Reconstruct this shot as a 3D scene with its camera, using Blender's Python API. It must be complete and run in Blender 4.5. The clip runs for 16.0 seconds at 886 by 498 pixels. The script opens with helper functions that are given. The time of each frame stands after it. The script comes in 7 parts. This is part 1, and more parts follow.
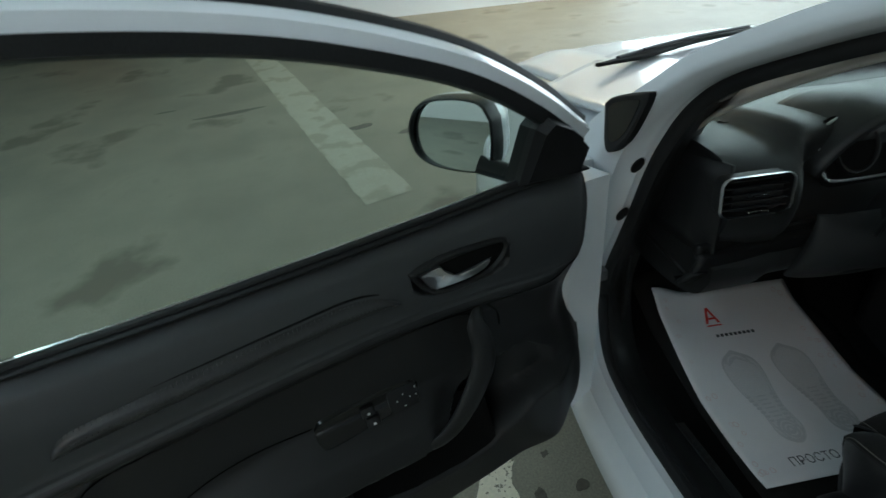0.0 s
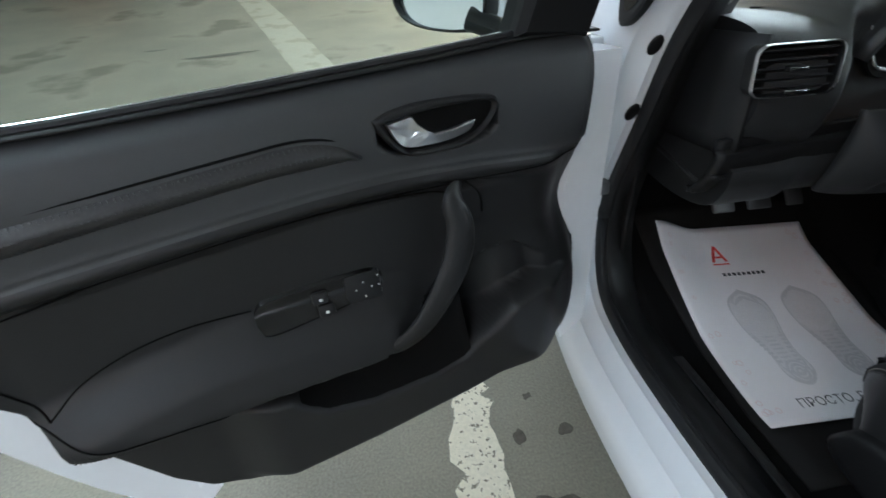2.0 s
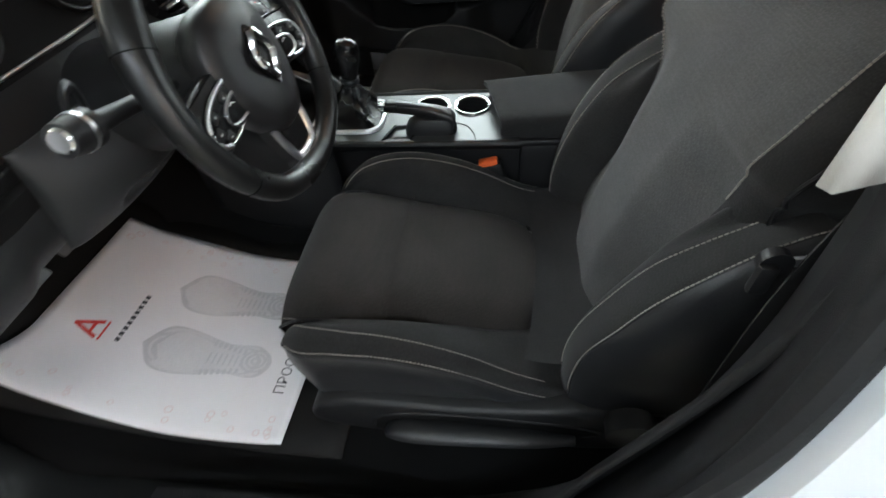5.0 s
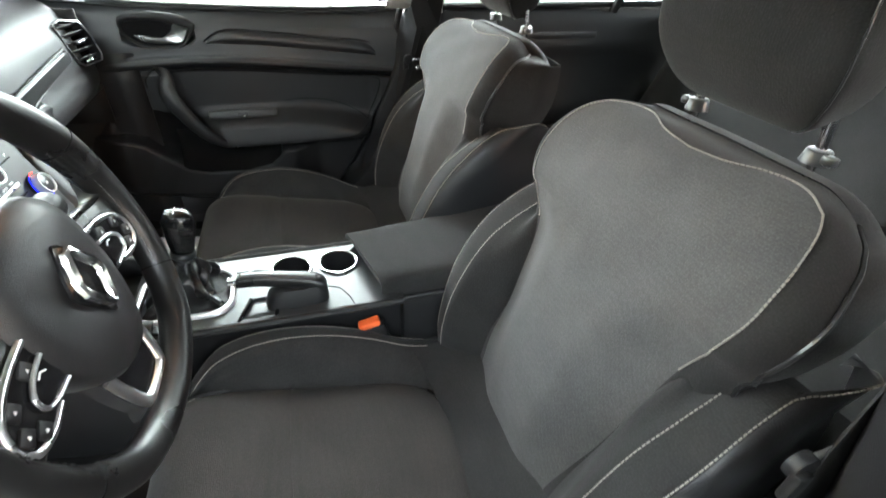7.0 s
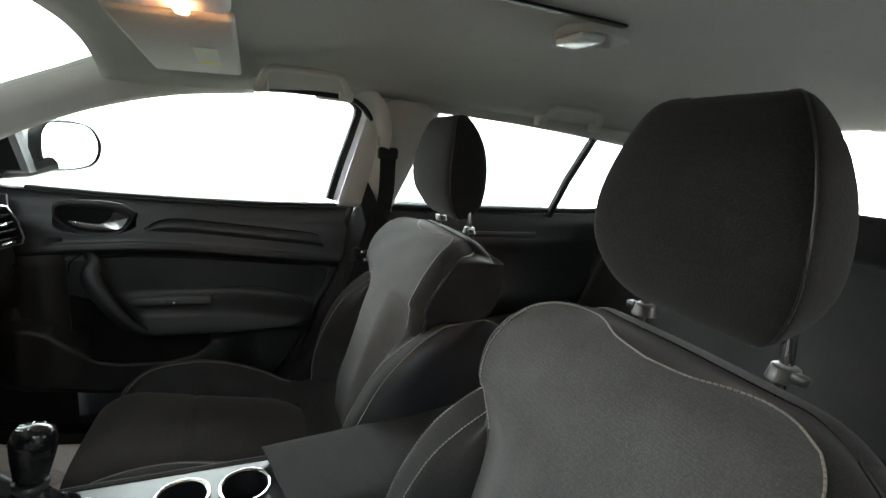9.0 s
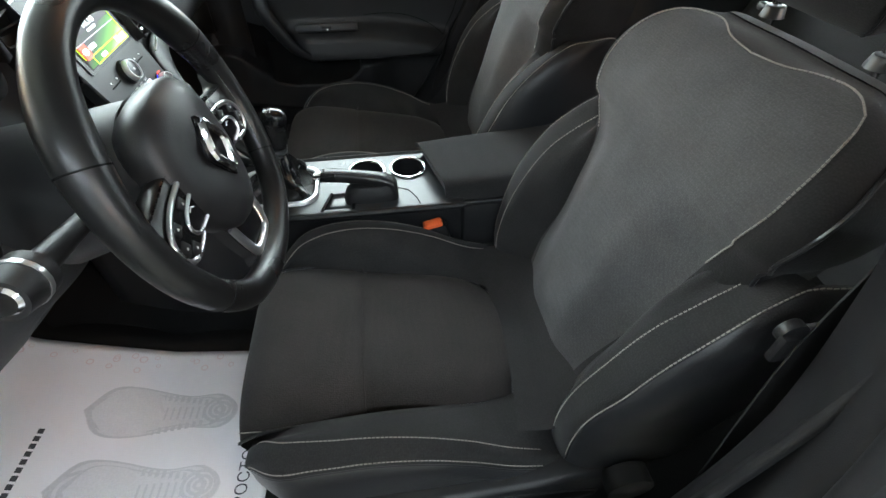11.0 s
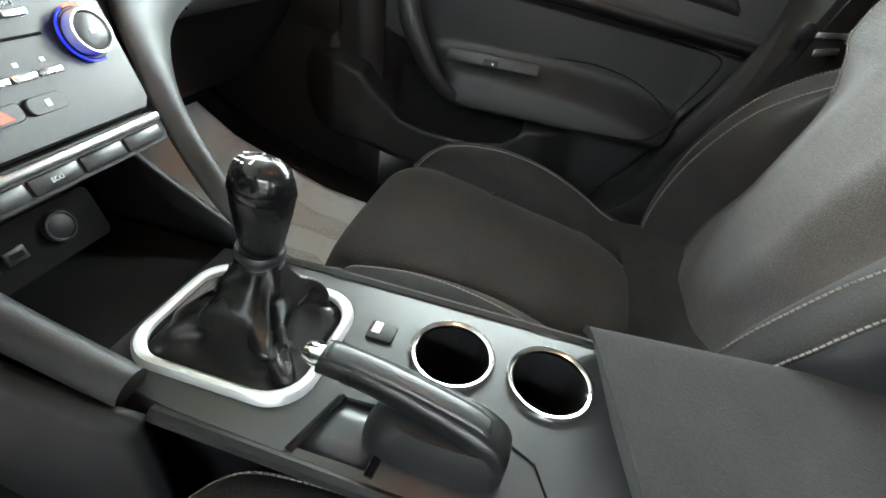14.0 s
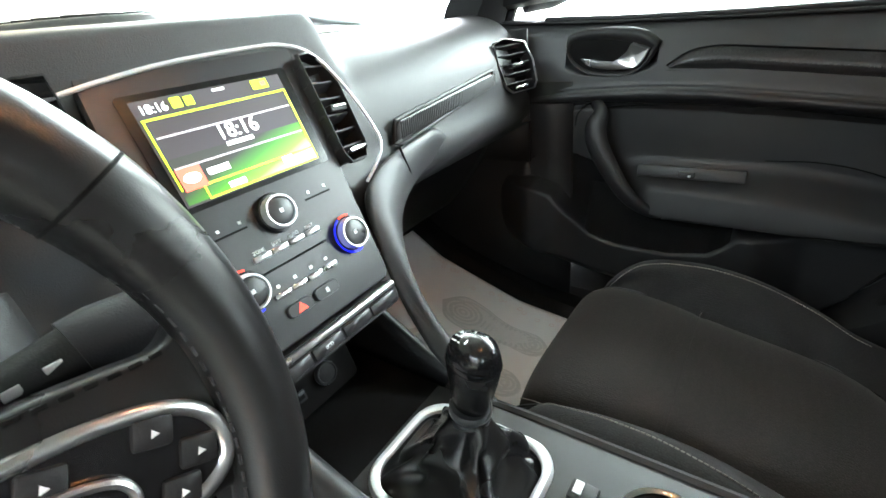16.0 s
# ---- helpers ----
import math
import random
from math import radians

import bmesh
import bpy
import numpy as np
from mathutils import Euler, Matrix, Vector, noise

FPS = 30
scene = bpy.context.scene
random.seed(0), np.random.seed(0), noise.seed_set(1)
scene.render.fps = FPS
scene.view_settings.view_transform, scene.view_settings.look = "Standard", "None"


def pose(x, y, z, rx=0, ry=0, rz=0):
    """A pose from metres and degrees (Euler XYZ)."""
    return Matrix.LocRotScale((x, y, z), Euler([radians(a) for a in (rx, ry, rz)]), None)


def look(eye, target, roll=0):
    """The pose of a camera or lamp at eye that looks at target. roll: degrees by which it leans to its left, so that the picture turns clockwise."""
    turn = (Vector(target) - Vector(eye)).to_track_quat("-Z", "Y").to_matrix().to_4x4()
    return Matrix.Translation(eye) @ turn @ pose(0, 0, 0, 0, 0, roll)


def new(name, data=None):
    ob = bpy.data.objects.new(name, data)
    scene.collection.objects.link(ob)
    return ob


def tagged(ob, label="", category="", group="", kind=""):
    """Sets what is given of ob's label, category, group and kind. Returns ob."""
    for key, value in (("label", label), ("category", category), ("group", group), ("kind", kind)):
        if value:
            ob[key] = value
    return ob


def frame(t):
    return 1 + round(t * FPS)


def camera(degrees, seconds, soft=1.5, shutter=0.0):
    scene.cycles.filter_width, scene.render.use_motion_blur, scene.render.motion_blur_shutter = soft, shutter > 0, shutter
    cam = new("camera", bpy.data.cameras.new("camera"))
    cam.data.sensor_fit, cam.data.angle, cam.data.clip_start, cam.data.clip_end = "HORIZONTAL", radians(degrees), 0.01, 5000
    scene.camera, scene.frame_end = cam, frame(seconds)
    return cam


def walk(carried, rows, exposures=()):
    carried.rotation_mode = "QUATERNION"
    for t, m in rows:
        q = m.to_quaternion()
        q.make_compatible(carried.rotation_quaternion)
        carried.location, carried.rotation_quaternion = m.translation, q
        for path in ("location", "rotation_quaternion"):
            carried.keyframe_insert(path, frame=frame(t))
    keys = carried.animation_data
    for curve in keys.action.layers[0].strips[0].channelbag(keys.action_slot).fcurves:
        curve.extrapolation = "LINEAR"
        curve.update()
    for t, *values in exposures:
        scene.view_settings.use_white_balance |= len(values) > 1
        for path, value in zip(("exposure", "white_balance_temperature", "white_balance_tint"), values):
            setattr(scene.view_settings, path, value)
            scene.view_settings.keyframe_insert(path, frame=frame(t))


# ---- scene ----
# The car is drawn in its own frame (x to its right, y forward, z up); CAR sets it on the level ground.
CAR = Matrix.Translation((0, 0.8, 0)) @ pose(0, 0, 0, -8.0) @ Matrix.Translation((0, -0.8, 0))
cam = camera(88.0, 16.0, shutter=0.3)
PATH = [
    (0, (-1.34, -0.007, 1.221), (-1.123, 1.724, 0.243), -6.1),
    (0.5, (-1.337, 0.005, 1.137), (-1.307, 1.744, 0.15), -4.7),
    (1, (-1.339, 0.007, 1.065), (-1.384, 1.749, 0.084), -3.4),
    (1.5, (-1.329, 0.007, 1.029), (-1.327, 1.742, 0.034), -3.2),
    (2, (-1.316, 0.01, 1.011), (-1.097, 1.702, -0.033), -2.7),
    (2.5, (-1.296, 0.013, 1.002), (-0.832, 1.621, -0.094), -1.4),
    (3, (-1.265, 0.017, 0.995), (-0.576, 1.503, -0.153), -0.4),
    (3.5, (-1.221, 0.027, 0.997), (-0.3, 1.358, -0.179), -0.2),
    (4, (-1.158, 0.032, 1.011), (-0.034, 1.138, -0.219), -3.5),
    (4.5, (-1.025, 0.056, 1.029), (0.244, 0.755, -0.35), -7.7),
    (4.7, (-0.976, 0.063, 1.041), (0.328, 0.566, -0.39), -8.5),
    (6.8, (-0.75, 0.202, 1.077), (0.74, -0.283, -0.166), 2.3),
    (7, (-0.747, 0.198, 1.078), (0.804, -0.317, -0.074), 2.6),
    (7.5, (-0.73, 0.184, 1.076), (0.959, -0.433, 0.199), 4.3),
    (8, (-0.704, 0.164, 1.071), (1.103, -0.514, 0.545), 6.2),
    (8.5, (-0.682, 0.148, 1.075), (1.135, -0.595, 0.693), 5.8),
    (9, (-0.678, 0.152, 1.075), (1.12, -0.611, 0.646), 5.1),
    (9.5, (-0.722, 0.174, 1.073), (1.029, -0.385, 0.286), 1.9),
    (10, (-0.819, 0.201, 1.082), (0.788, -0.167, -0.052), -0.9),
    (10.2, (-0.861, 0.213, 1.088), (0.676, -0.075, -0.159), -2.0),
    (12.5, (-0.586, 0.197, 1.006), (0.842, 0.109, -0.392), 4.1),
    (13, (-0.412, 0.208, 0.919), (1.083, 0.187, -0.409), 7.8),
    (13.5, (-0.308, 0.223, 0.861), (1.259, 0.345, -0.377), 9.2),
    (14, (-0.258, 0.231, 0.839), (1.324, 0.505, -0.355), 9.0),
    (14.5, (-0.239, 0.221, 0.856), (1.347, 0.695, -0.266), 7.7),
    (15, (-0.237, 0.222, 0.879), (1.261, 1.055, -0.151), -0.8),
    (15.5, (-0.243, 0.23, 0.9), (1.19, 1.251, -0.05), -5.8),
    (16, (-0.254, 0.24, 0.923), (1.162, 1.326, 0.02), -7.0),
]
EXPOSURES = [(0.0, -1.85, 5550, -3), (0.5, -1.25, 5570, 3), (1.0, -0.98, 5600, 7), (2.5, -0.4, 5750, 11), (3.5, -0.05, 5850, 12), (4.6, 0.05, 6100, 12), (5.6, 0.6, 6200, 12), (7.0, 1.5, 6200, 11), (7.6, 1.4, 6200, 11), (8.0, 1.2, 6200, 11), (8.5, 0.7, 6250, 10), (9.2, 0.2, 6250, 10), (10.0, 0.05, 6000, 8), (10.4, 0.2, 6000, 9), (12.3, 1.3, 6200, 11), (13.0, 1.55, 6300, 12), (14.5, 1.75, 6200, 8), (16.0, 1.45, 6100, 8)]
walk(cam, [(t, CAR @ look(eye, target, roll)) for t, eye, target, roll in PATH], EXPOSURES)

# ---- world and light ----
world = bpy.data.worlds.new("world")
scene.world = world
world.use_nodes = True
wn = world.node_tree.nodes
sky = wn.new("ShaderNodeTexSky")
sky.sky_type, sky.sun_disc = "NISHITA", False
sky.sun_elevation, sky.sun_rotation = radians(35), radians(90)
world.node_tree.links.new(sky.outputs[0], wn["Background"].inputs[0])
wn["Background"].inputs[1].default_value = 0.06


def area_lamp(name, m, sx, sy, watts, colour):
    data = bpy.data.lights.new(name, "AREA")
    data.shape, data.size, data.size_y, data.energy, data.color = "RECTANGLE", sx, sy, watts, colour
    ob = new(name, data)
    ob.matrix_basis = m
    return ob


# tubes under the garage ceiling
area_lamp("tube_light", pose(-2.8, 1.0, 2.62), 0.25, 3.6, 95, (0.88, 0.97, 1.0))
area_lamp("tube_light", pose(-1.2, 4.6, 2.62), 3.6, 0.25, 60, (0.92, 0.97, 1.0))
area_lamp("tube_light", pose(-2.8, -3.4, 2.62), 0.25, 3.6, 95, (0.88, 0.97, 1.0))
# next two are unseen, added to light the cabin's far side at low angle
area_lamp("tube_light", pose(-6.4, 1.4, 2.62), 0.25, 3.6, 150, (0.88, 0.97, 1.0))
area_lamp("tube_light", pose(-6.4, -3.6, 2.62), 0.25, 3.6, 120, (0.88, 0.97, 1.0))
# unseen warm fill, added to give the chrome orange reflections
area_lamp("warm_fill", look((-3.4, -2.2, 2.3), (-0.4, 0.3, 0.8)), 0.5, 0.5, 16, (1.0, 0.5, 0.2))
area_lamp("tube_light", pose(1.2, 7.2, 2.62), 3.0, 0.25, 190, (1.0, 0.68, 0.36))

# ---- materials ----


def material(name, base, rough=0.5, metal=0.0, grain=600.0, bump=0.0, vary=0.12, big=6.0, spec=0.5, coat=0.0, second=None, second_at=0.6, sheen=0.0, stretch=None):
    m = bpy.data.materials.new(name)
    m.use_nodes = True
    nt = m.node_tree
    n, link = nt.nodes, nt.links.new
    b = n["Principled BSDF"]
    b.inputs["Roughness"].default_value, b.inputs["Metallic"].default_value = rough, metal
    b.inputs["Specular IOR Level"].default_value, b.inputs["Coat Weight"].default_value = spec, coat
    b.inputs["Sheen Weight"].default_value = sheen
    co = n.new("ShaderNodeTexCoord")
    src = co.outputs["Object"]
    if stretch:
        mp = n.new("ShaderNodeMapping")
        mp.inputs["Scale"].default_value = stretch
        link(src, mp.inputs[0])
        src = mp.outputs[0]
    large = n.new("ShaderNodeTexNoise")
    large.inputs["Scale"].default_value, large.inputs["Detail"].default_value = big, 6
    link(src, large.inputs["Vector"])
    fine = n.new("ShaderNodeTexNoise")
    fine.inputs["Scale"].default_value, fine.inputs["Detail"].default_value = grain, 2
    link(src, fine.inputs["Vector"])
    ramp = n.new("ShaderNodeValToRGB")
    dark = [c * (1 - vary) for c in base]
    light = [min(1, c * (1 + vary)) for c in base]
    ramp.color_ramp.elements[0].color, ramp.color_ramp.elements[1].color = (*dark, 1), (*light, 1)
    ramp.color_ramp.elements[0].position, ramp.color_ramp.elements[1].position = 0.3, 0.7
    mixf = n.new("ShaderNodeMath")
    mixf.operation = "MULTIPLY_ADD"
    link(fine.outputs["Fac"], mixf.inputs[0])
    mixf.inputs[1].default_value = 0.45
    half = n.new("ShaderNodeMath")
    half.operation = "MULTIPLY"
    half.inputs[1].default_value = 0.55
    link(large.outputs["Fac"], half.inputs[0])
    link(half.outputs[0], mixf.inputs[2])
    link(mixf.outputs[0], ramp.inputs[0])
    colour = ramp.outputs[0]
    if second:
        r2 = n.new("ShaderNodeValToRGB")
        r2.color_ramp.elements[0].position, r2.color_ramp.elements[1].position = second_at, second_at + 0.08
        link(large.outputs["Fac"], r2.inputs[0])
        mx = n.new("ShaderNodeMix")
        mx.data_type = "RGBA"
        link(r2.outputs[0], mx.inputs["Factor"])
        link(colour, mx.inputs["A"])
        mx.inputs["B"].default_value = (*second, 1)
        colour = mx.outputs["Result"]
    link(colour, b.inputs["Base Color"])
    rr = n.new("ShaderNodeMapRange")
    rr.inputs["To Min"].default_value, rr.inputs["To Max"].default_value = max(0.02, rough * 0.85), min(1, rough * 1.15)
    link(large.outputs["Fac"], rr.inputs["Value"])
    link(rr.outputs[0], b.inputs["Roughness"])
    if bump:
        bp = n.new("ShaderNodeBump")
        bp.inputs["Strength"].default_value, bp.inputs["Distance"].default_value = bump, 0.001
        link(fine.outputs["Fac"], bp.inputs["Height"])
        link(bp.outputs[0], b.inputs["Normal"])
    return m


def weave(name, base, pitch=0.0026, vary=0.25, rough=0.9):
    """Woven seat cloth: a fine cell pattern with fibre noise."""
    m = material(name, base, rough, grain=1.6 / pitch, bump=0.5, vary=vary, spec=0.12, sheen=0.06, big=14)
    nt = m.node_tree
    n, link = nt.nodes, nt.links.new
    co = [x for x in n if x.type == "TEX_COORD"][0]
    cell = n.new("ShaderNodeTexVoronoi")
    cell.inputs["Scale"].default_value, cell.inputs["Randomness"].default_value = 1 / pitch, 0.6
    link(co.outputs["Object"], cell.inputs["Vector"])
    bp = [x for x in n if x.type == "BUMP"][0]
    bp.inputs["Strength"].default_value = 0.32
    link(cell.outputs["Distance"], bp.inputs["Height"])
    # threads between the cells are darker than their tops
    tone, mx = n.new("ShaderNodeMapRange"), n.new("ShaderNodeMix")
    tone.inputs["From Min"].default_value, tone.inputs["From Max"].default_value = 0.05, 0.6
    tone.inputs["To Min"].default_value, tone.inputs["To Max"].default_value = 1.15, 0.82
    link(cell.outputs["Distance"], tone.inputs["Value"])
    mx.data_type, mx.blend_type = "RGBA", "MULTIPLY"
    mx.inputs["Factor"].default_value = 1.0
    b = n["Principled BSDF"]
    link(b.inputs["Base Color"].links[0].from_socket, mx.inputs["A"])
    link(tone.outputs[0], mx.inputs["B"])
    link(mx.outputs["Result"], b.inputs["Base Color"])
    return m


def glowing(name, colour, strength):
    m = bpy.data.materials.new(name)
    m.use_nodes = True
    b = m.node_tree.nodes["Principled BSDF"]
    b.inputs["Base Color"].default_value = (*colour, 1)
    b.inputs["Emission Color"].default_value, b.inputs["Emission Strength"].default_value = (*colour, 1), strength
    return m


def glass(name, tint=(0.74, 0.82, 0.77), gloss=1.0):
    m = bpy.data.materials.new(name)
    m.use_nodes = True
    nt = m.node_tree
    n, link = nt.nodes, nt.links.new
    n.remove(n["Principled BSDF"])
    t, g, lw, f, mix = n.new("ShaderNodeBsdfTransparent"), n.new("ShaderNodeBsdfGlossy"), n.new("ShaderNodeLayerWeight"), n.new("ShaderNodeMath"), n.new("ShaderNodeMixShader")
    t.inputs[0].default_value = (*tint, 1)
    g.inputs["Roughness"].default_value = 0.02
    lw.inputs["Blend"].default_value = 0.5
    f.operation = "POWER"
    link(lw.outputs["Facing"], f.inputs[0])
    f.inputs[1].default_value = 4.0
    link(f.outputs[0], mix.inputs[0])
    link(t.outputs[0], mix.inputs[1])
    link(g.outputs[0], mix.inputs[2])
    link(mix.outputs[0], n["Material Output"].inputs[0])
    return m


PLASTIC = material("black_plastic", (0.0105, 0.0105, 0.011), 0.46, grain=900, bump=0.25, vary=0.25, spec=0.3)
SOFT = material("soft_dash_plastic", (0.021, 0.0217, 0.0223), 0.48, grain=900, bump=0.35, vary=0.18, spec=0.45)
PANEL = material("door_panel_plastic", (0.0118, 0.012, 0.0128), 0.45, grain=900, bump=0.3, vary=0.25, spec=0.36)
# paler than PANEL: light falling on the door top is put into the colour
UPPERDOOR = material("lit_soft_door_plastic", (0.028, 0.0295, 0.031), 0.5, grain=900, bump=0.3, vary=0.18, spec=0.5)
SATINBLACK = material("black_airbag_plastic", (0.012, 0.012, 0.0125), 0.42, grain=900, bump=0.3, vary=0.2, spec=0.45)
LEATHER = material("black_leather", (0.009, 0.009, 0.009), 0.28, grain=1300, bump=0.12, vary=0.25, spec=0.38)
GLOSSY = material("gloss_black", (0.006, 0.006, 0.0065), 0.2, grain=50, vary=0.05, coat=0.1, spec=0.35)
SATIN = material("satin_grey_panel", (0.02, 0.021, 0.022), 0.33, metal=0.0, grain=1200, bump=0.06, vary=0.12)
# near-black for seams and hollows; the hollows' shade is put into the colour
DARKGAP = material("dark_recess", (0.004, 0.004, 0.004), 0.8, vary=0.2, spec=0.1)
RUBBER = material("rubber_seal", (0.010, 0.010, 0.011), 0.58, grain=300, bump=0.3, vary=0.3, spec=0.35)
CARPET = material("black_carpet", (0.007, 0.007, 0.007), 0.98, grain=900, bump=1.0, vary=0.4, spec=0.05)
FLOORMAT = material("rubber_floor_mat", (0.011, 0.0105, 0.010), 0.75, grain=500, bump=0.6, vary=0.3, spec=0.2)
CHROME = material("chrome", (0.75, 0.75, 0.76), 0.12, metal=1.0, grain=50, vary=0.04)
SILVER = material("silver_painted_trim", (0.66, 0.67, 0.68), 0.35, metal=0.55, grain=900, vary=0.04)
SATINCHROME = material("satin_chrome", (0.62, 0.62, 0.63), 0.28, metal=1.0, grain=900, vary=0.05)
STEEL = material("dull_steel", (0.3, 0.3, 0.3), 0.45, metal=1.0, vary=0.2)
WHITE = material("white_car_paint", (0.8, 0.83, 0.87), 0.22, grain=80, vary=0.015, coat=0.6)
BOLSTER = weave("dark_seat_cloth", (0.0215, 0.0208, 0.0205), pitch=0.0028, vary=0.35)
INSERT = weave("grey_ribbed_seat_cloth", (0.066, 0.065, 0.064), pitch=0.0026, vary=0.3)
# dark cloth with the brown tint of warm light put into its colour
CUSHION = weave("warm_tinted_seat_cloth", (0.029, 0.0255, 0.0235), pitch=0.0026, vary=0.35)
VINYL = material("black_vinyl", (0.018, 0.018, 0.019), 0.36, grain=500, bump=0.3, vary=0.25, spec=0.45)
THREAD = material("pale_thread", (0.23, 0.21, 0.185), 0.85, grain=1500, vary=0.2)
HEADLINER = material("grey_headliner", (0.42, 0.42, 0.39), 0.95, grain=900, bump=0.5, vary=0.05)
PILLAR = material("light_grey_pillar_trim", (0.48, 0.47, 0.44), 0.7, grain=900, bump=0.3, vary=0.04)
PAPER = material("paper_mat", (0.78, 0.76, 0.78), 0.8, grain=700, bump=0.2, vary=0.03, big=9)
PRINT = material("grey_print", (0.57, 0.56, 0.58), 0.85, vary=0.12, grain=300)
PRINTPALE = material("pale_grey_print", (0.66, 0.645, 0.66), 0.85, vary=0.1, grain=300)
RED = material("red_print", (0.62, 0.05, 0.04), 0.7, vary=0.08)
INK = material("black_print", (0.05, 0.05, 0.06), 0.8, vary=0.15)
PALEINK = material("pale_print", (0.7, 0.7, 0.7), 0.6, vary=0.05)
PINKINK = material("pink_print", (0.72, 0.6, 0.6), 0.85, vary=0.06)
ORANGE = material("orange_buckle_plastic", (0.75, 0.12, 0.03), 0.45, vary=0.08)
BELT = material("belt_webbing", (0.012, 0.012, 0.012), 0.75, grain=700, bump=0.6, vary=0.2, spec=0.3)
CONCRETE = material("garage_floor_concrete", (0.225, 0.215, 0.168), 0.6, grain=160, bump=0.5, vary=0.36, big=1.6, second=(0.14, 0.128, 0.098), second_at=0.57)
WALLPAINT = material("garage_wall_paint", (0.68, 0.68, 0.66), 0.8, grain=60, bump=0.4, vary=0.06, big=1.0)
KERB = material("dirty_kerb_concrete", (0.3, 0.29, 0.26), 0.9, grain=90, bump=0.8, vary=0.3, big=4)
LINE = material("worn_line_paint", (0.72, 0.68, 0.54), 0.75, grain=120, bump=0.6, vary=0.12, big=85, second=(0.2, 0.185, 0.14), second_at=0.565)
FAINTLINE = material("faded_line_paint", (0.36, 0.35, 0.285), 0.7, grain=120, bump=0.6, vary=0.14, big=5, second=(0.29, 0.278, 0.22), second_at=0.52)
OILSTAIN = material("oil_stain", (0.085, 0.078, 0.06), 0.5, grain=90, bump=0.3, vary=0.4, big=30)
REDPAINT = material("red_cabinet_paint", (0.6, 0.1, 0.05), 0.5, vary=0.06)
BLUEPAINT = material("blue_pipe_paint", (0.05, 0.15, 0.5), 0.5, vary=0.06)
MIRROR = material("mirror_glass", (0.9, 0.92, 0.93), 0.02, metal=1.0, vary=0.0)
GLASS = glass("window_glass")
STRIPTEX = material("patterned_trim_strip", (0.03, 0.03, 0.031), 0.35, metal=0.2, grain=300, bump=0.3, vary=0.3)
LENS = material("frosted_lamp_lens", (0.75, 0.76, 0.74), 0.25, vary=0.03)
BULB = glowing("lit_warm_bulb", (1.0, 0.42, 0.16), 110.0)
DAY = glowing("bright_daylight", (1.0, 1.0, 1.0), 6.0)
DAYSKY = glowing("bright_overcast_sky", (0.97, 0.99, 1.0), 21.0)
SCREEN = glowing("screen_dark", (0.026, 0.022, 0.026), 0.9)
SCREENLIME = glowing("screen_lime", (0.55, 0.8, 0.02), 1.2)
SCREENWHITE = glowing("screen_white", (0.9, 0.95, 0.9), 1.3)
SCREENRED = glowing("screen_red", (0.75, 0.1, 0.06), 1.2)
SCREENGREY = glowing("screen_grey", (0.35, 0.33, 0.35), 1.0)
BLUEGLOW = glowing("blue_ring_light", (0.01, 0.02, 0.9), 0.55)
REDGLOW = glowing("red_symbol_light", (0.9, 0.06, 0.03), 0.8)
STICKER = material("pale_sticker", (0.6, 0.6, 0.5), 0.7, vary=0.05)
STICKERYELLOW = material("yellow_sticker", (0.7, 0.6, 0.1), 0.7, vary=0.05)


def screen_gradient():
    """The lit lower band of the display: dark green on one side, bright lime on the other."""
    m = glowing("screen_gradient", (0.1, 0.4, 0.02), 1.0)
    nt = m.node_tree
    n, link = nt.nodes, nt.links.new
    co, sep = n.new("ShaderNodeTexCoord"), n.new("ShaderNodeSeparateXYZ")
    link(co.outputs["Object"], sep.inputs[0])
    a, b, add, ramp = n.new("ShaderNodeMapRange"), n.new("ShaderNodeMapRange"), n.new("ShaderNodeMath"), n.new("ShaderNodeValToRGB")
    a.inputs["From Min"].default_value, a.inputs["From Max"].default_value = -0.085, 0.068
    b.inputs["From Min"].default_value, b.inputs["From Max"].default_value, b.inputs["To Min"].default_value, b.inputs["To Max"].default_value = 0.80, 0.845, 0.25, -0.75
    link(sep.outputs["X"], a.inputs["Value"])
    link(sep.outputs["Z"], b.inputs["Value"])
    link(a.outputs[0], add.inputs[0])
    link(b.outputs[0], add.inputs[1])
    link(add.outputs[0], ramp.inputs[0])
    e = ramp.color_ramp.elements
    e[0].position, e[0].color = 0.05, (0.026, 0.03, 0.024, 1)
    e[1].position, e[1].color = 1.1, (0.85, 0.95, 0.75, 1)
    for k, c in ((0.35, (0.05, 0.25, 0.01, 1)), (0.68, (0.22, 0.65, 0.03, 1)), (0.9, (0.6, 0.85, 0.4, 1))):
        e.new(k).color = c
    link(ramp.outputs[0], n["Principled BSDF"].inputs["Emission Color"])
    n["Principled BSDF"].inputs["Base Color"].default_value = (0.01, 0.01, 0.01, 1)
    return m


SCREENFADE = screen_gradient()

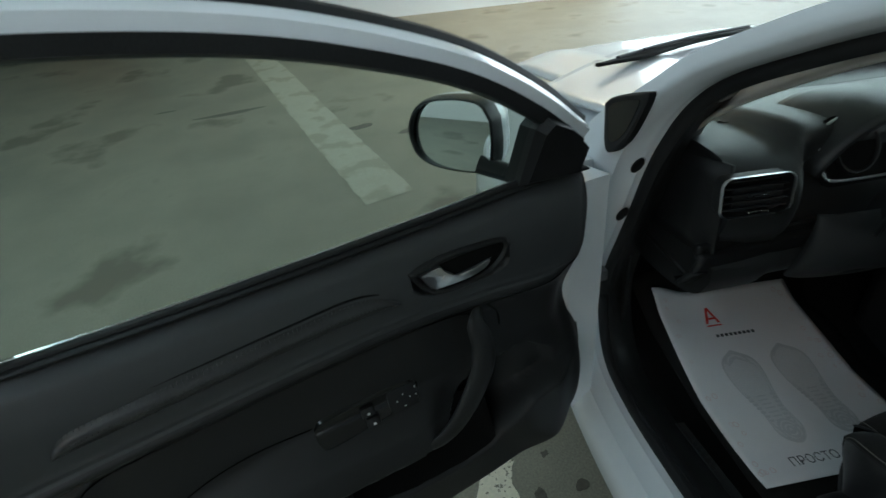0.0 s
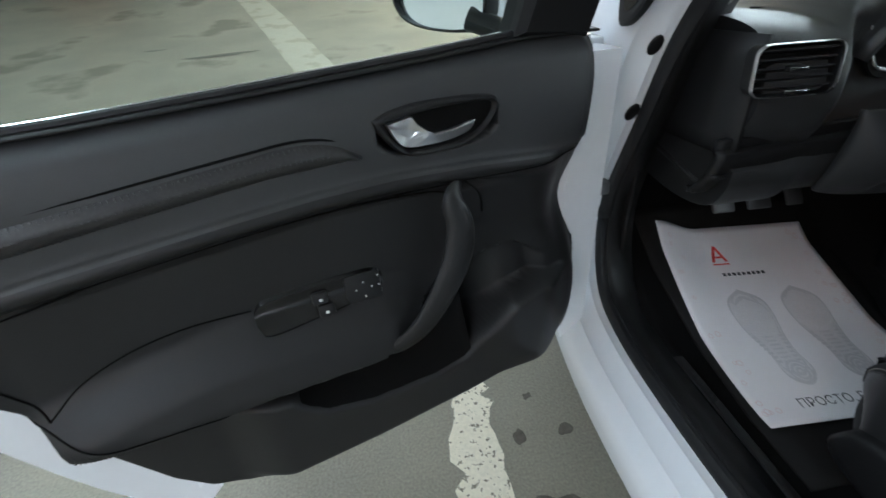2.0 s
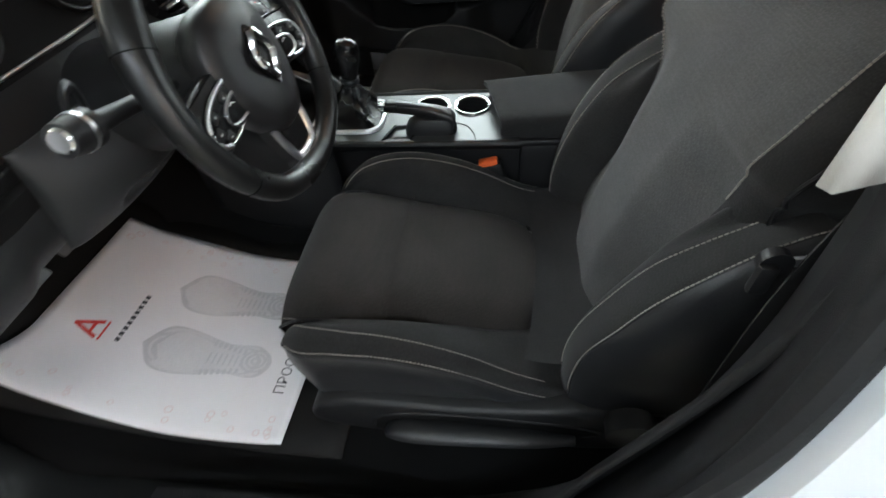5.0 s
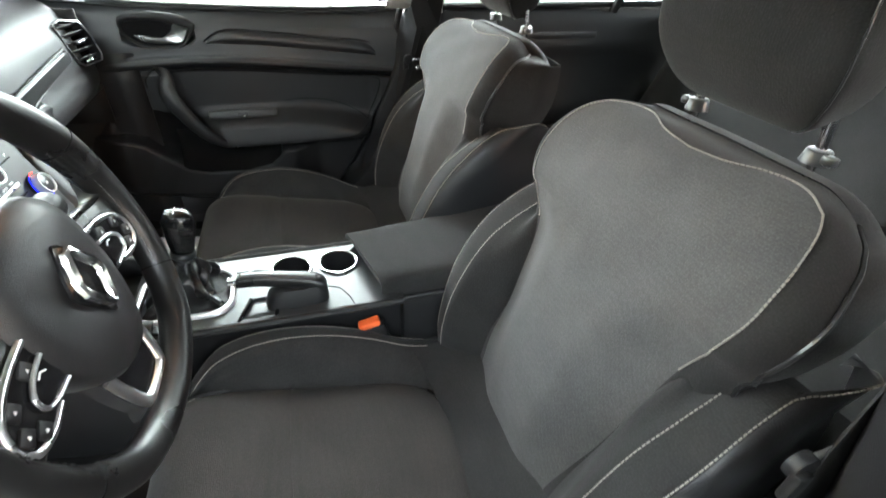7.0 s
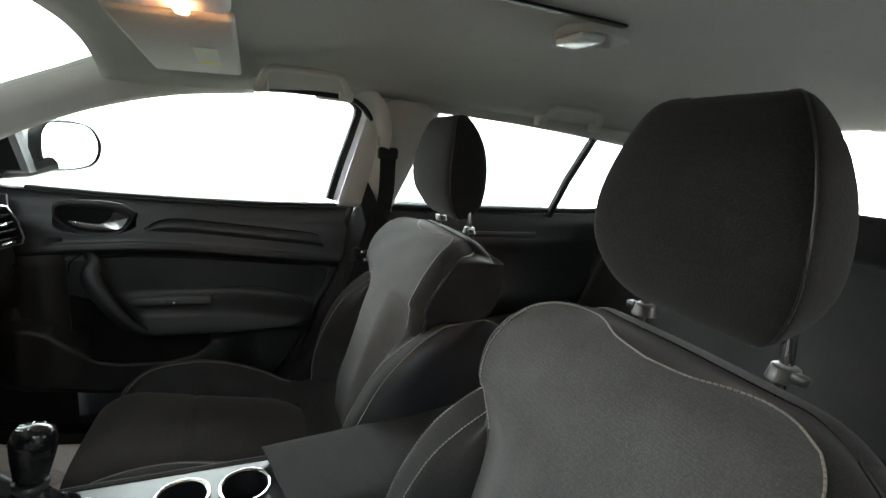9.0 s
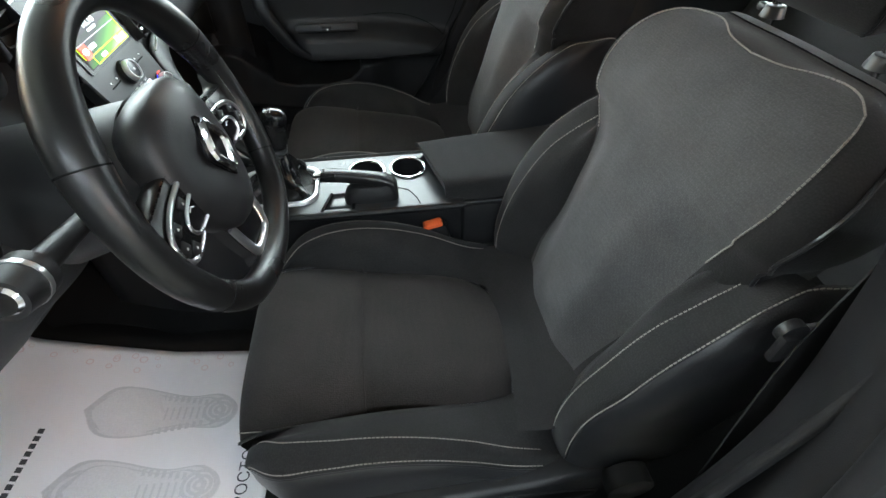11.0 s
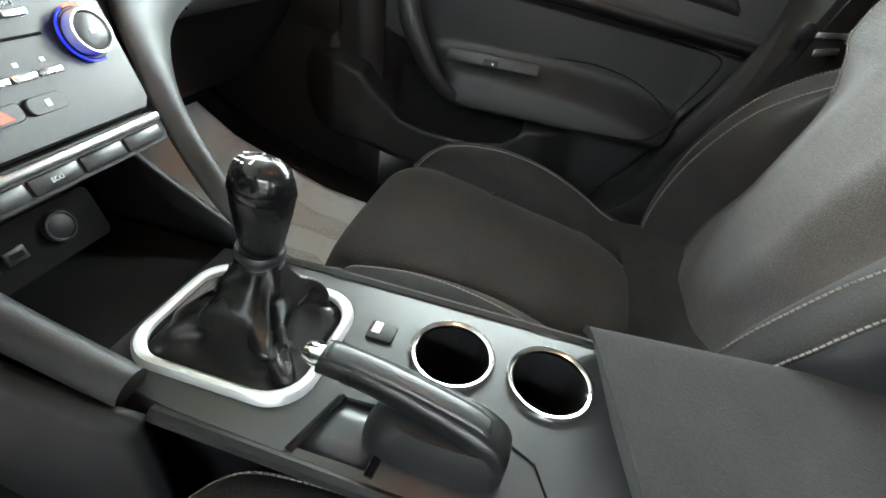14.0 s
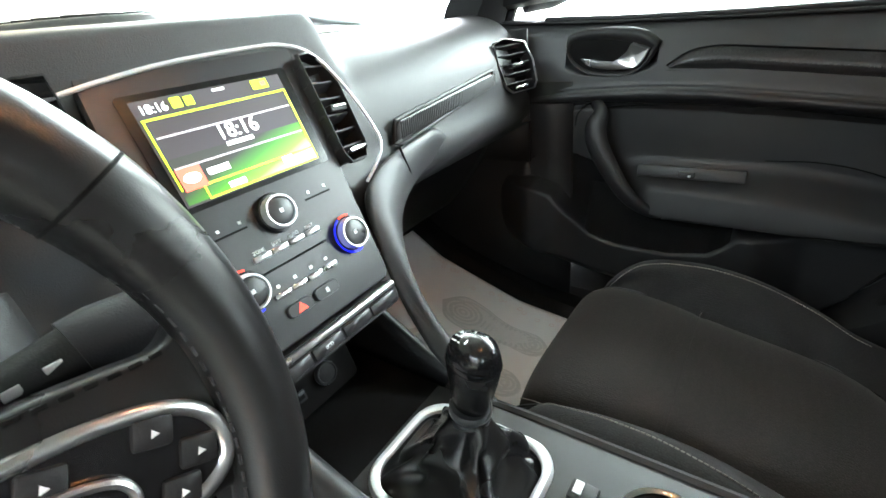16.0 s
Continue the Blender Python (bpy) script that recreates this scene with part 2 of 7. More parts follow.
# ---- mesh helpers ----


def mk(name, verts, faces, mat, parent=None, label="", smooth=True, thick=0.0, angle=40):
    me = bpy.data.meshes.new(name)
    me.from_pydata([tuple(v) for v in verts], [], faces)
    me.validate()
    bm = bmesh.new()
    bm.from_mesh(me)
    bmesh.ops.recalc_face_normals(bm, faces=bm.faces)
    bm.to_mesh(me)
    bm.free()
    me.materials.append(mat)
    if smooth:
        for p in me.polygons:
            p.use_smooth = True
        me.set_sharp_from_angle(angle=radians(angle))
    ob = new(name, me)
    ob.parent = parent
    if label:
        ob["label"] = label
    if thick:
        md = ob.modifiers.new("thickness", "SOLIDIFY")
        md.thickness, md.offset = thick, 0
    return ob


def thing(name, label, category, group="", m=None, kind=""):
    ob = new(name)
    ob.matrix_basis = CAR if m is None else m
    return tagged(ob, label, category, group, kind)


def spl(pts, n):
    """Points along a smooth line through pts (any number of coordinates)."""
    P = [np.array(p, float) for p in pts]
    P = [2 * P[0] - P[1]] + P + [2 * P[-1] - P[-2]]
    out = []
    k = len(P) - 3
    for i in range(n):
        s = i / (n - 1) * k
        j = min(int(s), k - 1)
        u = s - j
        a, b, c, e = P[j : j + 4]
        out.append(0.5 * (2 * b + (c - a) * u + (2 * a - 5 * b + 4 * c - e) * u * u + (3 * b - a - 3 * c + e) * u**3))
    return out


def curve(*pts):
    """A smooth function through points (u, value), held level beyond its ends."""
    fine = np.array(spl(pts, 40 * len(pts)))
    return lambda u: float(np.interp(u, fine[:, 0], fine[:, 1]))


def pick(tab, k):
    """A point of a fine table at k from 0 to 1, between its entries."""
    x = min(1, max(0, k)) * (len(tab) - 1)
    i = min(int(x), len(tab) - 2)
    return tab[i] * (1 - (x - i)) + tab[i + 1] * (x - i)


def sheet(f, nu, nv, loop=False):
    """A grid of f(s, t), s and t from 0 to 1; loop: closed along t."""
    verts = [tuple(f(i / (nu - 1), j / (nv if loop else nv - 1))) for i in range(nu) for j in range(nv)]
    faces = []
    for i in range(nu - 1):
        for j in range(nv if loop else nv - 1):
            k = (j + 1) % nv
            faces.append((i * nv + j, (i + 1) * nv + j, (i + 1) * nv + k, i * nv + k))
    return verts, faces


def loft(loops, caps=True):
    n = len(loops[0])
    verts = [tuple(p) for l in loops for p in l]
    faces = [(i * n + j, (i + 1) * n + j, (i + 1) * n + (j + 1) % n, i * n + (j + 1) % n) for i in range(len(loops) - 1) for j in range(n)]
    if caps:
        faces += [tuple(range(n)), tuple(range((len(loops) - 1) * n, len(loops) * n))]
    return verts, faces


def join(*meshes):
    verts, faces = [], []
    for v, f in meshes:
        k = len(verts)
        verts += [tuple(p) for p in v]
        faces += [tuple(i + k for i in q) for q in f]
    return verts, faces


def moved(mesh, m):
    return [tuple(m @ Vector(v)) for v in mesh[0]], mesh[1]


def tube(pts, r, seg=8, closed=False, flat=1.0, up=(0, 0, 1)):
    """A round or flattened bar along pts; r: one radius or one for each point."""
    P = [Vector(p) for p in pts]
    n = len(P)
    loops = []
    for i in range(n):
        a = P[(i - 1) % n] if closed or i else P[0]
        b = P[(i + 1) % n] if closed or i < n - 1 else P[-1]
        d = (b - a).normalized()
        side = d.cross(Vector(up))
        if side.length < 1e-3:
            side = d.cross(Vector((1, 0, 0)))
        side.normalize()
        top = side.cross(d)
        rr = r[i] if hasattr(r, "__len__") else r
        loops.append([P[i] + rr * (math.cos(w) * side + flat * math.sin(w) * top) for w in [2 * math.pi * k / seg for k in range(seg)]])
    v, f = loft(loops, caps=not closed)
    if closed:
        k = (n - 1) * seg
        f += [(k + j, j, (j + 1) % seg, k + (j + 1) % seg) for j in range(seg)]
    return v, f


def rbox(sx, sy, sz, bev=0.005, m=None, seg=2):
    bm = bmesh.new()
    bmesh.ops.create_cube(bm, size=1.0)
    bmesh.ops.scale(bm, vec=(sx, sy, sz), verts=bm.verts)
    if bev:
        bmesh.ops.bevel(bm, geom=bm.edges[:], offset=min(bev, 0.45 * min(sx, sy, sz)), segments=seg, affect="EDGES", profile=0.5)
    v, f = [tuple(p.co) for p in bm.verts], [tuple(q.index for q in p.verts) for p in bm.faces]
    bm.verts.index_update()
    f = [tuple(q.index for q in p.verts) for p in bm.faces]
    bm.free()
    return moved((v, f), m) if m is not None else (v, f)


def disc(r, depth, seg=32, m=None, r2=None, bev=0.0015):
    """A turned knob along z: bottom radius r, top r2, with a small rounded top edge."""
    r2 = r if r2 is None else r2
    prof = [(r, 0), (r + (r2 - r) * 0.9, depth - bev), (r2 - bev * 0.3, depth - bev * 0.3), (r2 - bev, depth)]
    loops = [[(a * math.cos(2 * math.pi * k / seg), a * math.sin(2 * math.pi * k / seg), z) for k in range(seg)] for a, z in prof]
    me = loft(loops)
    return moved(me, m) if m is not None else me


def ring(r, w, h, seg=40, m=None, sx=1.0, sy=1.0):
    prof = [(r - w, 0), (r - w, h * 0.7), (r - w * 0.6, h), (r - w * 0.2, h), (r, h * 0.6), (r, 0)]
    v = [(a * sx * math.cos(2 * math.pi * k / seg), a * sy * math.sin(2 * math.pi * k / seg), z) for k in range(seg) for a, z in prof]
    n = len(prof)
    f = [(k * n + j, ((k + 1) % seg) * n + j, ((k + 1) % seg) * n + (j + 1) % n, k * n + (j + 1) % n) for k in range(seg) for j in range(n)]
    return moved((v, f), m) if m is not None else (v, f)


def slab(outline, thick, m=None, bev=0.0):
    """A plate from an outline in x, y, with its top at z = thick."""
    n = len(outline)
    c = np.mean(np.array(outline), 0)
    loops = [[(x, y, 0) for x, y in outline], [(x, y, thick - bev) for x, y in outline]]
    if bev:
        ins = []
        for i in range(n):
            d = np.array(outline[i]) - c
            ins.append(tuple(np.array(outline[i]) - d / (np.linalg.norm(d) + 1e-9) * bev))
        loops.append([(x, y, thick) for x, y in ins])
    me = loft(loops)
    return moved(me, m) if m is not None else me


def rounded(w, h, r, seg=5, cx=0.0, cy=0.0):
    out = []
    for sx, sy, a0 in ((1, 1, 0), (-1, 1, 90), (-1, -1, 180), (1, -1, 270)):
        for k in range(seg + 1):
            a = radians(a0 + 90 * k / seg)
            out.append((cx + sx * (w / 2 - r) + r * math.cos(a), cy + sy * (h / 2 - r) + r * math.sin(a)))
    return out


def basis(origin, ax, ay, az):
    m = Matrix((ax, ay, az)).transposed().to_4x4()
    m.translation = origin
    return m


def sm(x, a, b):
    """0 below a, 1 above b, smooth between."""
    t = min(1, max(0, (x - a) / (b - a)))
    return t * t * (3 - 2 * t)


def bumpy(x, c, w):
    return math.exp(-(((x - c) / w) ** 2))


def lettering(text, size, m, mat, parent, name="lettering", depth=0.0004):
    cu = bpy.data.curves.new(name, "FONT")
    cu.body, cu.size, cu.align_x, cu.align_y, cu.extrude = text, size, "CENTER", "CENTER", depth
    tmp = bpy.data.objects.new("tmp", cu)
    scene.collection.objects.link(tmp)
    me = bpy.data.meshes.new_from_object(tmp.evaluated_get(bpy.context.evaluated_depsgraph_get()))
    bpy.data.objects.remove(tmp)
    me.materials.clear()
    me.materials.append(mat)
    me.transform(m)
    ob = new(name, me)
    ob.parent = parent
    return ob


def dashes(pts, length=0.005, gap=0.003, r=0.0011, lift=0.0):
    """Stitches along a line of points."""
    P = [Vector(p) for p in pts]
    cum = [0.0]
    for a, b in zip(P, P[1:]):
        cum.append(cum[-1] + (b - a).length)

    def at(s):
        for i in range(len(P) - 1):
            if s <= cum[i + 1] or i == len(P) - 2:
                k = (s - cum[i]) / max(1e-9, cum[i + 1] - cum[i])
                return P[i].lerp(P[i + 1], k)

    out, s = [], 0.0
    while s + length < cum[-1]:
        out.append(tube([at(s), at(s + length / 2), at(s + length)], r, 5))
        s += length + gap
    return join(*out)

# ---- garage ----
I4 = Matrix.Identity(4)


def plane_box(name, x0, x1, y0, y1, z0, z1, mat, label, cat="", kind="structure", parent=None, bev=0.0):
    v, f = rbox(x1 - x0, y1 - y0, z1 - z0, bev, Matrix.Translation(((x0 + x1) / 2, (y0 + y1) / 2, (z0 + z1) / 2)))
    ob = mk(name, v, f, mat, parent, smooth=bool(bev))
    return tagged(ob, label, cat or name.split("_")[0], kind=kind)


def ground_sheet():
    def f(s, t):
        x, y = -60 + 120 * s, -60 + 120 * t
        return (x, y, 0.0)

    return tagged(mk("ground", *sheet(f, 25, 25), CONCRETE, smooth=False), "stained grey-green concrete garage floor with worn marks", "floor", kind="structure")


ground_sheet()
plane_box("wall_front", -14, 2.8, 7.6, 7.9, 0, 3.0, WALLPAINT, "off-white painted garage wall above a dirty kerb", "wall")
plane_box("wall_west", -9.3, -9.0, -12, 7.6, 0, 3.0, WALLPAINT, "off-white painted garage side wall", "wall")
# unseen wall, added; it ends short so daylight reaches the passenger mirror
plane_box("wall_south", -9.0, 1.4, -12.3, -12, 0, 3.0, WALLPAINT, "unseen off-white garage back wall, added to limit the daylight", "wall")
plane_box("ceiling", -9.3, 2.6, -12.3, 7.9, 2.7, 2.95, WALLPAINT, "pale painted concrete garage ceiling", "ceiling")
plane_box("kerb_front", -9.0, -3.6, 7.25, 7.6, 0, 0.16, KERB, "dirty chipped concrete kerb along the wall", "kerb", bev=0.02)
plane_box("daylight_backdrop", 4.6, 9.0, 12.0, 12.1, -0.05, 3.9, DAY, "overexposed white daylight beyond the garage front", "backdrop")
plane_box("daylight_backdrop", 9.0, 9.1, -22, 12.1, -0.05, 3.9, DAY, "overexposed white daylight beyond the open garage side", "backdrop")
plane_box("daylight_backdrop", 1.4, 9.0, -22.1, -22, -0.05, 3.9, DAY, "overexposed white daylight behind the garage", "backdrop")
plane_box("sky_backdrop", 4.6, 9.0, 12.0, 12.1, 3.9, 10, DAYSKY, "white overcast sky beyond the garage front", "backdrop")
plane_box("sky_backdrop", 9.0, 9.1, -22, 12.1, 3.9, 10, DAYSKY, "white overcast sky beyond the open garage side", "backdrop")

cab = thing("hose_cabinet", "red painted metal fire hose cabinet standing against the garage wall", "cabinet", m=I4)
mk("body", *rbox(0.75, 0.28, 1.0, 0.015, Matrix.Translation((-4.9, 7.42, 0.66))), REDPAINT, cab)
mk("door", *rbox(0.66, 0.02, 0.9, 0.008, Matrix.Translation((-4.9, 7.272, 0.66))), REDPAINT, cab)
mk("handle", *rbox(0.02, 0.03, 0.1, 0.006, Matrix.Translation((-4.64, 7.255, 0.66))), STEEL, cab)
mk("sign_plate", *rbox(0.22, 0.006, 0.22, 0.002, Matrix.Translation((-4.95, 7.259, 0.8))), LINE, cab, "white square plate")
mk("foot", *rbox(0.7, 0.2, 0.16, 0.01, Matrix.Translation((-4.9, 7.42, 0.08))), KERB, cab)
pipe = tagged(mk("wall_pipe", *tube([(-4.36, 7.45, 0.16), (-4.36, 7.45, 1.4), (-4.36, 7.45, 2.7)], 0.04, 10), BLUEPAINT), "blue painted pipe running up the garage wall", "pipe")
post = tagged(mk("corner_post", *rbox(0.35, 0.35, 2.7, 0.03, Matrix.Translation((-3.85, 7.4, 1.35))), WALLPAINT), "white painted concrete column by the wall", "column", kind="structure")


def strip_on_floor(name, pts, w, mat, label, seedv, ragged=0.012, z=0.004):
    rnd = random.Random(seedv)
    line = spl(pts, 60)
    L, R = [], []
    for i, p in enumerate(line):
        a, b = line[max(0, i - 1)], line[min(59, i + 1)]
        d = (b - a) / np.linalg.norm(b - a)
        nrm = np.array([-d[1], d[0]])
        L.append((*(p + nrm * (w / 2 + rnd.uniform(-1, 1) * ragged)), z))
        R.append((*(p - nrm * (w / 2 + rnd.uniform(-1, 1) * ragged)), z))
    v = L + R
    f = [(i, i + 1, 60 + i + 1, 60 + i) for i in range(59)]
    return tagged(mk(name, v, f, mat, smooth=False), label, "road marking", kind="structure")


strip_on_floor("bay_line", [(-1.13, 1.3), (-1.155, 0.95), (-1.17, 0.55), (-1.2, -0.4), (-1.24, -3.0)], 0.1, LINE, "worn flaking cream-white parking bay line", 3, 0.02)
strip_on_floor("faded_line", [(-1.3, 2.45), (-1.65, 3.5), (-2.2, 5.2), (-2.9, 7.3)], 0.3, FAINTLINE, "faded wide pale line across the garage floor", 4, 0.006)


def stain(cx, cy, w, h, turn, seedv):
    rnd = random.Random(seedv)
    out = []
    rad = [rnd.uniform(0.5, 1.0) for _ in range(9)]
    rad = [float(v[0]) for v in spl([(r,) for r in rad + rad[:1]], 27)]
    for k in range(26):
        a = 2 * math.pi * k / 26
        r = rad[k] * rnd.uniform(0.93, 1.0)
        x, y = w * r * math.cos(a), h * r * math.sin(a)
        out.append((cx + x * math.cos(turn) - y * math.sin(turn), cy + x * math.sin(turn) + y * math.cos(turn), 0.003))
    return tagged(mk("oil_stain", out, [tuple(range(26))], OILSTAIN, smooth=False), "dark oily stain on the concrete floor", "stain", "floor stains", "structure")


for q in ((-2.5, 4.25, 0.42, 0.05, 0.15, 1), (-1.42, 3.56, 0.1, 0.07, 0.2, 2), (-0.98, 3.36, 0.2, 0.07, 0.1, 5), (-3.1, 4.5, 0.12, 0.03, 0.1, 6), (-1.33, 0.58, 0.03, 0.012, 0.6, 7), (-1.0, 0.83, 0.018, 0.012, 0.2, 8), (-0.99, 0.5, 0.09, 0.12, 0.4, 9), (-1.05, 0.72, 0.02, 0.03, 0.1, 10), (-0.93, 0.72, 0.03, 0.02, 0.4, 11)):
    stain(*q)

# ---- car body ----
car = thing("car", "white estate car with an open front door on the garage floor", "car")

APERTURE = [(-0.822, 0.13, 0.313), (-0.833, 0.30, 0.296), (-0.838, 0.52, 0.293), (-0.835, 0.70, 0.298), (-0.832, 0.82, 0.335), (-0.826, 0.885, 0.43), (-0.82, 0.895, 0.55), (-0.812, 0.835, 0.73), (-0.80, 0.775, 0.91), (-0.775, 0.70, 1.03), (-0.735, 0.56, 1.10), (-0.685, 0.40, 1.15), (-0.64, 0.18, 1.19), (-0.63, 0.0, 1.195), (-0.637, -0.12, 1.18), (-0.672, -0.17, 1.09), (-0.742, -0.13, 0.86), (-0.785, -0.095, 0.68), (-0.805, -0.04, 0.52), (-0.815, 0.035, 0.375)]
AC = np.array([0.4, 0.75])


def aperture(side=-1, n=160):
    P = spl(APERTURE + [APERTURE[0]], n)[:-1]
    return [np.array((-side * p[0] if side > 0 else p[0], p[1], p[2])) for p in P]


def around(path, prof):
    """Sweeps a profile of (towards the car's middle, away from the opening's middle) round the door opening."""
    n = len(path)
    loops = []
    for i, p in enumerate(path):
        t = path[(i + 1) % n] - path[i - 1]
        o = np.array((0, t[2], -t[1]))
        o = o / (np.linalg.norm(o) + 1e-9)
        if o[1] * (p[1] - AC[0]) + o[2] * (p[2] - AC[1]) < 0:
            o = -o
        s = -np.sign(p[0])
        k = 1 - 0.62 * sm(p[2], 0.88, 1.04)
        loops.append([p + np.array((s * a * (0.6 + 0.4 * k), 0, 0)) + o * b * (k if b > 0.01 else 1) for a, b in prof])
    k = len(prof)
    v = [tuple(q) for l in loops for q in l]
    f = [(i * k + j, ((i + 1) % n) * k + j, ((i + 1) % n) * k + j + 1, i * k + j + 1) for i in range(n) for j in range(k - 1)]
    return v, f


left = aperture(-1)
right = [np.array((-p[0], p[1], p[2])) for p in left]
WP = [(0.0, 0.004), (-0.012, 0.008), (-0.026, 0.006), (-0.034, 0.012), (-0.052, 0.022), (-0.066, 0.024), (-0.074, 0.034), (-0.09, 0.044), (-0.098, 0.06), (-0.1, 0.09), (-0.095, 0.13)]
mk("door_frame", *around(left, WP), WHITE, car, "white painted door opening and sill")
mk("door_frame", *around(right, WP), WHITE, car, "white painted door opening and sill")


def seal_tube(path, r):
    return tube([tuple(p + np.array((-np.sign(p[0]) * 0.004, 0, 0))) for p in path], r, 10, closed=True, flat=1.25)


mk("door_seal", *seal_tube(left, 0.0135), RUBBER, car, "black rubber door seal")
mk("door_seal", *seal_tube(right, 0.0135), RUBBER, car, "black rubber door seal")


def band(path, prof):
    """As around(), for an open stretch."""
    v, f = around(path, prof)
    k = len(prof)
    f = [q for q in f if max(q) - min(q) < 3 * k]
    return v, f


low = [p for p in left[:] if p[2] < 0.99]
k0 = next(i for i in range(len(left)) if left[i][2] >= 0.99)
k1 = max(i for i in range(len(left)) if left[i][2] >= 0.86)
lower_left = left[k1:] + left[: k0 + 1]
mk("sill_trim", *band(lower_left, [(0.008, 0.004), (0.02, -0.004), (0.032, -0.004), (0.045, 0.004), (0.062, 0.008), (0.07, 0.016), (0.10, 0.03), (0.115, 0.06), (0.12, 0.12)]), PLASTIC, car, "black plastic sill and pillar trim")
mk("sill_trim", *band([np.array((-p[0], p[1], p[2])) for p in lower_left], [(0.008, 0.004), (0.03, -0.004), (0.06, 0.008), (0.10, 0.03), (0.12, 0.1)]), PLASTIC, car)
up_left = left[k0 : k1 + 1]
UPP = [(0.006, 0.0), (0.02, -0.004), (0.04, 0.004), (0.06, 0.03), (0.075, 0.07), (0.08, 0.1)]
mk("pillar_trim", *band(up_left, UPP), PILLAR, car, "pale grey roof pillar trim")
mk("pillar_trim", *band([np.array((-p[0], p[1], p[2])) for p in up_left], UPP), PILLAR, car, "pale grey roof pillar trim")

# scuff plate with pressed marks
mk("scuff_plate", *rbox(0.022, 0.40, 0.004, 0.0015, Matrix.Translation((-0.762, 0.42, 0.312)) @ pose(0, 0, 0, 0, 12, 0)), PLASTIC, car)
for k in range(6):
    mk("scuff_rib", *rbox(0.018, 0.003, 0.002, 0.0008, Matrix.Translation((-0.762, 0.50 + 0.014 * k, 0.316)) @ pose(0, 0, 0, 0, 12, 35)), PLASTIC, car)
for p in ((-0.836, 0.790, 0.886), (-0.838, 0.823, 0.765)):
    mk("blanking_plug", *disc(0.017, 0.005, 20, basis(p, (0.95, 0.25, 0.1), (0, -0.37, 0.93), (-0.27, -0.89, -0.36))), RUBBER, car, "round black rubber plug")

# check strap between pillar and door
mk("check_strap", *join(rbox(0.075, 0.014, 0.012, 0.003, Matrix.Translation((-0.9, 0.828, 0.6)) @ pose(0, 0, 0, 0, 10, 20)), rbox(0.03, 0.03, 0.03, 0.006, Matrix.Translation((-0.872, 0.835, 0.61)))), STEEL, car, "dark steel door check strap")
for z in (0.87, 0.47):
    mk("hinge", *join(rbox(0.03, 0.05, 0.06, 0.006, Matrix.Translation((-0.925, 0.85, z))), tube([(-0.945, 0.83, z - 0.035), (-0.945, 0.83, z), (-0.945, 0.83, z + 0.035)], 0.009, 10)), WHITE, car, "white painted door hinge")


def body_side(s):
    """Rear flank, front wing: thin painted skins with depth."""
    def rear(a, b):
        y = -0.16 - 1.71 * a
        z = 0.2 + 0.68 * b
        x = 0.905 - 0.05 * (1 - b) ** 2 - 0.035 * b**3 - 0.05 * a**3 - 0.012 * math.exp(-(((b - 0.55) / 0.06) ** 2))
        return (s * x, y + 0.10 * (1 - b), z)

    mk("rear_flank", *sheet(rear, 24, 18), WHITE, car, thick=0.02)

    def wing(a, b):
        y = 0.93 + 1.25 * a
        th = b * 1.45
        x = 0.70 + 0.205 * math.sin(min(th, 1.57)) - 0.05 * a**2
        z = 0.91 - 0.16 * (1 - math.cos(th)) - 0.42 * max(0, b - 0.5) * 2 * (b > 0.5) - 0.06 * a**2
        return (s * x, y, z)

    mk("front_wing", *sheet(wing, 24, 20), WHITE, car, thick=0.012)
    wheel = new("wheel")
    wheel.parent = car
    m = basis((s * 0.80, 1.62, 0.21), (0, 1, 0), (0, 0, 1), (s, 0, 0))
    prof = [(0.2, -0.1), (0.29, -0.1), (0.305, -0.08), (0.31, -0.03), (0.31, 0.06), (0.3, 0.09), (0.27, 0.1), (0.205, 0.09)]
    tyre = sheet(lambda a, b: (prof[int(round(b * 7))][0] * math.cos(2 * math.pi * a), prof[int(round(b * 7))][0] * math.sin(2 * math.pi * a), prof[int(round(b * 7))][1]), 41, 8)
    mk("tyre", *moved(tyre, m), RUBBER, wheel)
    spokes = [tube([(0.03 * math.cos(w), 0.03 * math.sin(w), 0.06), (0.12 * math.cos(w), 0.12 * math.sin(w), 0.08), (0.2 * math.cos(w), 0.2 * math.sin(w), 0.07)], 0.018, 8) for w in [2 * math.pi * k / 7 for k in range(7)]]
    mk("rim", *moved(join(*spokes, ring(0.21, 0.02, 0.09, 40), disc(0.035, 0.08, 20)), m), SATINCHROME, wheel)


body_side(-1)
body_side(1)


def bonnet(a, b):
    x = -0.72 + 1.44 * b
    e = abs(2 * b - 1)
    y = 1.22 + 1.08 * a - 0.10 * e**2
    z = 0.925 + 0.035 * (1 - e**4) - 0.10 * max(0, a - 0.6) ** 2 * 4 + 0.012 * bumpy(e, 0.72, 0.08)
    return (x, y, z)


mk("bonnet", *sheet(bonnet, 24, 36), WHITE, car, "white painted bonnet", thick=0.012)
mk("cowl", *sheet(lambda a, b: (-0.66 + 1.32 * b, 1.05 + 0.22 * a - 0.06 * abs(2 * b - 1) ** 2, 0.90 + 0.012 * a), 6, 20), PLASTIC, car, "black windscreen cowl", thick=0.01)
slot = spl([(-0.655, 1.345), (-0.50, 1.405), (-0.34, 1.50), (-0.15, 1.60), (0.1, 1.66), (0.45, 1.58)], 30)
sw_ = [0.012 + 0.03 * sm(k, 0, 8) for k in range(30)]
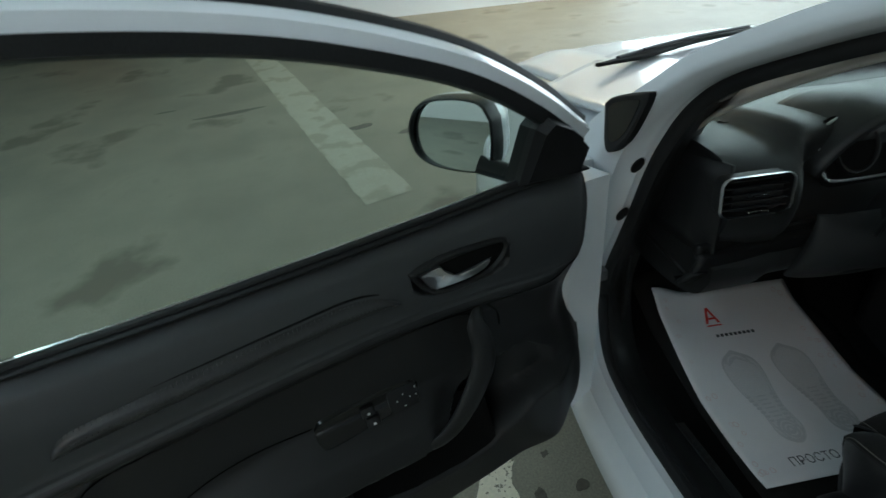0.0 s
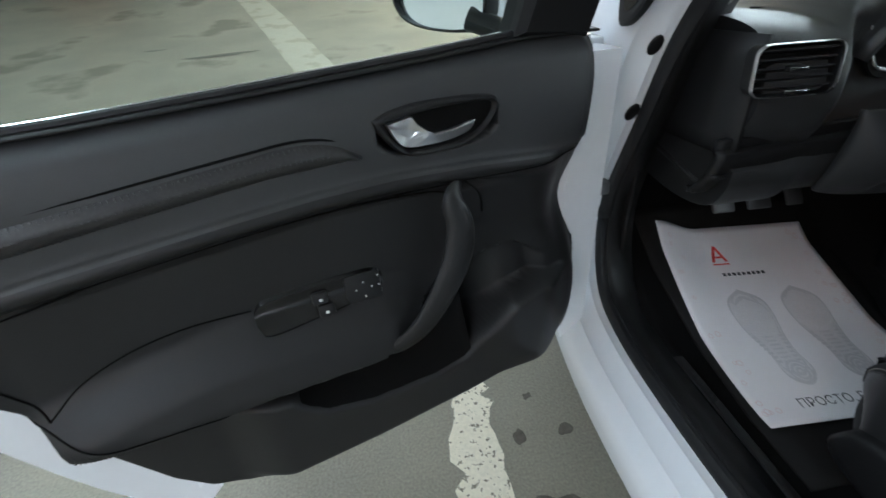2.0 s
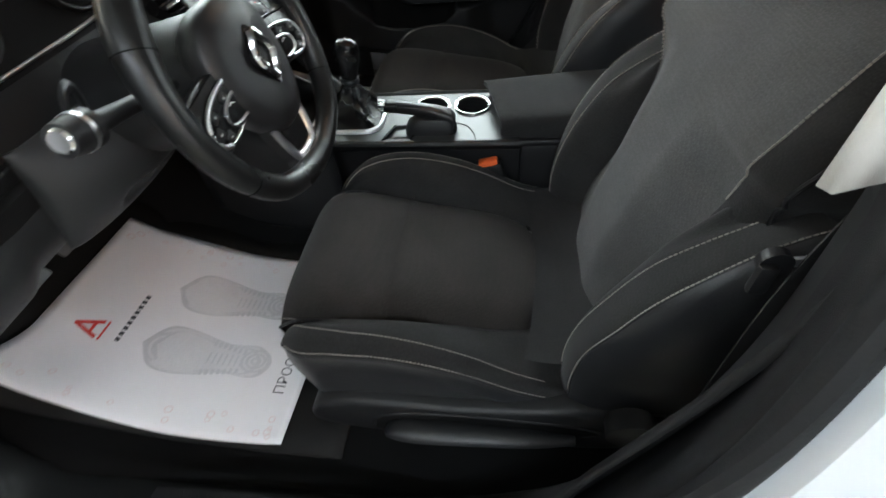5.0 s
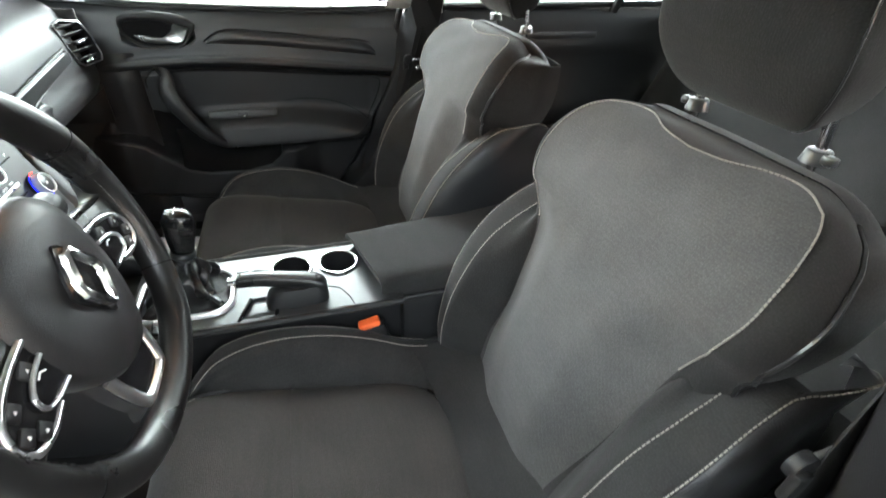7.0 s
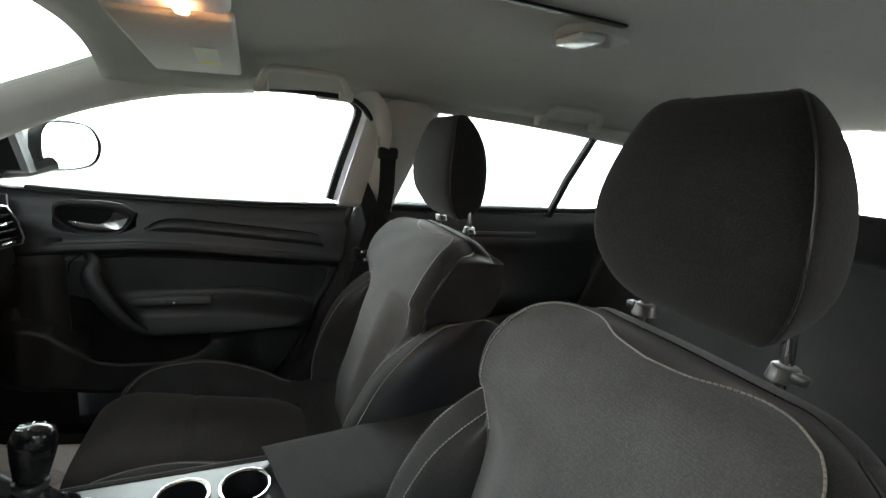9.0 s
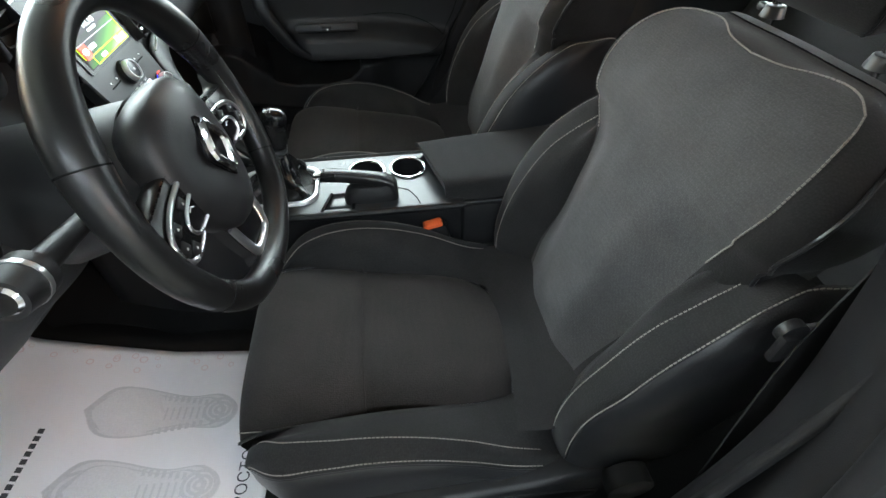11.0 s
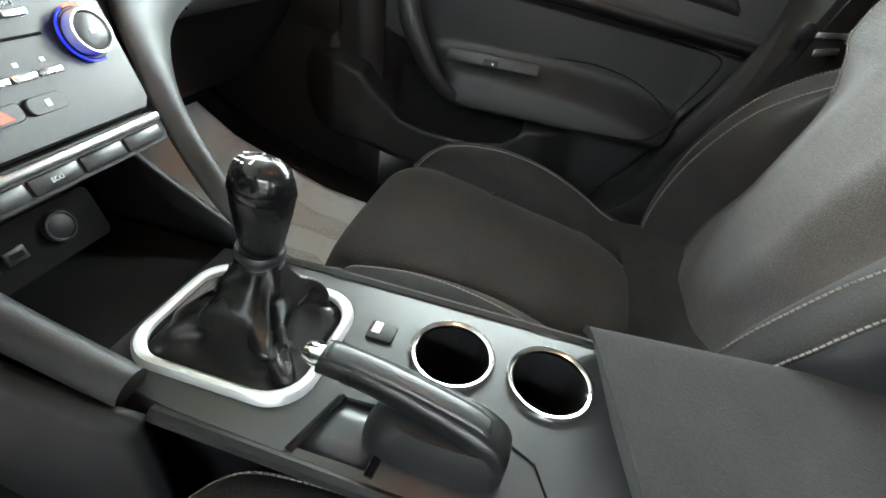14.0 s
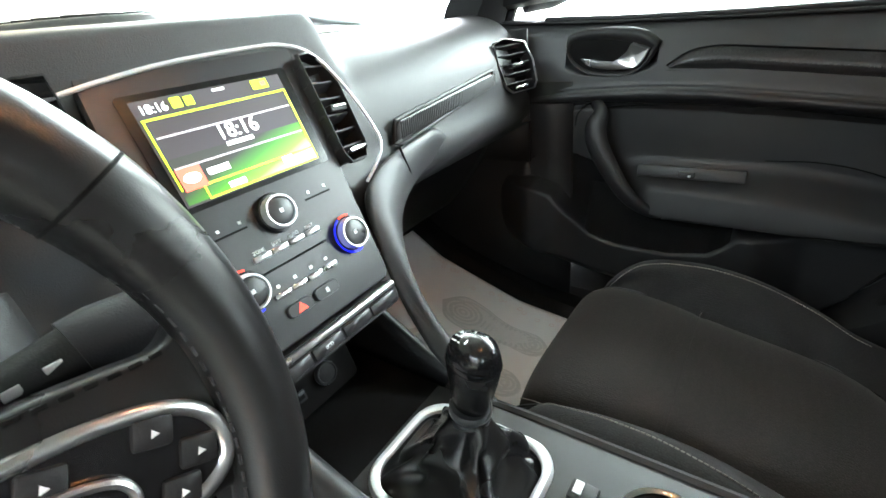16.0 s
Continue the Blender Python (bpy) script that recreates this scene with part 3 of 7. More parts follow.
mk("cowl_slot", *sheet(lambda a, b: (slot[int(round(a * 29))][0], slot[int(round(a * 29))][1] + (b - 0.5) * 2 * sw_[int(round(a * 29))], 0.986), 30, 4), DARKGAP, car, "black slot at the foot of the windscreen", thick=0.008)
mk("scuttle_corner", *sheet(lambda a, b: (-0.80 + 0.42 * a, 1.02 + 0.42 * b + 0.22 * a * b, 0.972 - 0.035 * (1 - a) ** 2 - 0.02 * b * (1 - a)), 14, 14), WHITE, car, "white painted corner beside the windscreen", thick=0.01)
for s in (-1, 1):
    tri = spl([(0.833, 1.003), (0.80, 1.022), (0.715, 1.044), (0.692, 1.038), (0.746, 0.953), (0.815, 0.917), (0.833, 1.003)], 37)[:-1]
    tc = sum(tri) / 36
    mk("corner_frame", *loft([[(s * x, *(tc + (p - tc) * k)) for p in tri] for k, x in ((1.0, 0.88), (1.0, 0.893), (0.9, 0.896), (0.72, 0.894))]), RUBBER, car, "black frame of the small corner window")
    mk("corner_glass", *loft([[(s * x, *(tc + (p - tc) * 0.7)) for p in tri] for x in (0.893, 0.8955)]), GLOSSY, car, "dark small corner window")
mk("wiper_arm", *join(tube([(-0.56, 1.40, 0.992), (-0.36, 1.50, 0.998), (-0.05, 1.62, 0.998)], 0.008, 8, flat=0.6), tube([(-0.45, 1.44, 1.0), (-0.2, 1.56, 1.002), (0.1, 1.66, 1.0)], 0.005, 6)), RUBBER, car, "black wiper arm")


def screen(a, b):
    e = 2 * b - 1
    return (e * (0.60 + 0.08 * a), 0.45 + 0.72 * a - 0.07 * e * e, 1.265 - 0.33 * a - 0.025 * e * e)


ws = mk("windscreen", *sheet(screen, 12, 20), GLASS, car, "clear windscreen")
ws.visible_shadow = False


def headlining(a, b):
    e = 2 * b - 1
    x = e * 0.60
    y = 0.46 - 2.0 * a
    z = 1.278 - 0.08 * abs(e) ** 6 - 0.035 * sm(y, -0.1, 0.4) - 0.16 * max(0, a - 0.5) ** 2
    return (x, y, z)


mk("headlining", *sheet(headlining, 50, 40), HEADLINER, car, "grey woven headlining", thick=0.012)


def roof(a, b):
    e = 2 * b - 1
    return (e * 0.66, 0.47 - 2.1 * a, 1.32 - 0.08 * abs(e) ** 4 - 0.035 * sm(0.47 - 2.1 * a, -0.1, 0.4) - 0.17 * max(0, a - 0.5) ** 2)


mk("roof", *sheet(roof, 24, 24), WHITE, car, "white painted roof", thick=0.012)
mk("roof_groove", *join(rbox(0.012, 0.30, 0.004, 0.001, Matrix.Translation((-0.10, -0.20, 1.270)))), PLASTIC, car, "dark slot in the headlining")


def window(name, corners, label, th=0.004):
    """A glass pane of four corners, slightly bowed outwards."""
    A, B, C, D = [np.array(p, float) for p in corners]

    def f(s, t):
        p = (A * (1 - s) + B * s) * (1 - t) + (D * (1 - s) + C * s) * t
        p[0] += np.sign(p[0]) * 0.012 * math.sin(math.pi * t)
        return p

    ob = mk(name, *sheet(f, 8, 8), GLASS, car, label)
    ob.visible_shadow = False
    return ob


for s in (-1, 1):
    window("rear_side_window", [(s * 0.725, -0.24, 0.885), (s * 0.71, -0.84, 0.89), (s * 0.63, -0.92, 1.13), (s * 0.645, -0.36, 1.18)], "clear rear door glass")
    window("quarter_window", [(s * 0.71, -0.87, 0.89), (s * 0.69, -1.35, 0.93), (s * 0.62, -1.4, 1.08), (s * 0.63, -0.925, 1.125)], "clear rear quarter glass")
    # window surround
    mk("window_divider", *tube([(s * 0.715, -0.842, 0.865), (s * 0.68, -0.876, 1.0), (s * 0.632, -0.925, 1.15)], 0.015, 8), RUBBER, car, "black window divider")
    mk("window_seal", *tube([(s * 0.735, -0.2, 0.878), (s * 0.725, -0.6, 0.882), (s * 0.71, -1.0, 0.89), (s * 0.69, -1.36, 0.925)], 0.01, 8), RUBBER, car)
    mk("roof_rail_trim", *sheet(lambda a, b: (s * (0.625 + 0.01 * b - 0.02 * math.sin(math.pi * b)), 0.0 - 1.45 * a, 1.235 - 0.06 * b - 0.13 * max(0, a - 0.3) ** 1.5), 24, 6), HEADLINER, car, thick=0.008)

    def bpillar(a, b):
        z = 0.88 + 0.33 * a
        w = 0.166 + 0.04 * a
        y = -0.163 - 0.10 * a + (b - 0.5) * w
        x = 0.712 - 0.085 * a - 0.018 * math.sin(math.pi * b)
        return (s * x, y, z)

    mk("pillar_cover", *sheet(bpillar, 12, 10), PILLAR, car, "pale grey centre pillar cover", thick=0.01)

    # front pillar cover beside the windscreen
    po = spl([(0.735, 0.80, 0.925), (0.722, 0.715, 0.995), (0.70, 0.60, 1.056), (0.685, 0.488, 1.102), (0.662, 0.33, 1.146), (0.645, 0.15, 1.172)], 30)
    pi_ = spl([(0.66, 0.82, 1.045), (0.64, 0.69, 1.11), (0.625, 0.545, 1.176), (0.60, 0.43, 1.222), (0.575, 0.32, 1.222), (0.57, 0.15, 1.222)], 30)

    def apillar(a, b):
        k = int(round(a * 29))
        p = po[k] * (1 - b) + pi_[k] * b
        return (s * (p[0] - 0.016 * math.sin(math.pi * b)), p[1], p[2] - 0.004 * math.sin(math.pi * b))

    mk("pillar_cover", *sheet(apillar, 30, 10), PILLAR, car, "pale grey windscreen pillar cover", thick=0.008)

    def bpillar_low(a, b):
        z = 0.28 + 0.6 * a
        y = -0.02 - 0.17 * sm(a, 0, 1) + (b - 0.5) * 0.11
        return (s * (0.755 - 0.045 * a - 0.02 * math.sin(math.pi * b)), y, z)

    mk("pillar_cover", *sheet(bpillar_low, 12, 10), PLASTIC, car, "black lower pillar cover", thick=0.01)

    # rear door inner panel
    def rear_door(a, b):
        y = -0.22 - 0.95 * a
        z = 0.30 + 0.58 * b
        w = 0.73 + 0.02 * (b - 1) - 0.035 * bumpy(b, 0.45, 0.12) + 0.01 * sm(b, 0.93, 1.0) - 0.006 * bumpy(b, 0.8, 0.03)
        return (s * w, y, z)

    mk("rear_door_panel", *sheet(rear_door, 20, 30), PANEL, car, "black rear door panel", thick=0.012)
    mk("trim_strip", *rbox(0.006, 0.5, 0.02, 0.004, Matrix.Translation((s * 0.716, -0.55, 0.795))), STRIPTEX, car)
    mk("rear_quarter_panel", *sheet(lambda a, b: (s * (0.70 - 0.1 * a), -1.15 - 0.5 * a, 0.3 + 0.6 * b), 6, 6), PLASTIC, car, thick=0.01)
    mk("rear_pillar_cover", *sheet(lambda a, b: (s * (0.665 - 0.09 * b - 0.03 * a), -1.36 - 0.22 * a, 0.9 + 0.24 * b), 6, 6), PILLAR, car, thick=0.01)

# tailgate with its window
mk("tailgate_panel", *sheet(lambda a, b: (-0.62 + 1.24 * a, -1.62 - 0.03 * math.sin(math.pi * a), 0.35 + 0.6 * b), 10, 6), PLASTIC, car, thick=0.012)
tw = mk("tailgate_window", *sheet(lambda a, b: ((-0.58 + 1.16 * a) * (1 - 0.08 * b), -1.62 + 0.09 * b, 0.95 + 0.17 * b), 8, 4), GLASS, car)
tw.visible_shadow = False

# floor pan and carpets
FLOORP = [(-1.6, 0.33), (-0.5, 0.30), (-0.2, 0.24), (0.3, 0.225), (0.5, 0.228), (0.68, 0.255), (0.9, 0.33), (1.05, 0.43), (1.15, 0.56), (1.2, 0.75)]


def floor_z(y):
    for (a, b), (c, d) in zip(FLOORP, FLOORP[1:]):
        if y <= c:
            return b + (d - b) * (y - a) / (c - a)
    return 0.75


fl = spl(FLOORP, 60)
mk("floor_carpet", *sheet(lambda a, b: (-0.74 + 1.48 * b, fl[int(round(a * 59))][0], fl[int(round(a * 59))][1] + 0.10 * bumpy(-0.74 + 1.48 * b, 0, 0.12)), 60, 40), CARPET, car, "black car carpet", thick=0.008)
mk("kick_panel", *sheet(lambda a, b: (-0.765 + 0.06 * a, 0.885 + 0.28 * a, 0.26 + 0.5 * b), 6, 8), PLASTIC, car, thick=0.01)
mk("kick_panel", *sheet(lambda a, b: (0.735 - 0.03 * a, 0.60 + 0.56 * a, 0.22 + 0.55 * b), 10, 8), PLASTIC, car, thick=0.01)
mk("bulkhead", *sheet(lambda a, b: (-0.72 + 1.44 * b, 1.19, 0.25 + 0.62 * a), 4, 8), CARPET, car, thick=0.01)
mk("underbody", *rbox(1.5, 2.9, 0.06, 0.02, Matrix.Translation((0, -0.25, 0.19))), DARKGAP, car)

# ---- doors ----
# Door drawings share one flat frame: u from the hinge rearwards, v height, w into the cabin.
DOOR_L = basis((-0.90009, 0.71154, 0), (-0.95757, -0.28821, 0), (0.28821, -0.95757, 0), (0, 0, 1))
DOOR_R = basis((0.735, 0.88, 0), (0, -1, 0), (1, 0, 0), (0, 0, 1))

TOP = [(0.06, 0.925), (0.2, 0.925), (0.35, 0.912), (0.56, 0.898), (0.75, 0.887), (0.9, 0.882), (1.06, 0.88)]
BOT = [(0.06, 0.45), (0.09, 0.385), (0.13, 0.355), (0.2, 0.338), (0.334, 0.312), (0.5, 0.292), (0.65, 0.282), (0.72, 0.285), (0.77, 0.305), (0.81, 0.35), (0.875, 0.46), (0.914, 0.54), (0.96, 0.62), (1.0, 0.69), (1.06, 0.80)]


def lerp(tab, u):
    for (a, b), (c, d) in zip(tab, tab[1:]):
        if u <= c:
            return b + (d - b) * max(0, u - a) / (c - a)
    return tab[-1][1]


def crease_v(u):
    return lerp([(0.0, 0.747), (0.156, 0.758), (0.294, 0.770), (0.424, 0.775), (0.528, 0.772), (0.65, 0.762), (0.97, 0.730), (1.1, 0.715)], u)


TOP_R = [(0.06, 0.895), (0.2, 0.885), (0.35, 0.876), (0.56, 0.868), (0.75, 0.864), (0.9, 0.866), (1.06, 0.868)]

# lower and upper edge of the bin's mouth
BINLOW = [(0.1, 0.556), (0.2, 0.556), (0.25, 0.54), (0.289, 0.498), (0.337, 0.450), (0.395, 0.436), (0.504, 0.433), (0.574, 0.447), (0.6, 0.466), (0.62, 0.49), (0.8, 0.492)]
BINTOP = [(0.158, 0.575), (0.19, 0.60), (0.228, 0.622), (0.287, 0.614), (0.328, 0.598), (0.377, 0.566), (0.414, 0.527), (0.488, 0.499), (0.55, 0.493), (0.612, 0.492)]


def door_w(u, v, TOP):
    top, bot = lerp(TOP, u), lerp(BOT, u)
    w = 0.0
    w -= 0.020 * sm(v, top - 0.03, top + 0.005) ** 1.5 + 0.030 * max(0.0, min(1.0, (v - top + 0.085) / 0.09)) ** 2  # roll over at the waist
    c = crease_v(u)
    w += 0.013 * bumpy(v, c - 0.010, 0.014) * sm(u, 0.1, 0.2) + 0.004 * sm(v, c + 0.002, c + 0.008)  # ridge
    w -= 0.010 * bumpy(v, c - 0.030, 0.006) * sm(u, 0.2, 0.3)
    # cloth insert set back
    ins = sm(u, 0.31, 0.37) * (1 - sm(u, 0.90, 0.945)) * sm(v, 0.50, 0.58) * (1 - sm(v, c - 0.042, c - 0.03))
    w -= 0.014 * ins
    # armrest
    armtop = lerp([(0.2, 0.60), (0.45, 0.605), (0.65, 0.602), (0.72, 0.596), (0.79, 0.585), (0.85, 0.572), (0.92, 0.555), (1.1, 0.54)], u)
    arm = sm(u, 0.36, 0.46) * (1 - 0.8 * sm(u, 0.84, 0.97)) * (1 - sm(v, armtop - 0.052, armtop + 0.016)) * sm(v, 0.490, 0.504)
    w += 0.045 * arm
    # speaker bulge at the foot of the front edge
    d = math.hypot((u - 0.18) / 0.13, (v - 0.49) / 0.14)
    w += 0.02 * (1 - sm(d, 0.55, 1.15))
    # bin lip and mouth
    lip = sm(u, 0.10, 0.2) * (1 - sm(u, 0.64, 0.74))
    lv, uv = lerp(BINLOW, u), lerp(BINTOP, u)
    mouth = sm(u, 0.165, 0.2) * (1 - sm(u, 0.598, 0.612)) * sm(v, lv - 0.001, lv + 0.003) * (1 - sm(v, uv - 0.003, uv + 0.001))
    w += 0.042 * lip * (1 - sm(v, lv - 0.014, lv + 0.004)) * sm(v, bot, bot + 0.05)
    w -= 0.096 * mouth * (0.2 + 0.8 * sm(u, 0.24, 0.38))
    # edges roll back to the door shell
    w -= 0.035 * (1 - sm(v, bot, bot + 0.03)) ** 2
    w -= 0.04 * (1 - sm(u, 0.06, 0.12)) ** 2 + 0.03 * sm(u, 1.03, 1.06)
    # hollow under the hinge corner
    w -= 0.05 * bumpy(u, 0.1, 0.045) * bumpy(v, 0.66, 0.085)
    # handle recess
    h = (abs(u - 0.350) / 0.088) ** 2.6 + (abs(v - 0.833) / 0.033) ** 2.6
    w -= 0.05 * (1 - sm(h, 0.7, 1.05))
    return w


def front_door(m, s, mirror_side, name, label, TOP):
    door = thing(name, label, "car door", "front doors", CAR @ m)

    def pt(u, v, w):
        if not mirror_side:
            v -= 0.02 * sm(v, 0.62, 0.74) * (1 - sm(v, 0.845, 0.87))
        return (u, s * w, v)

    def panel(a, b):
        u = 0.06 + 1.0 * a
        v0, v1 = lerp(BOT, u), crease_v(u) - 0.002
        v = v0 + (v1 - v0) * b
        return pt(u, v, door_w(u, v, TOP))

    def upper(a, b):
        u = 0.06 + 1.0 * a
        v0, v1 = crease_v(u) - 0.002, lerp(TOP, u)
        v = v0 + (v1 - v0) * b
        return pt(u, v, door_w(u, v, TOP))

    mk("door_panel", *sheet(panel, 180, 130), PANEL, door, "dark grey moulded plastic door card", angle=60)
    mk("upper_panel", *sheet(upper, 180, 56), UPPERDOOR, door, "soft grey grained upper door card", angle=60)

    # painted shell behind it
    def shell(a, b):
        u = 0.0 + 1.12 * a
        v0 = lerp([(0.0, 0.33), (0.1, 0.27), (0.4, 0.235), (0.7, 0.21), (0.84, 0.235), (0.93, 0.38), (1.0, 0.53), (1.12, 0.70)], u)
        v0 = max(v0, lerp(BOT, u) + 0.004 - (0.2 * sm(u, 0.74, 0.84) if mirror_side else 0.0)) if u > 0.08 else v0
        v1 = lerp(TOP, u) - 0.034
        v = v0 + (v1 - v0) * b
        return v, u

    def shell_in(a, b):
        v, u = shell(a, b)
        return pt(u, v, -0.045 - 0.075 * sm(v, lerp(BOT, u) + 0.01, lerp(BOT, u) + 0.06) * sm(u, 0.09, 0.15) * (1 - sm(u, 0.98, 1.04)) * (1 - sm(b, 0.9, 0.97)))

    def shell_out(a, b):
        v, u = shell(a, b)
        return pt(u, v, -0.135 - 0.02 * math.sin(math.pi * min(1, b * 1.1)) + 0.03 * sm(b, 0.85, 1.0))

    A, B = sheet(shell_in, 40, 14), sheet(shell_out, 40, 14)
    n = 40 * 14
    rim = []
    idx = [i * 14 for i in range(40)] + [39 * 14 + j for j in range(1, 14)] + [i * 14 + 13 for i in range(38, -1, -1)] + [j for j in range(12, 0, -1)]
    for i in range(len(idx)):
        p, q = idx[i], idx[(i + 1) % len(idx)]
        rim.append((p, q, q + n, p + n))
    v, f = join(A, B)
    mk("door_shell", v, f + rim, WHITE, door, "white painted door shell", angle=30)
    # latch and shut face details
    mk("latch", *join(rbox(0.045, 0.05, 0.07, 0.01, Matrix.Translation(pt(1.0, 0.60, -0.075))), rbox(0.02, 0.03, 0.04, 0.004, Matrix.Translation(pt(0.985, 0.60, -0.055)))), STEEL, door, "dark steel door latch")
    # waist seal with bright strip
    wl = [pt(u, lerp(TOP, u) + 0.004, -0.042) for u in np.linspace(0.2, 1.05, 30)]
    mk("waist_seal", *tube(wl, 0.006, 8), RUBBER, door)
    wl2 = [pt(u, lerp(TOP, u) + 0.008, -0.050) for u in np.linspace(0.2, 1.05, 30)]
    mk("waist_strip", *tube(wl2, 0.0018, 8), CHROME, door, "thin bright waist strip")

    mk("waist_cap", *sheet(lambda a, b: pt(0.07 + 0.985 * a, lerp(TOP, 0.07 + 0.985 * a) - 0.001 + 0.004 * b, -0.026 - 0.032 * b), 40, 4), PLASTIC, door, thick=0.003)

    # window frame and glass lean inwards
    def lean(v):
        return -0.055 + 0.33 * max(0, v - 0.9)

    up_by = 0.022 if mirror_side else 0.0
    FR = [(0.10, 0.985), (0.20, 1.045), (0.32, 1.10), (0.44, 1.143), (0.58, 1.178), (0.74, 1.198), (0.9, 1.203), (0.98, 1.195), (1.015, 1.165), (1.005, 1.10), (0.98, 1.0), (0.955, 0.885)]
    fp = spl([(u, v + up_by * sm(u, 0.1, 0.3) * (1 - sm(u, 0.96, 0.97) * (v < 1.12))) for u, v in FR], 90)
    loops = []
    for i, p in enumerate(fp):
        t = fp[min(89, i + 1)] - fp[max(0, i - 1)]
        o = np.array((-t[1], t[0])) / np.linalg.norm(t)
        loops.append([pt(p[0] + o[0] * e, p[1] + o[1] * e, lean(p[1]) + g) for e, g in ((0, 0.012), (0.018, 0.016), (0.026, 0.006), (0.03, -0.012), (0.026, -0.03), (0, -0.028))])
    outer = [[Vector(l[3]) * (1 - k) + Vector(l[4]) * k for k in (0.2,)][0] for l in loops]
    mk("frame_seal", *tube(outer, 0.011, 8), RUBBER, door, "black rubber seal round the window frame")
    mk("window_frame", *loft(loops), WHITE, door, "white window frame of the door")
    loops = []
    for i, p in enumerate(fp):
        t = fp[min(89, i + 1)] - fp[max(0, i - 1)]
        o = np.array((-t[1], t[0])) / np.linalg.norm(t)
        loops.append([pt(p[0] + o[0] * e, p[1] + o[1] * e, lean(p[1]) + g) for e, g in ((0.002, 0.016), (-0.016, 0.01), (-0.02, -0.004), (-0.014, -0.018), (0.002, -0.014))])
    mk("window_channel", *loft(loops), RUBBER, door, "black rubber glass channel")

    def pane(a, b):
        u = 0.2 + 0.79 * a
        v1 = lerp([(0.19, 1.04), (0.32, 1.098), (0.44, 1.14), (0.58, 1.175), (0.74, 1.195), (0.9, 1.2), (0.97, 1.19), (1.02, 1.17)], u)
        v0 = 0.87
        v1 += up_by * sm(u, 0.1, 0.3)
        v = v0 + (v1 - v0) * b
        return pt(u - 0.03 * a * (1 - b), v, lean(v) - 0.004)

    g = mk("glass", *sheet(pane, 20, 12), GLASS, door, "clear side window glass")
    g.visible_shadow = False
    # mirror corner
    sail = [(0.085, 0.915), (0.215, 0.925), (0.205, 1.025), (0.19, 1.043), (0.14, 1.02), (0.085, 0.972)]
    mk("mirror_corner", *loft([[pt(u, v, lean(v) - 0.03) for u, v in sail], [pt(u, v, lean(v) + 0.012) for u, v in sail], [pt(0.15 + (u - 0.15) * 0.85, 0.975 + (v - 0.975) * 0.85, lean(v) + 0.028) for u, v in sail]]), PLASTIC, door, "black mirror corner cover", angle=30)

    # outside mirror
    mirror = new("side_mirror")
    mirror.parent = door
    mo, mx, mz = (0.262, -0.178, 0.992), (0.545, -0.838), (0.838, 0.545)

    def mp(x, y, z):
        return pt(mo[0] + mx[0] * x + mz[0] * z, mo[2] + y, mo[1] + mx[1] * x + mz[1] * z)

    shape = spl([(-0.082, 0.03), (-0.06, 0.058), (0.0, 0.064), (0.06, 0.052), (0.088, 0.01), (0.078, -0.038), (0.04, -0.06), (-0.03, -0.066), (-0.075, -0.056), (-0.085, -0.02), (-0.082, 0.03)], 49)[:-1]
    mk("housing", *loft([[mp(p[0] * q, p[1] * q, z) for p in shape] for q, z in ((0.955, -0.004), (0.97, 0.004), (1.02, 0.002), (1.06, -0.012), (1.05, -0.035))], caps=False), PLASTIC, mirror, "black mirror housing")
    mk("mirror_cap", *loft([[mp(p[0] * q, p[1] * q, z) for p in shape] for q, z in ((1.05, -0.03), (1.06, -0.045), (0.98, -0.075), (0.75, -0.1), (0.35, -0.115))]), WHITE, mirror, "white painted mirror cap")
    mk("mirror_glass", [mp(p[0] * 0.96, p[1] * 0.96, -0.002 - (0.08 * p[0] + 0.05 * p[1]) * mirror_side) for p in shape], [tuple(range(48))], MIRROR, mirror, "mirror glass", smooth=False)
    mk("mirror_foot", *tube([pt(0.15, 0.925, -0.05), pt(0.19, 0.925, -0.09), pt(0.235, 0.945, -0.13)], [0.024, 0.02, 0.022], 10, flat=0.8), PLASTIC, mirror)

    # release handle
    handle = new("door_handle")
    handle.parent = door

    outer_b = [np.array(p) for p in spl([(0.444, 0.853), (0.413, 0.863), (0.352, 0.868), (0.285, 0.866), (0.263, 0.856), (0.273, 0.829), (0.305, 0.805), (0.354, 0.797), (0.402, 0.802), (0.430, 0.828), (0.444, 0.853)], 61)[:-1]]
    inner_b = [np.array(p) for p in spl([(0.427, 0.846), (0.400, 0.852), (0.345, 0.857), (0.288, 0.857), (0.271, 0.851), (0.279, 0.832), (0.308, 0.812), (0.354, 0.806), (0.396, 0.809), (0.418, 0.828), (0.427, 0.846)], 61)[:-1]]
    mid_b = sum(inner_b) / 60
    rings = []
    for k, w in ((0.0, -0.006), (0.06, 0.003), (0.35, 0.007), (0.75, 0.006), (1.0, 0.001)):
        rings.append([pt(*(o * (1 - k) + i * k), w) for o, i in zip(outer_b, inner_b)])
    mk("bezel", *loft(rings, caps=False), PLASTIC, handle, angle=70)
    rings = [[pt(*(mid_b + (i - mid_b) * k), w) for i in inner_b] for k, w in ((1.0, 0.001), (0.985, -0.012), (0.94, -0.024), (0.8, -0.032), (0.4, -0.036), (0.02, -0.037))]
    # the bowl's shade is put into its near-black colour
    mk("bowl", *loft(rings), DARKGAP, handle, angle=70)
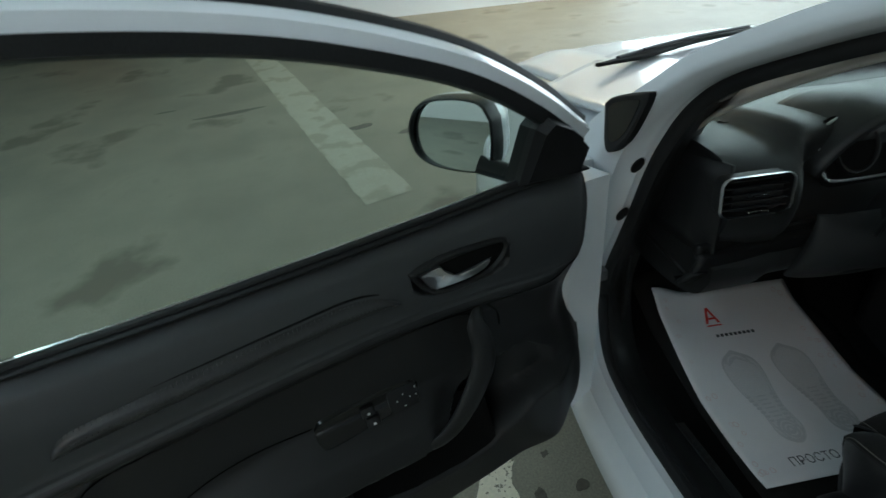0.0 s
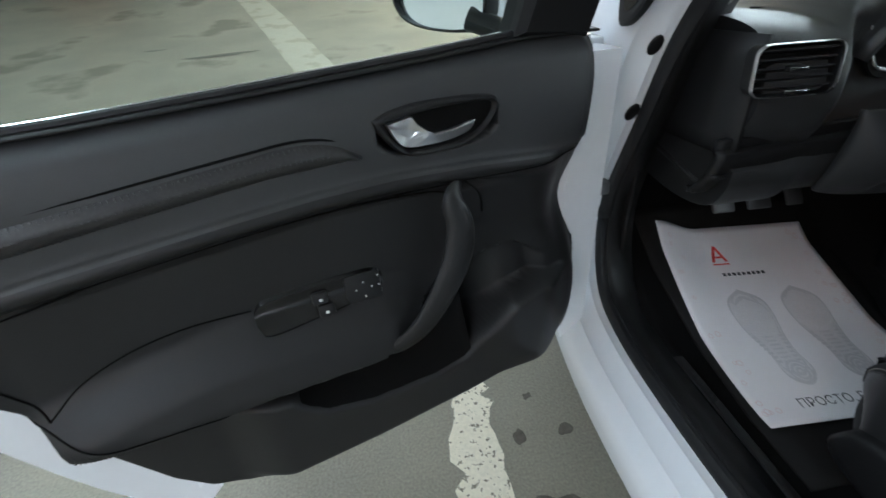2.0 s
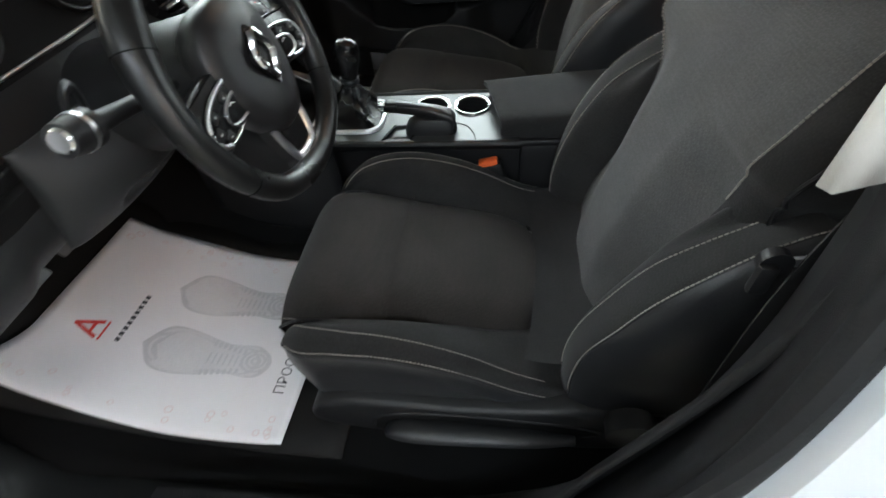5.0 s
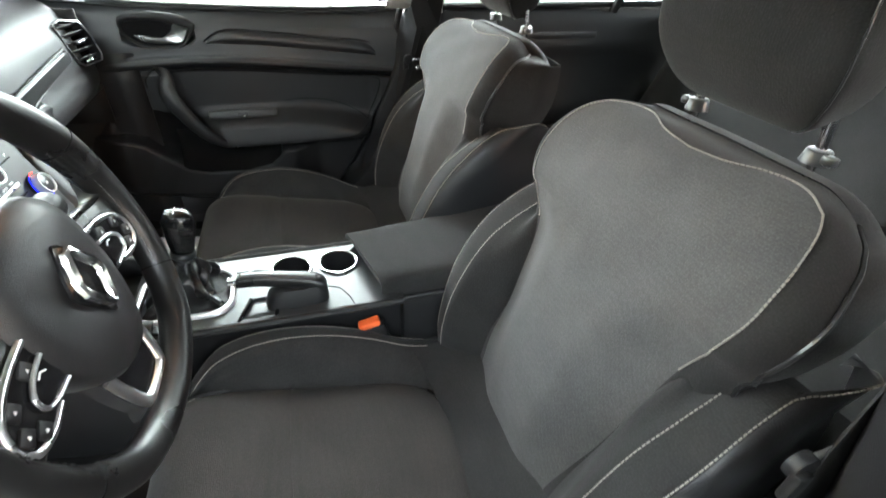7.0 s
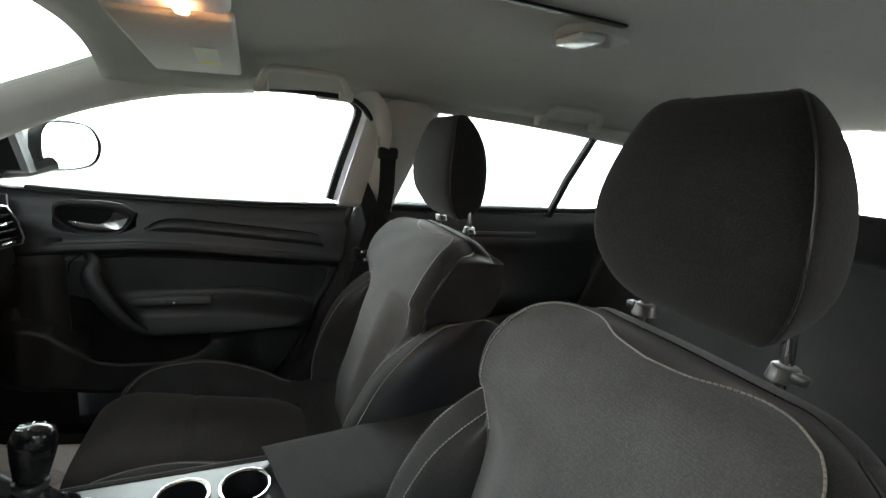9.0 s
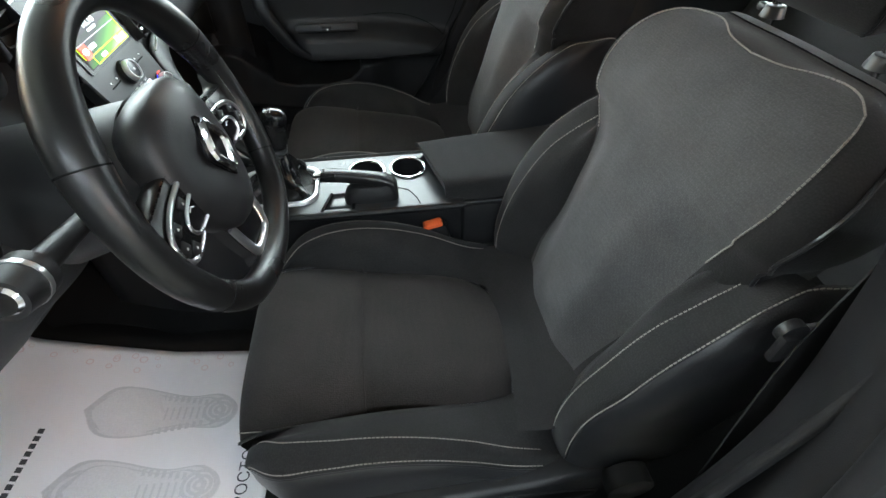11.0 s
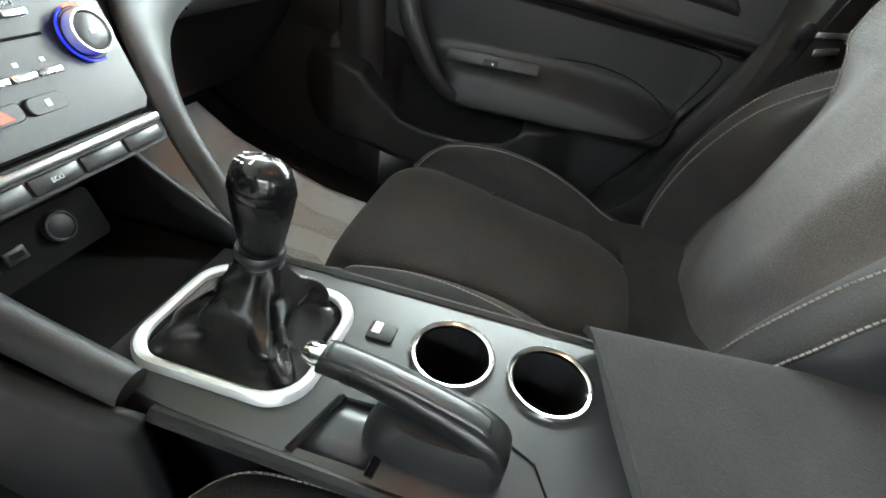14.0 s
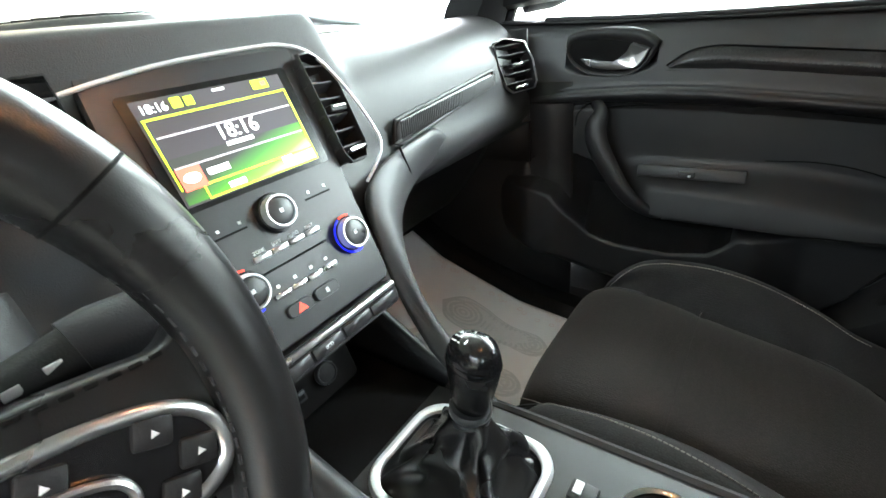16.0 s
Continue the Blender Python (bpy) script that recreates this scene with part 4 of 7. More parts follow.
    blade = spl([(0.385, 0.836), (0.366, 0.826), (0.335, 0.8275), (0.296, 0.834), (0.305, 0.8205), (0.335, 0.8125), (0.372, 0.8105), (0.402, 0.8135), (0.385, 0.836)], 41)[:-1]
    bc = sum(np.array(p) for p in blade) / 40
    mk("lever", *loft([[pt(*(bc + (np.array(p) - bc) * k), w) for p in blade] for k, w in ((1.0, -0.006), (1.0, 0.001), (0.9, 0.005), (0.45, 0.0065))]), SATINCHROME, handle, "satin chrome release lever", angle=40)
    paddle = spl([(0.427, 0.847), (0.409, 0.8505), (0.392, 0.8525), (0.383, 0.841), (0.367, 0.826), (0.384, 0.816), (0.402, 0.8135), (0.414, 0.824), (0.427, 0.847)], 41)[:-1]
    bc = sum(np.array(p) for p in paddle) / 40
    mk("lever_paddle", *loft([[pt(*(bc + (np.array(p) - bc) * k), w) for p in paddle] for k, w in ((1.0, -0.006), (1.0, 0.004), (0.93, 0.0075), (0.5, 0.0045), (0.1, 0.003))]), SATINCHROME, handle, "dished satin chrome lever end", angle=40)

    # patterned trim strip in its groove
    up = curve((0.46, 0.811), (0.475, 0.823), (0.49, 0.832), (0.512, 0.838), (0.546, 0.840), (0.6, 0.835), (0.74, 0.821), (0.88, 0.806), (0.915, 0.795), (0.93, 0.775))
    lo = curve((0.46, 0.810), (0.485, 0.808), (0.53, 0.805), (0.6, 0.801), (0.9, 0.768), (0.93, 0.766))
    mk("trim_strip", *sheet(lambda a, b: pt(0.462 + 0.465 * a, lo(0.462 + 0.465 * a) + (up(0.462 + 0.465 * a) - lo(0.462 + 0.465 * a)) * b, 0.001 + 0.011 * math.sin(math.pi * b)), 60, 8), STRIPTEX, door, "fine patterned dark trim strip")
    ribs = []
    for k in range(64):
        u = 0.50 + 0.40 * k / 63
        a, b = lo(u) + 0.003, up(u + 0.008) - 0.003
        ribs.append(tube([pt(u, a, 0.004), pt(u + 0.004, (a + b) / 2, 0.0118), pt(u + 0.008, b, 0.004)], 0.0013, 5))
    mk("trim_rib", *join(*ribs), STRIPTEX, door, "fine slanting ribs of the trim strip")
    edge = [pt(u, up(u) + 0.004, 0.001) for u in np.linspace(0.458, 0.932, 40)] + [pt(u, lo(u) - 0.004, 0.001) for u in np.linspace(0.932, 0.458, 40)]
    mk("strip_surround", *tube(edge, 0.0018, 8, closed=True), DARKGAP, door)
    # grab handle
    gp = spl([(0.322, 0.738, -0.004), (0.335, 0.742, 0.012), (0.346, 0.728, 0.028), (0.341, 0.692, 0.038), (0.352, 0.648, 0.046), (0.382, 0.594, 0.05), (0.418, 0.545, 0.048), (0.455, 0.515, 0.038), (0.478, 0.50, 0.02)], 40)
    gw = curve((0, 0.008), (5, 0.013), (11, 0.019), (17, 0.023), (24, 0.021), (32, 0.015), (39, 0.008))
    mk("grab_handle", *tube([pt(*p) for p in gp], [gw(k) for k in range(40)], 14, up=(0, 1, 0), flat=0.55), PANEL, door, "curved dark grab handle")
    bow = spl([(0.285, 0.69), (0.290, 0.722), (0.315, 0.744), (0.35, 0.748), (0.42, 0.744)], 30)
    mk("panel_seam", *tube([pt(p[0], p[1], door_w(p[0], p[1], TOP) + 0.001) for p in bow], 0.0018, 6), DARKGAP, door)
    # near-black sheet over the bin mouth, with the pocket's shade in its colour
    def mouth_shade(a, b):
        u = 0.325 + 0.286 * a
        v0, v1 = lerp(BINLOW, u) - 0.010, lerp(BINTOP, u) + 0.004 - 0.05 * (1 - sm(u, 0.325, 0.40))
        v = v0 + (v1 - v0) * b
        return pt(u, v, 0.036 - 0.048 * b - 0.02 * math.sin(math.pi * b) * math.sin(math.pi * a) ** 0.5)

    mk("bin_shade", *sheet(mouth_shade, 60, 24), DARKGAP, door, "black lining of the door bin", angle=60)
    # switch panel on the armrest
    if mirror_side:
        hi = curve((0.452, 0.624), (0.462, 0.634), (0.48, 0.638), (0.55, 0.637), (0.622, 0.632), (0.638, 0.616))
        lw = curve((0.452, 0.608), (0.462, 0.601), (0.5, 0.593), (0.55, 0.588), (0.625, 0.583), (0.638, 0.598))
        face = lambda u, v: door_w(u, v, TOP) + 0.005
        wl = lambda v: face(0.52, v)
        mk("switch_panel", *sheet(lambda a, b: (lambda u, v: pt(u, v, face(u, v) - 0.006 * (abs(2 * b - 1) > 0.999)))(0.452 + 0.186 * a, lw(0.452 + 0.186 * a) + (hi(0.452 + 0.186 * a) - lw(0.452 + 0.186 * a)) * b), 30, 12), GLOSSY, door, "gloss black window switch panel")
        for du, dv in ((0.548, 0.614), (0.543, 0.598)):
            mk("window_switch", *rbox(0.024, 0.012, 0.019, 0.004, Matrix.Translation(pt(du, dv, wl(dv) + 0.002)) @ pose(0, 0, 0, 18 * s)), PLASTIC, door)
            mk("symbol", *rbox(0.005, 0.002, 0.004, 0.0008, Matrix.Translation(pt(du, dv, wl(dv) + 0.0092)) @ pose(0, 0, 0, 18 * s)), PALEINK, door)
        mk("mirror_control", *rbox(0.055, 0.01, 0.045, 0.006, Matrix.Translation(pt(0.484, 0.612, wl(0.612) + 0.001)) @ pose(0, 0, 0, 18 * s)), PLASTIC, door)
        for k in range(8):
            du, dv = (0.484 + 0.012 * math.cos(k * math.pi / 4), 0.612 + 0.010 * math.sin(k * math.pi / 4)) if k % 2 == 0 else (0.461, 0.608 + 0.004 * k)
            if k in (0, 2, 4, 6, 1, 5):
                mk("symbol", *rbox(0.0025, 0.002, 0.0025, 0.0006, Matrix.Translation(pt(du, dv, wl(dv) + 0.0072)) @ pose(0, 0, 0, 18 * s)), PALEINK, door)
    else:
        mk("switch_panel", *rbox(0.19, 0.01, 0.024, 0.004, Matrix.Translation(pt(0.523, 0.600, 0.03)) @ pose(0, 0, 0, 18 * s)), SATINBLACK, door, "black window switch panel")
        mk("window_switch", *rbox(0.03, 0.008, 0.013, 0.003, Matrix.Translation(pt(0.52, 0.597, 0.036)) @ pose(0, 0, 0, 18 * s)), PLASTIC, door)
        mk("symbol", *rbox(0.005, 0.002, 0.004, 0.0008, Matrix.Translation(pt(0.525, 0.597, 0.0405)) @ pose(0, 0, 0, 18 * s)), PALEINK, door)
    line = spl([(0.895, 0.552), (0.925, 0.62), (0.938, 0.672), (0.93, 0.69), (0.905, 0.696), (0.78, 0.72), (0.664, 0.734), (0.5, 0.742), (0.38, 0.738), (0.33, 0.728)], 80)
    mk("panel_seam", *tube([pt(p[0], p[1], door_w(p[0], p[1], TOP) + 0.001) for p in line], 0.0013, 6), DARKGAP, door)
    line = spl([(0.895, 0.552), (0.85, 0.585), (0.79, 0.61), (0.72, 0.622), (0.64, 0.62)], 40)
    mk("panel_seam", *tube([pt(p[0], p[1], door_w(p[0], p[1], TOP) + 0.001) for p in line], 0.0011, 6), DARKGAP, door)
    line = spl([(0.08, 0.752), (0.2, 0.748), (0.32, 0.75)], 30)
    mk("panel_seam", *tube([pt(p[0], p[1], door_w(p[0], p[1], TOP) + 0.001) for p in line], 0.001, 6), DARKGAP, door)
    line = spl([(0.94, 0.585), (0.90, 0.545), (0.85, 0.515), (0.80, 0.508), (0.733, 0.505), (0.673, 0.498), (0.618, 0.493)], 40)
    mk("panel_seam", *tube([pt(p[0], p[1], door_w(p[0], p[1], TOP) + 0.001) for p in line], 0.0011, 6), DARKGAP, door)
    return door


front_door(DOOR_L, 1, True, "front_door", "white front car door, wide open, with black inner panel", TOP)
front_door(DOOR_R, -1, False, "front_door", "closed front car door with black inner panel and chrome release lever", TOP_R)

# ---- dashboard ----
dash = thing("dashboard", "dark grey soft plastic dashboard with chrome-edged vents and touch screen", "dashboard")

# cross-sections (y, z) of the dash skin at stations along x, from the windscreen over the front to the underside
DRIVER = [(1.17, 0.885), (1.0, 0.915), (0.86, 0.925), (0.74, 0.925), (0.665, 0.91), (0.63, 0.875), (0.62, 0.82), (0.635, 0.77), (0.66, 0.735), (0.655, 0.70), (0.66, 0.66), (0.70, 0.615), (0.82, 0.60), (1.0, 0.62)]
POD = [(1.17, 0.885), (1.02, 0.925), (0.9, 0.945), (0.8, 0.955), (0.70, 0.95), (0.68, 0.91), (0.70, 0.85), (0.69, 0.78), (0.67, 0.735), (0.66, 0.70), (0.67, 0.66), (0.72, 0.62), (0.82, 0.60), (1.0, 0.62)]
MID = [(1.17, 0.885), (1.02, 0.92), (0.9, 0.94), (0.8, 0.948), (0.705, 0.946), (0.688, 0.925), (0.685, 0.85), (0.67, 0.78), (0.655, 0.735), (0.65, 0.70), (0.66, 0.66), (0.72, 0.62), (0.82, 0.60), (1.0, 0.62)]
PASS = [(1.17, 0.885), (1.02, 0.905), (0.9, 0.915), (0.80, 0.915), (0.735, 0.895), (0.70, 0.855), (0.685, 0.81), (0.678, 0.77), (0.668, 0.735), (0.675, 0.705), (0.71, 0.68), (0.78, 0.66), (0.86, 0.63), (1.0, 0.60)]
STATIONS = [(-0.735, DRIVER), (-0.62, DRIVER), (-0.58, POD), (-0.2, POD), (-0.15, MID), (0.13, MID), (0.2, PASS), (0.5, PASS), (0.70, PASS)]


def section(x):
    for (a, p), (b, q) in zip(STATIONS, STATIONS[1:]):
        if x <= b:
            k = sm((x - a) / (b - a), 0, 1)
            return [np.array(u) * (1 - k) + np.array(v) * k for u, v in zip(p, q)]
    return [np.array(u) for u in STATIONS[-1][1]]


def dash_skin(a, b):
    x = -0.735 + 1.435 * a
    pts = spl(section(x), 57)
    y, z = pts[int(round(b * 56))]
    e = max(0, abs(x) - 0.55) / 0.2
    return (x, y + 0.03 * e * e * (z > 0.7), z)


mk("dash_skin", *sheet(dash_skin, 130, 57), SOFT, dash, "grained dark grey dash skin", angle=60)
for x in (-0.735, 0.70):
    pts = spl(section(x), 57)
    e = max(0, abs(x) - 0.55) / 0.2
    mk("dash_end", [(x, y + 0.03 * e * e * (z > 0.7), z) for y, z in pts], [tuple(range(57))], PLASTIC, dash, smooth=False)
# lower glovebox and knee panels
mk("glovebox", *sheet(lambda a, b: (0.13 + 0.56 * a, 0.775 + 0.10 * b + 0.05 * b * b, 0.675 - 0.20 * b), 20, 12), PLASTIC, dash, "black glovebox lid", thick=0.012)


def knee(a, b):
    x = -0.765 + 0.25 * a
    step = sm(b, 0.18, 0.24)
    return (x, 0.672 - 0.014 * step + 0.05 * b * b - 0.006 * bumpy(b, 0.62, 0.03), 0.75 - 0.105 * b + 0.018 * a * (1 - b))


mk("knee_panel", *sheet(knee, 20, 40), PLASTIC, dash, "black lower dash panel", thick=0.012)
mk("knee_lip", *tube([(-0.765, 0.722, 0.643), (-0.64, 0.716, 0.64), (-0.53, 0.712, 0.645)], 0.007, 8), PLASTIC, dash)
mk("dash_underside", *sheet(lambda a, b: (-0.74 + 0.60 * a, 0.715 + 0.40 * b, 0.648 + 0.06 * b), 10, 6), PLASTIC, dash, thick=0.008)
mk("fuse_catch", *rbox(0.03, 0.008, 0.018, 0.004, Matrix.Translation((-0.635, 0.677, 0.69)) @ pose(0, 0, 0, 20, 0, 0)), SATIN, dash)


def column_cover(a, b):
    x = -0.545 + 0.33 * a
    e = math.sin(math.pi * a) ** 0.6
    y = 0.645 - 0.075 * e * math.sin(math.pi * min(1.0, b * 0.85 + 0.08)) + 0.03 * b * b
    y += 0.03 * bumpy(b, 0.8, 0.09) * sm(a, 0.2, 0.28) * (1 - sm(a, 0.72, 0.8))
    return (x, y, 0.79 - 0.15 * b - 0.012 * e * b)


mk("column_cover", *sheet(column_cover, 50, 40), SOFT, dash, "black cover below the steering column", thick=0.01)
mk("stalk_collar", *moved(ring(0.036, 0.012, 0.012, 36), basis((-0.50, 0.565, 0.815), (0.9, 0.42, 0.1), (0, -0.2, 0.98), (-0.42, -0.9, -0.1))), PLASTIC, dash)
mk("end_panel", *sheet(lambda a, b: (-0.737, 0.66 + 0.43 * a, 0.72 + 0.19 * b - 0.02 * a), 6, 6), PLASTIC, dash, thick=0.01)
mk("end_panel", *sheet(lambda a, b: (0.705, 0.69 + 0.4 * a, 0.60 + 0.28 * b), 6, 6), PLASTIC, dash, thick=0.01)
# windscreen demister outlet and speaker grille
mk("demister_vent", *moved(ring(0.05, 0.006, 0.006, 32, sx=1.0, sy=0.42), Matrix.Translation((-0.575, 0.84, 0.923)) @ pose(0, 0, 0, 0, 0, -20)), PLASTIC, dash)
for k in range(5):
    mk("vent_slat", *rbox(0.004, 0.03, 0.006, 0.001, Matrix.Translation((-0.605 + 0.015 * k, 0.845 - 0.004 * k, 0.924)) @ pose(0, 0, 0, 0, 25, 12)), DARKGAP, dash)
mk("speaker_grille", *disc(0.11, 0.012, 40, Matrix.Translation((-0.03, 0.86, 0.945)), r2=0.1, bev=0.004), STRIPTEX, dash, "round speaker grille")


def vent(name, m, w, h, slats, shape=None, bright=True):
    """An air vent in the x, y plane of m, facing z."""
    v = new(name)
    v.parent = dash
    out = shape or rounded(w, h, min(w, h) * 0.22)
    c = np.mean(np.array(out), 0)
    mk("backing", *moved(slab([tuple(c + (np.array(p) - c) * 0.97) for p in out], 0.004), m @ Matrix.Translation((0, 0, -0.03))), DARKGAP, v)
    n = len(out)
    prof = [(1.0, -0.03), (1.0, 0.0), (1.015, 0.0035), (1.045, 0.003), (1.055, -0.002)]
    loops = [[(c[0] + (p[0] - c[0]) * k, c[1] + (p[1] - c[1]) * k, z) for p in out] for k, z in prof]
    mk("frame", *moved(loft(loops[1:], caps=False), m), SATINCHROME if bright else PLASTIC, v, "satin chrome vent surround" if bright else "")
    mk("duct", *moved(loft(loops[:2], caps=False), m), PLASTIC, v)
    ys = [p[1] for p in out]
    for k in range(slats):
        y = min(ys) + (max(ys) - min(ys)) * (k + 0.75) / (slats + 0.5)
        xs = [p[0] for p in out if abs(p[1] - y) < h * 0.5]
        mk("slat", *moved(rbox(w * 0.93, 0.003, 0.02, 0.001, Matrix.Translation((c[0], y, -0.012)) @ pose(0, 0, 0, -18)), m), PLASTIC, v)
    mk("tab", *moved(rbox(0.03, 0.008, 0.012, 0.002, Matrix.Translation((c[0], c[1] + 0.002, 0.0))), m), PLASTIC, v)
    mk("tab_strip", *moved(rbox(0.026, 0.0025, 0.003, 0.0008, Matrix.Translation((c[0], c[1] + 0.003, 0.0065))), m), CHROME, v)
    mk("thumb_wheel", *moved(rbox(0.035, 0.007, 0.008, 0.002, Matrix.Translation((c[0] + 0.005, min(ys) - 0.002 + h * 0.1, 0.0))), m), CHROME, v)
    return v


vent("side_vent", basis((-0.712, 0.622, 0.866), (0.986, -0.15, 0.04), (-0.03, 0.08, 0.996), (-0.153, -0.985, 0.075)), 0.118, 0.07, 5)
pvm = basis((0.615, 0.672, 0.815), (0.94, -0.34, 0.02), (0.06, 0.22, 0.974), (-0.335, -0.915, 0.227))
vent("side_vent", pvm, 0.085, 0.085, 5, shape=[(-0.045, 0.05), (-0.02, 0.056), (0.03, 0.045), (0.045, 0.01), (0.045, -0.03), (0.035, -0.042), (-0.02, -0.042), (-0.035, -0.03), (-0.045, 0.02)])

# long patterned strip on the passenger side
mk("trim_strip", *sheet(lambda a, b: (0.232 + 0.29 * a, 0.672 + 0.004 * b + 0.006 * bumpy(a, 0.5, 0.8) * 0, 0.772 + 0.026 * a + (0.026 - 0.004 * a) * b * (sm(a, 0, 0.04)) * (1 - 0.4 * sm(a, 0.97, 1))), 40, 6), STRIPTEX, dash, "fine patterned dark trim strip", thick=0.006)
mk("trim_rib", *join(*[tube([(0.236 + 0.29 * k / 60, 0.6665, 0.774 + 0.026 * k / 60), (0.2405 + 0.29 * k / 60, 0.669, 0.797 + 0.022 * k / 60)], 0.0009, 4) for k in range(1, 59)]), SATIN, dash, "fine ribs of the trim strip")
mk("strip_surround", *tube([(0.228, 0.674, 0.77), (0.238, 0.674, 0.80), (0.38, 0.676, 0.812), (0.525, 0.678, 0.824), (0.528, 0.677, 0.80), (0.38, 0.672, 0.784), (0.24, 0.669, 0.766)], 0.003, 6, closed=True), PLASTIC, dash)
mk("dash_seam", *tube([(0.16, 0.80, 0.921), (0.4, 0.80, 0.9165), (0.62, 0.805, 0.9165)], 0.0009, 5), DARKGAP, dash)

for k in range(14):
    mk("grille_rib", *rbox(0.17 * math.sqrt(max(0.05, 1 - ((k - 6.5) / 7.2) ** 2)), 0.004, 0.004, 0.001, Matrix.Translation((-0.03, 0.86 + 0.0125 * (k - 6.5), 0.958))), PLASTIC, dash)

# instrument binnacle
mk("instrument_hood", *sheet(lambda a, b: (-0.56 + 0.36 * b, 0.62 + 0.20 * a + 0.04 * abs(2 * b - 1) ** 2, 0.972 - 0.11 * abs(2 * b - 1) ** 4 + 0.012 * math.sin(math.pi * a)), 12, 40), SOFT, dash, thick=0.012)
IN = basis((-0.38, 0.685, 0.895), (1, 0, 0), (0, 0.3, 0.954), (0, -0.954, 0.3))
mk("instrument_panel", *moved(slab(rounded(0.33, 0.13, 0.03), 0.004), IN), DARKGAP, dash)
mk("instrument_surround", *moved(tube([(p[0], p[1], 0.006) for p in spl([(-0.168, 0.015), (-0.158, -0.036), (-0.128, -0.054), (0.0, -0.056), (0.115, -0.052), (0.158, -0.036), (0.168, 0.015), (0.15, 0.052), (0.09, 0.068), (0.0, 0.072), (-0.09, 0.068), (-0.15, 0.052), (-0.168, 0.015)], 80)[:-1]], 0.0028, 8, closed=True), IN), SATINCHROME, dash, "satin chrome line round the instruments")
for x in (-0.09, 0.09):
    mk("dial", *moved(ring(0.045, 0.006, 0.01, 32), IN @ Matrix.Translation((x, 0, 0.004))), PLASTIC, dash)
    mk("dial_face", *moved(disc(0.04, 0.006, 32), IN @ Matrix.Translation((x, 0, 0.003))), DARKGAP, dash)

# centre stack
ST = basis((-0.005, 0.643, 0.801), (1, 0, 0), (0, 0.37354, 0.92762), (0, -0.92762, 0.37354))
stack = new("centre_stack")
stack.parent = dash
pan = [(-0.106, 0.122), (0.103, 0.12), (0.1, 0.02), (0.096, -0.06), (0.092, -0.15), (0.085, -0.158), (-0.085, -0.158), (-0.095, -0.15), (-0.106, -0.03), (-0.112, 0.06)]
mk("stack_panel", *moved(slab(pan, 0.02, bev=0.003), ST @ Matrix.Translation((0, 0, -0.02))), SATIN, stack, "dark satin centre panel", angle=30)
mk("stack_body", *moved(slab([(x * 1.04, y * 1.02) for x, y in pan], 0.10), ST @ Matrix.Translation((0, 0, -0.125))), PLASTIC, stack)
mk("screen_bezel", *moved(slab(rounded(0.17, 0.106, 0.004, cx=-0.002, cy=0.045), 0.002), ST), GLOSSY, stack, "gloss black screen")


def on_screen(name, x0, x1, y0, y1, mat, z=0.0028, th=0.0006):
    mk(name, *moved(rbox(x1 - x0, y1 - y0, th, 0, Matrix.Translation(((x0 + x1) / 2, (y0 + y1) / 2, z))), ST), mat, stack, smooth=False)


on_screen("display", -0.078, 0.072, -0.003, 0.092, SCREEN, 0.0024)
on_screen("display_field", -0.076, 0.069, -0.001, 0.040, SCREENFADE, 0.0032)
on_screen("display_edge", -0.076, 0.070, 0.0742, 0.0758, SCREENLIME, 0.0038)
on_screen("display_edge", 0.0685, 0.070, 0.0, 0.075, SCREENLIME, 0.0044)
on_screen("display_edge", -0.076, -0.0745, 0.012, 0.075, SCREENLIME, 0.0044)
on_screen("display_edge", -0.055, 0.070, -0.002, -0.0004, SCREENLIME, 0.0044)
on_screen("display_edge", -0.055, 0.070, 0.0105, 0.0122, SCREENLIME, 0.0044)
on_screen("display_edge", -0.057, -0.0555, -0.002, 0.0125, SCREENLIME, 0.0050)
on_screen("display_line", -0.072, 0.066, 0.058, 0.0595, SCREENGREY, 0.0044)
on_screen("display_line", -0.072, 0.066, 0.030, 0.0315, SCREENGREY, 0.0044)
on_screen("display_icon", -0.073, -0.052, 0.010, 0.030, SCREENRED, 0.0056)
mk("display_icon", *moved(disc(0.0065, 0.0006, 20, m=Matrix.Translation((-0.0625, 0.020, 0.006)) @ Matrix.Diagonal((1.2, 0.7, 1, 1))), ST), SCREENWHITE, stack)
on_screen("display_icon", -0.046, -0.037, 0.080, 0.089, SCREENLIME, 0.0044)
on_screen("display_icon", -0.034, -0.026, 0.080, 0.088, SCREENLIME, 0.0044)
on_screen("display_icon", 0.036, 0.054, 0.081, 0.090, SCREENLIME, 0.0044)
on_screen("display_icon", 0.045, 0.052, 0.083, 0.088, SCREENRED, 0.0052)
on_screen("display_bar", -0.047, -0.026, 0.0175, 0.0235, SCREENWHITE, 0.0050)
on_screen("display_bar", -0.035, -0.018, 0.001, 0.006, SCREENWHITE, 0.0056)
on_screen("display_bar", 0.028, 0.040, 0.003, 0.011, SCREENWHITE, 0.0056)
on_screen("display_bar", -0.018, 0.010, 0.037, 0.0405, SCREENWHITE, 0.0056)
on_screen("display_bar", -0.006, 0.006, 0.087, 0.089, SCREENWHITE, 0.0056)
lettering("18:16", 0.020, ST @ Matrix.Translation((0.0, 0.050, 0.0046)), SCREENWHITE, stack, "clock")
lettering("18:16", 0.011, ST @ Matrix.Translation((-0.062, 0.083, 0.0046)), SCREENWHITE, stack, "clock")


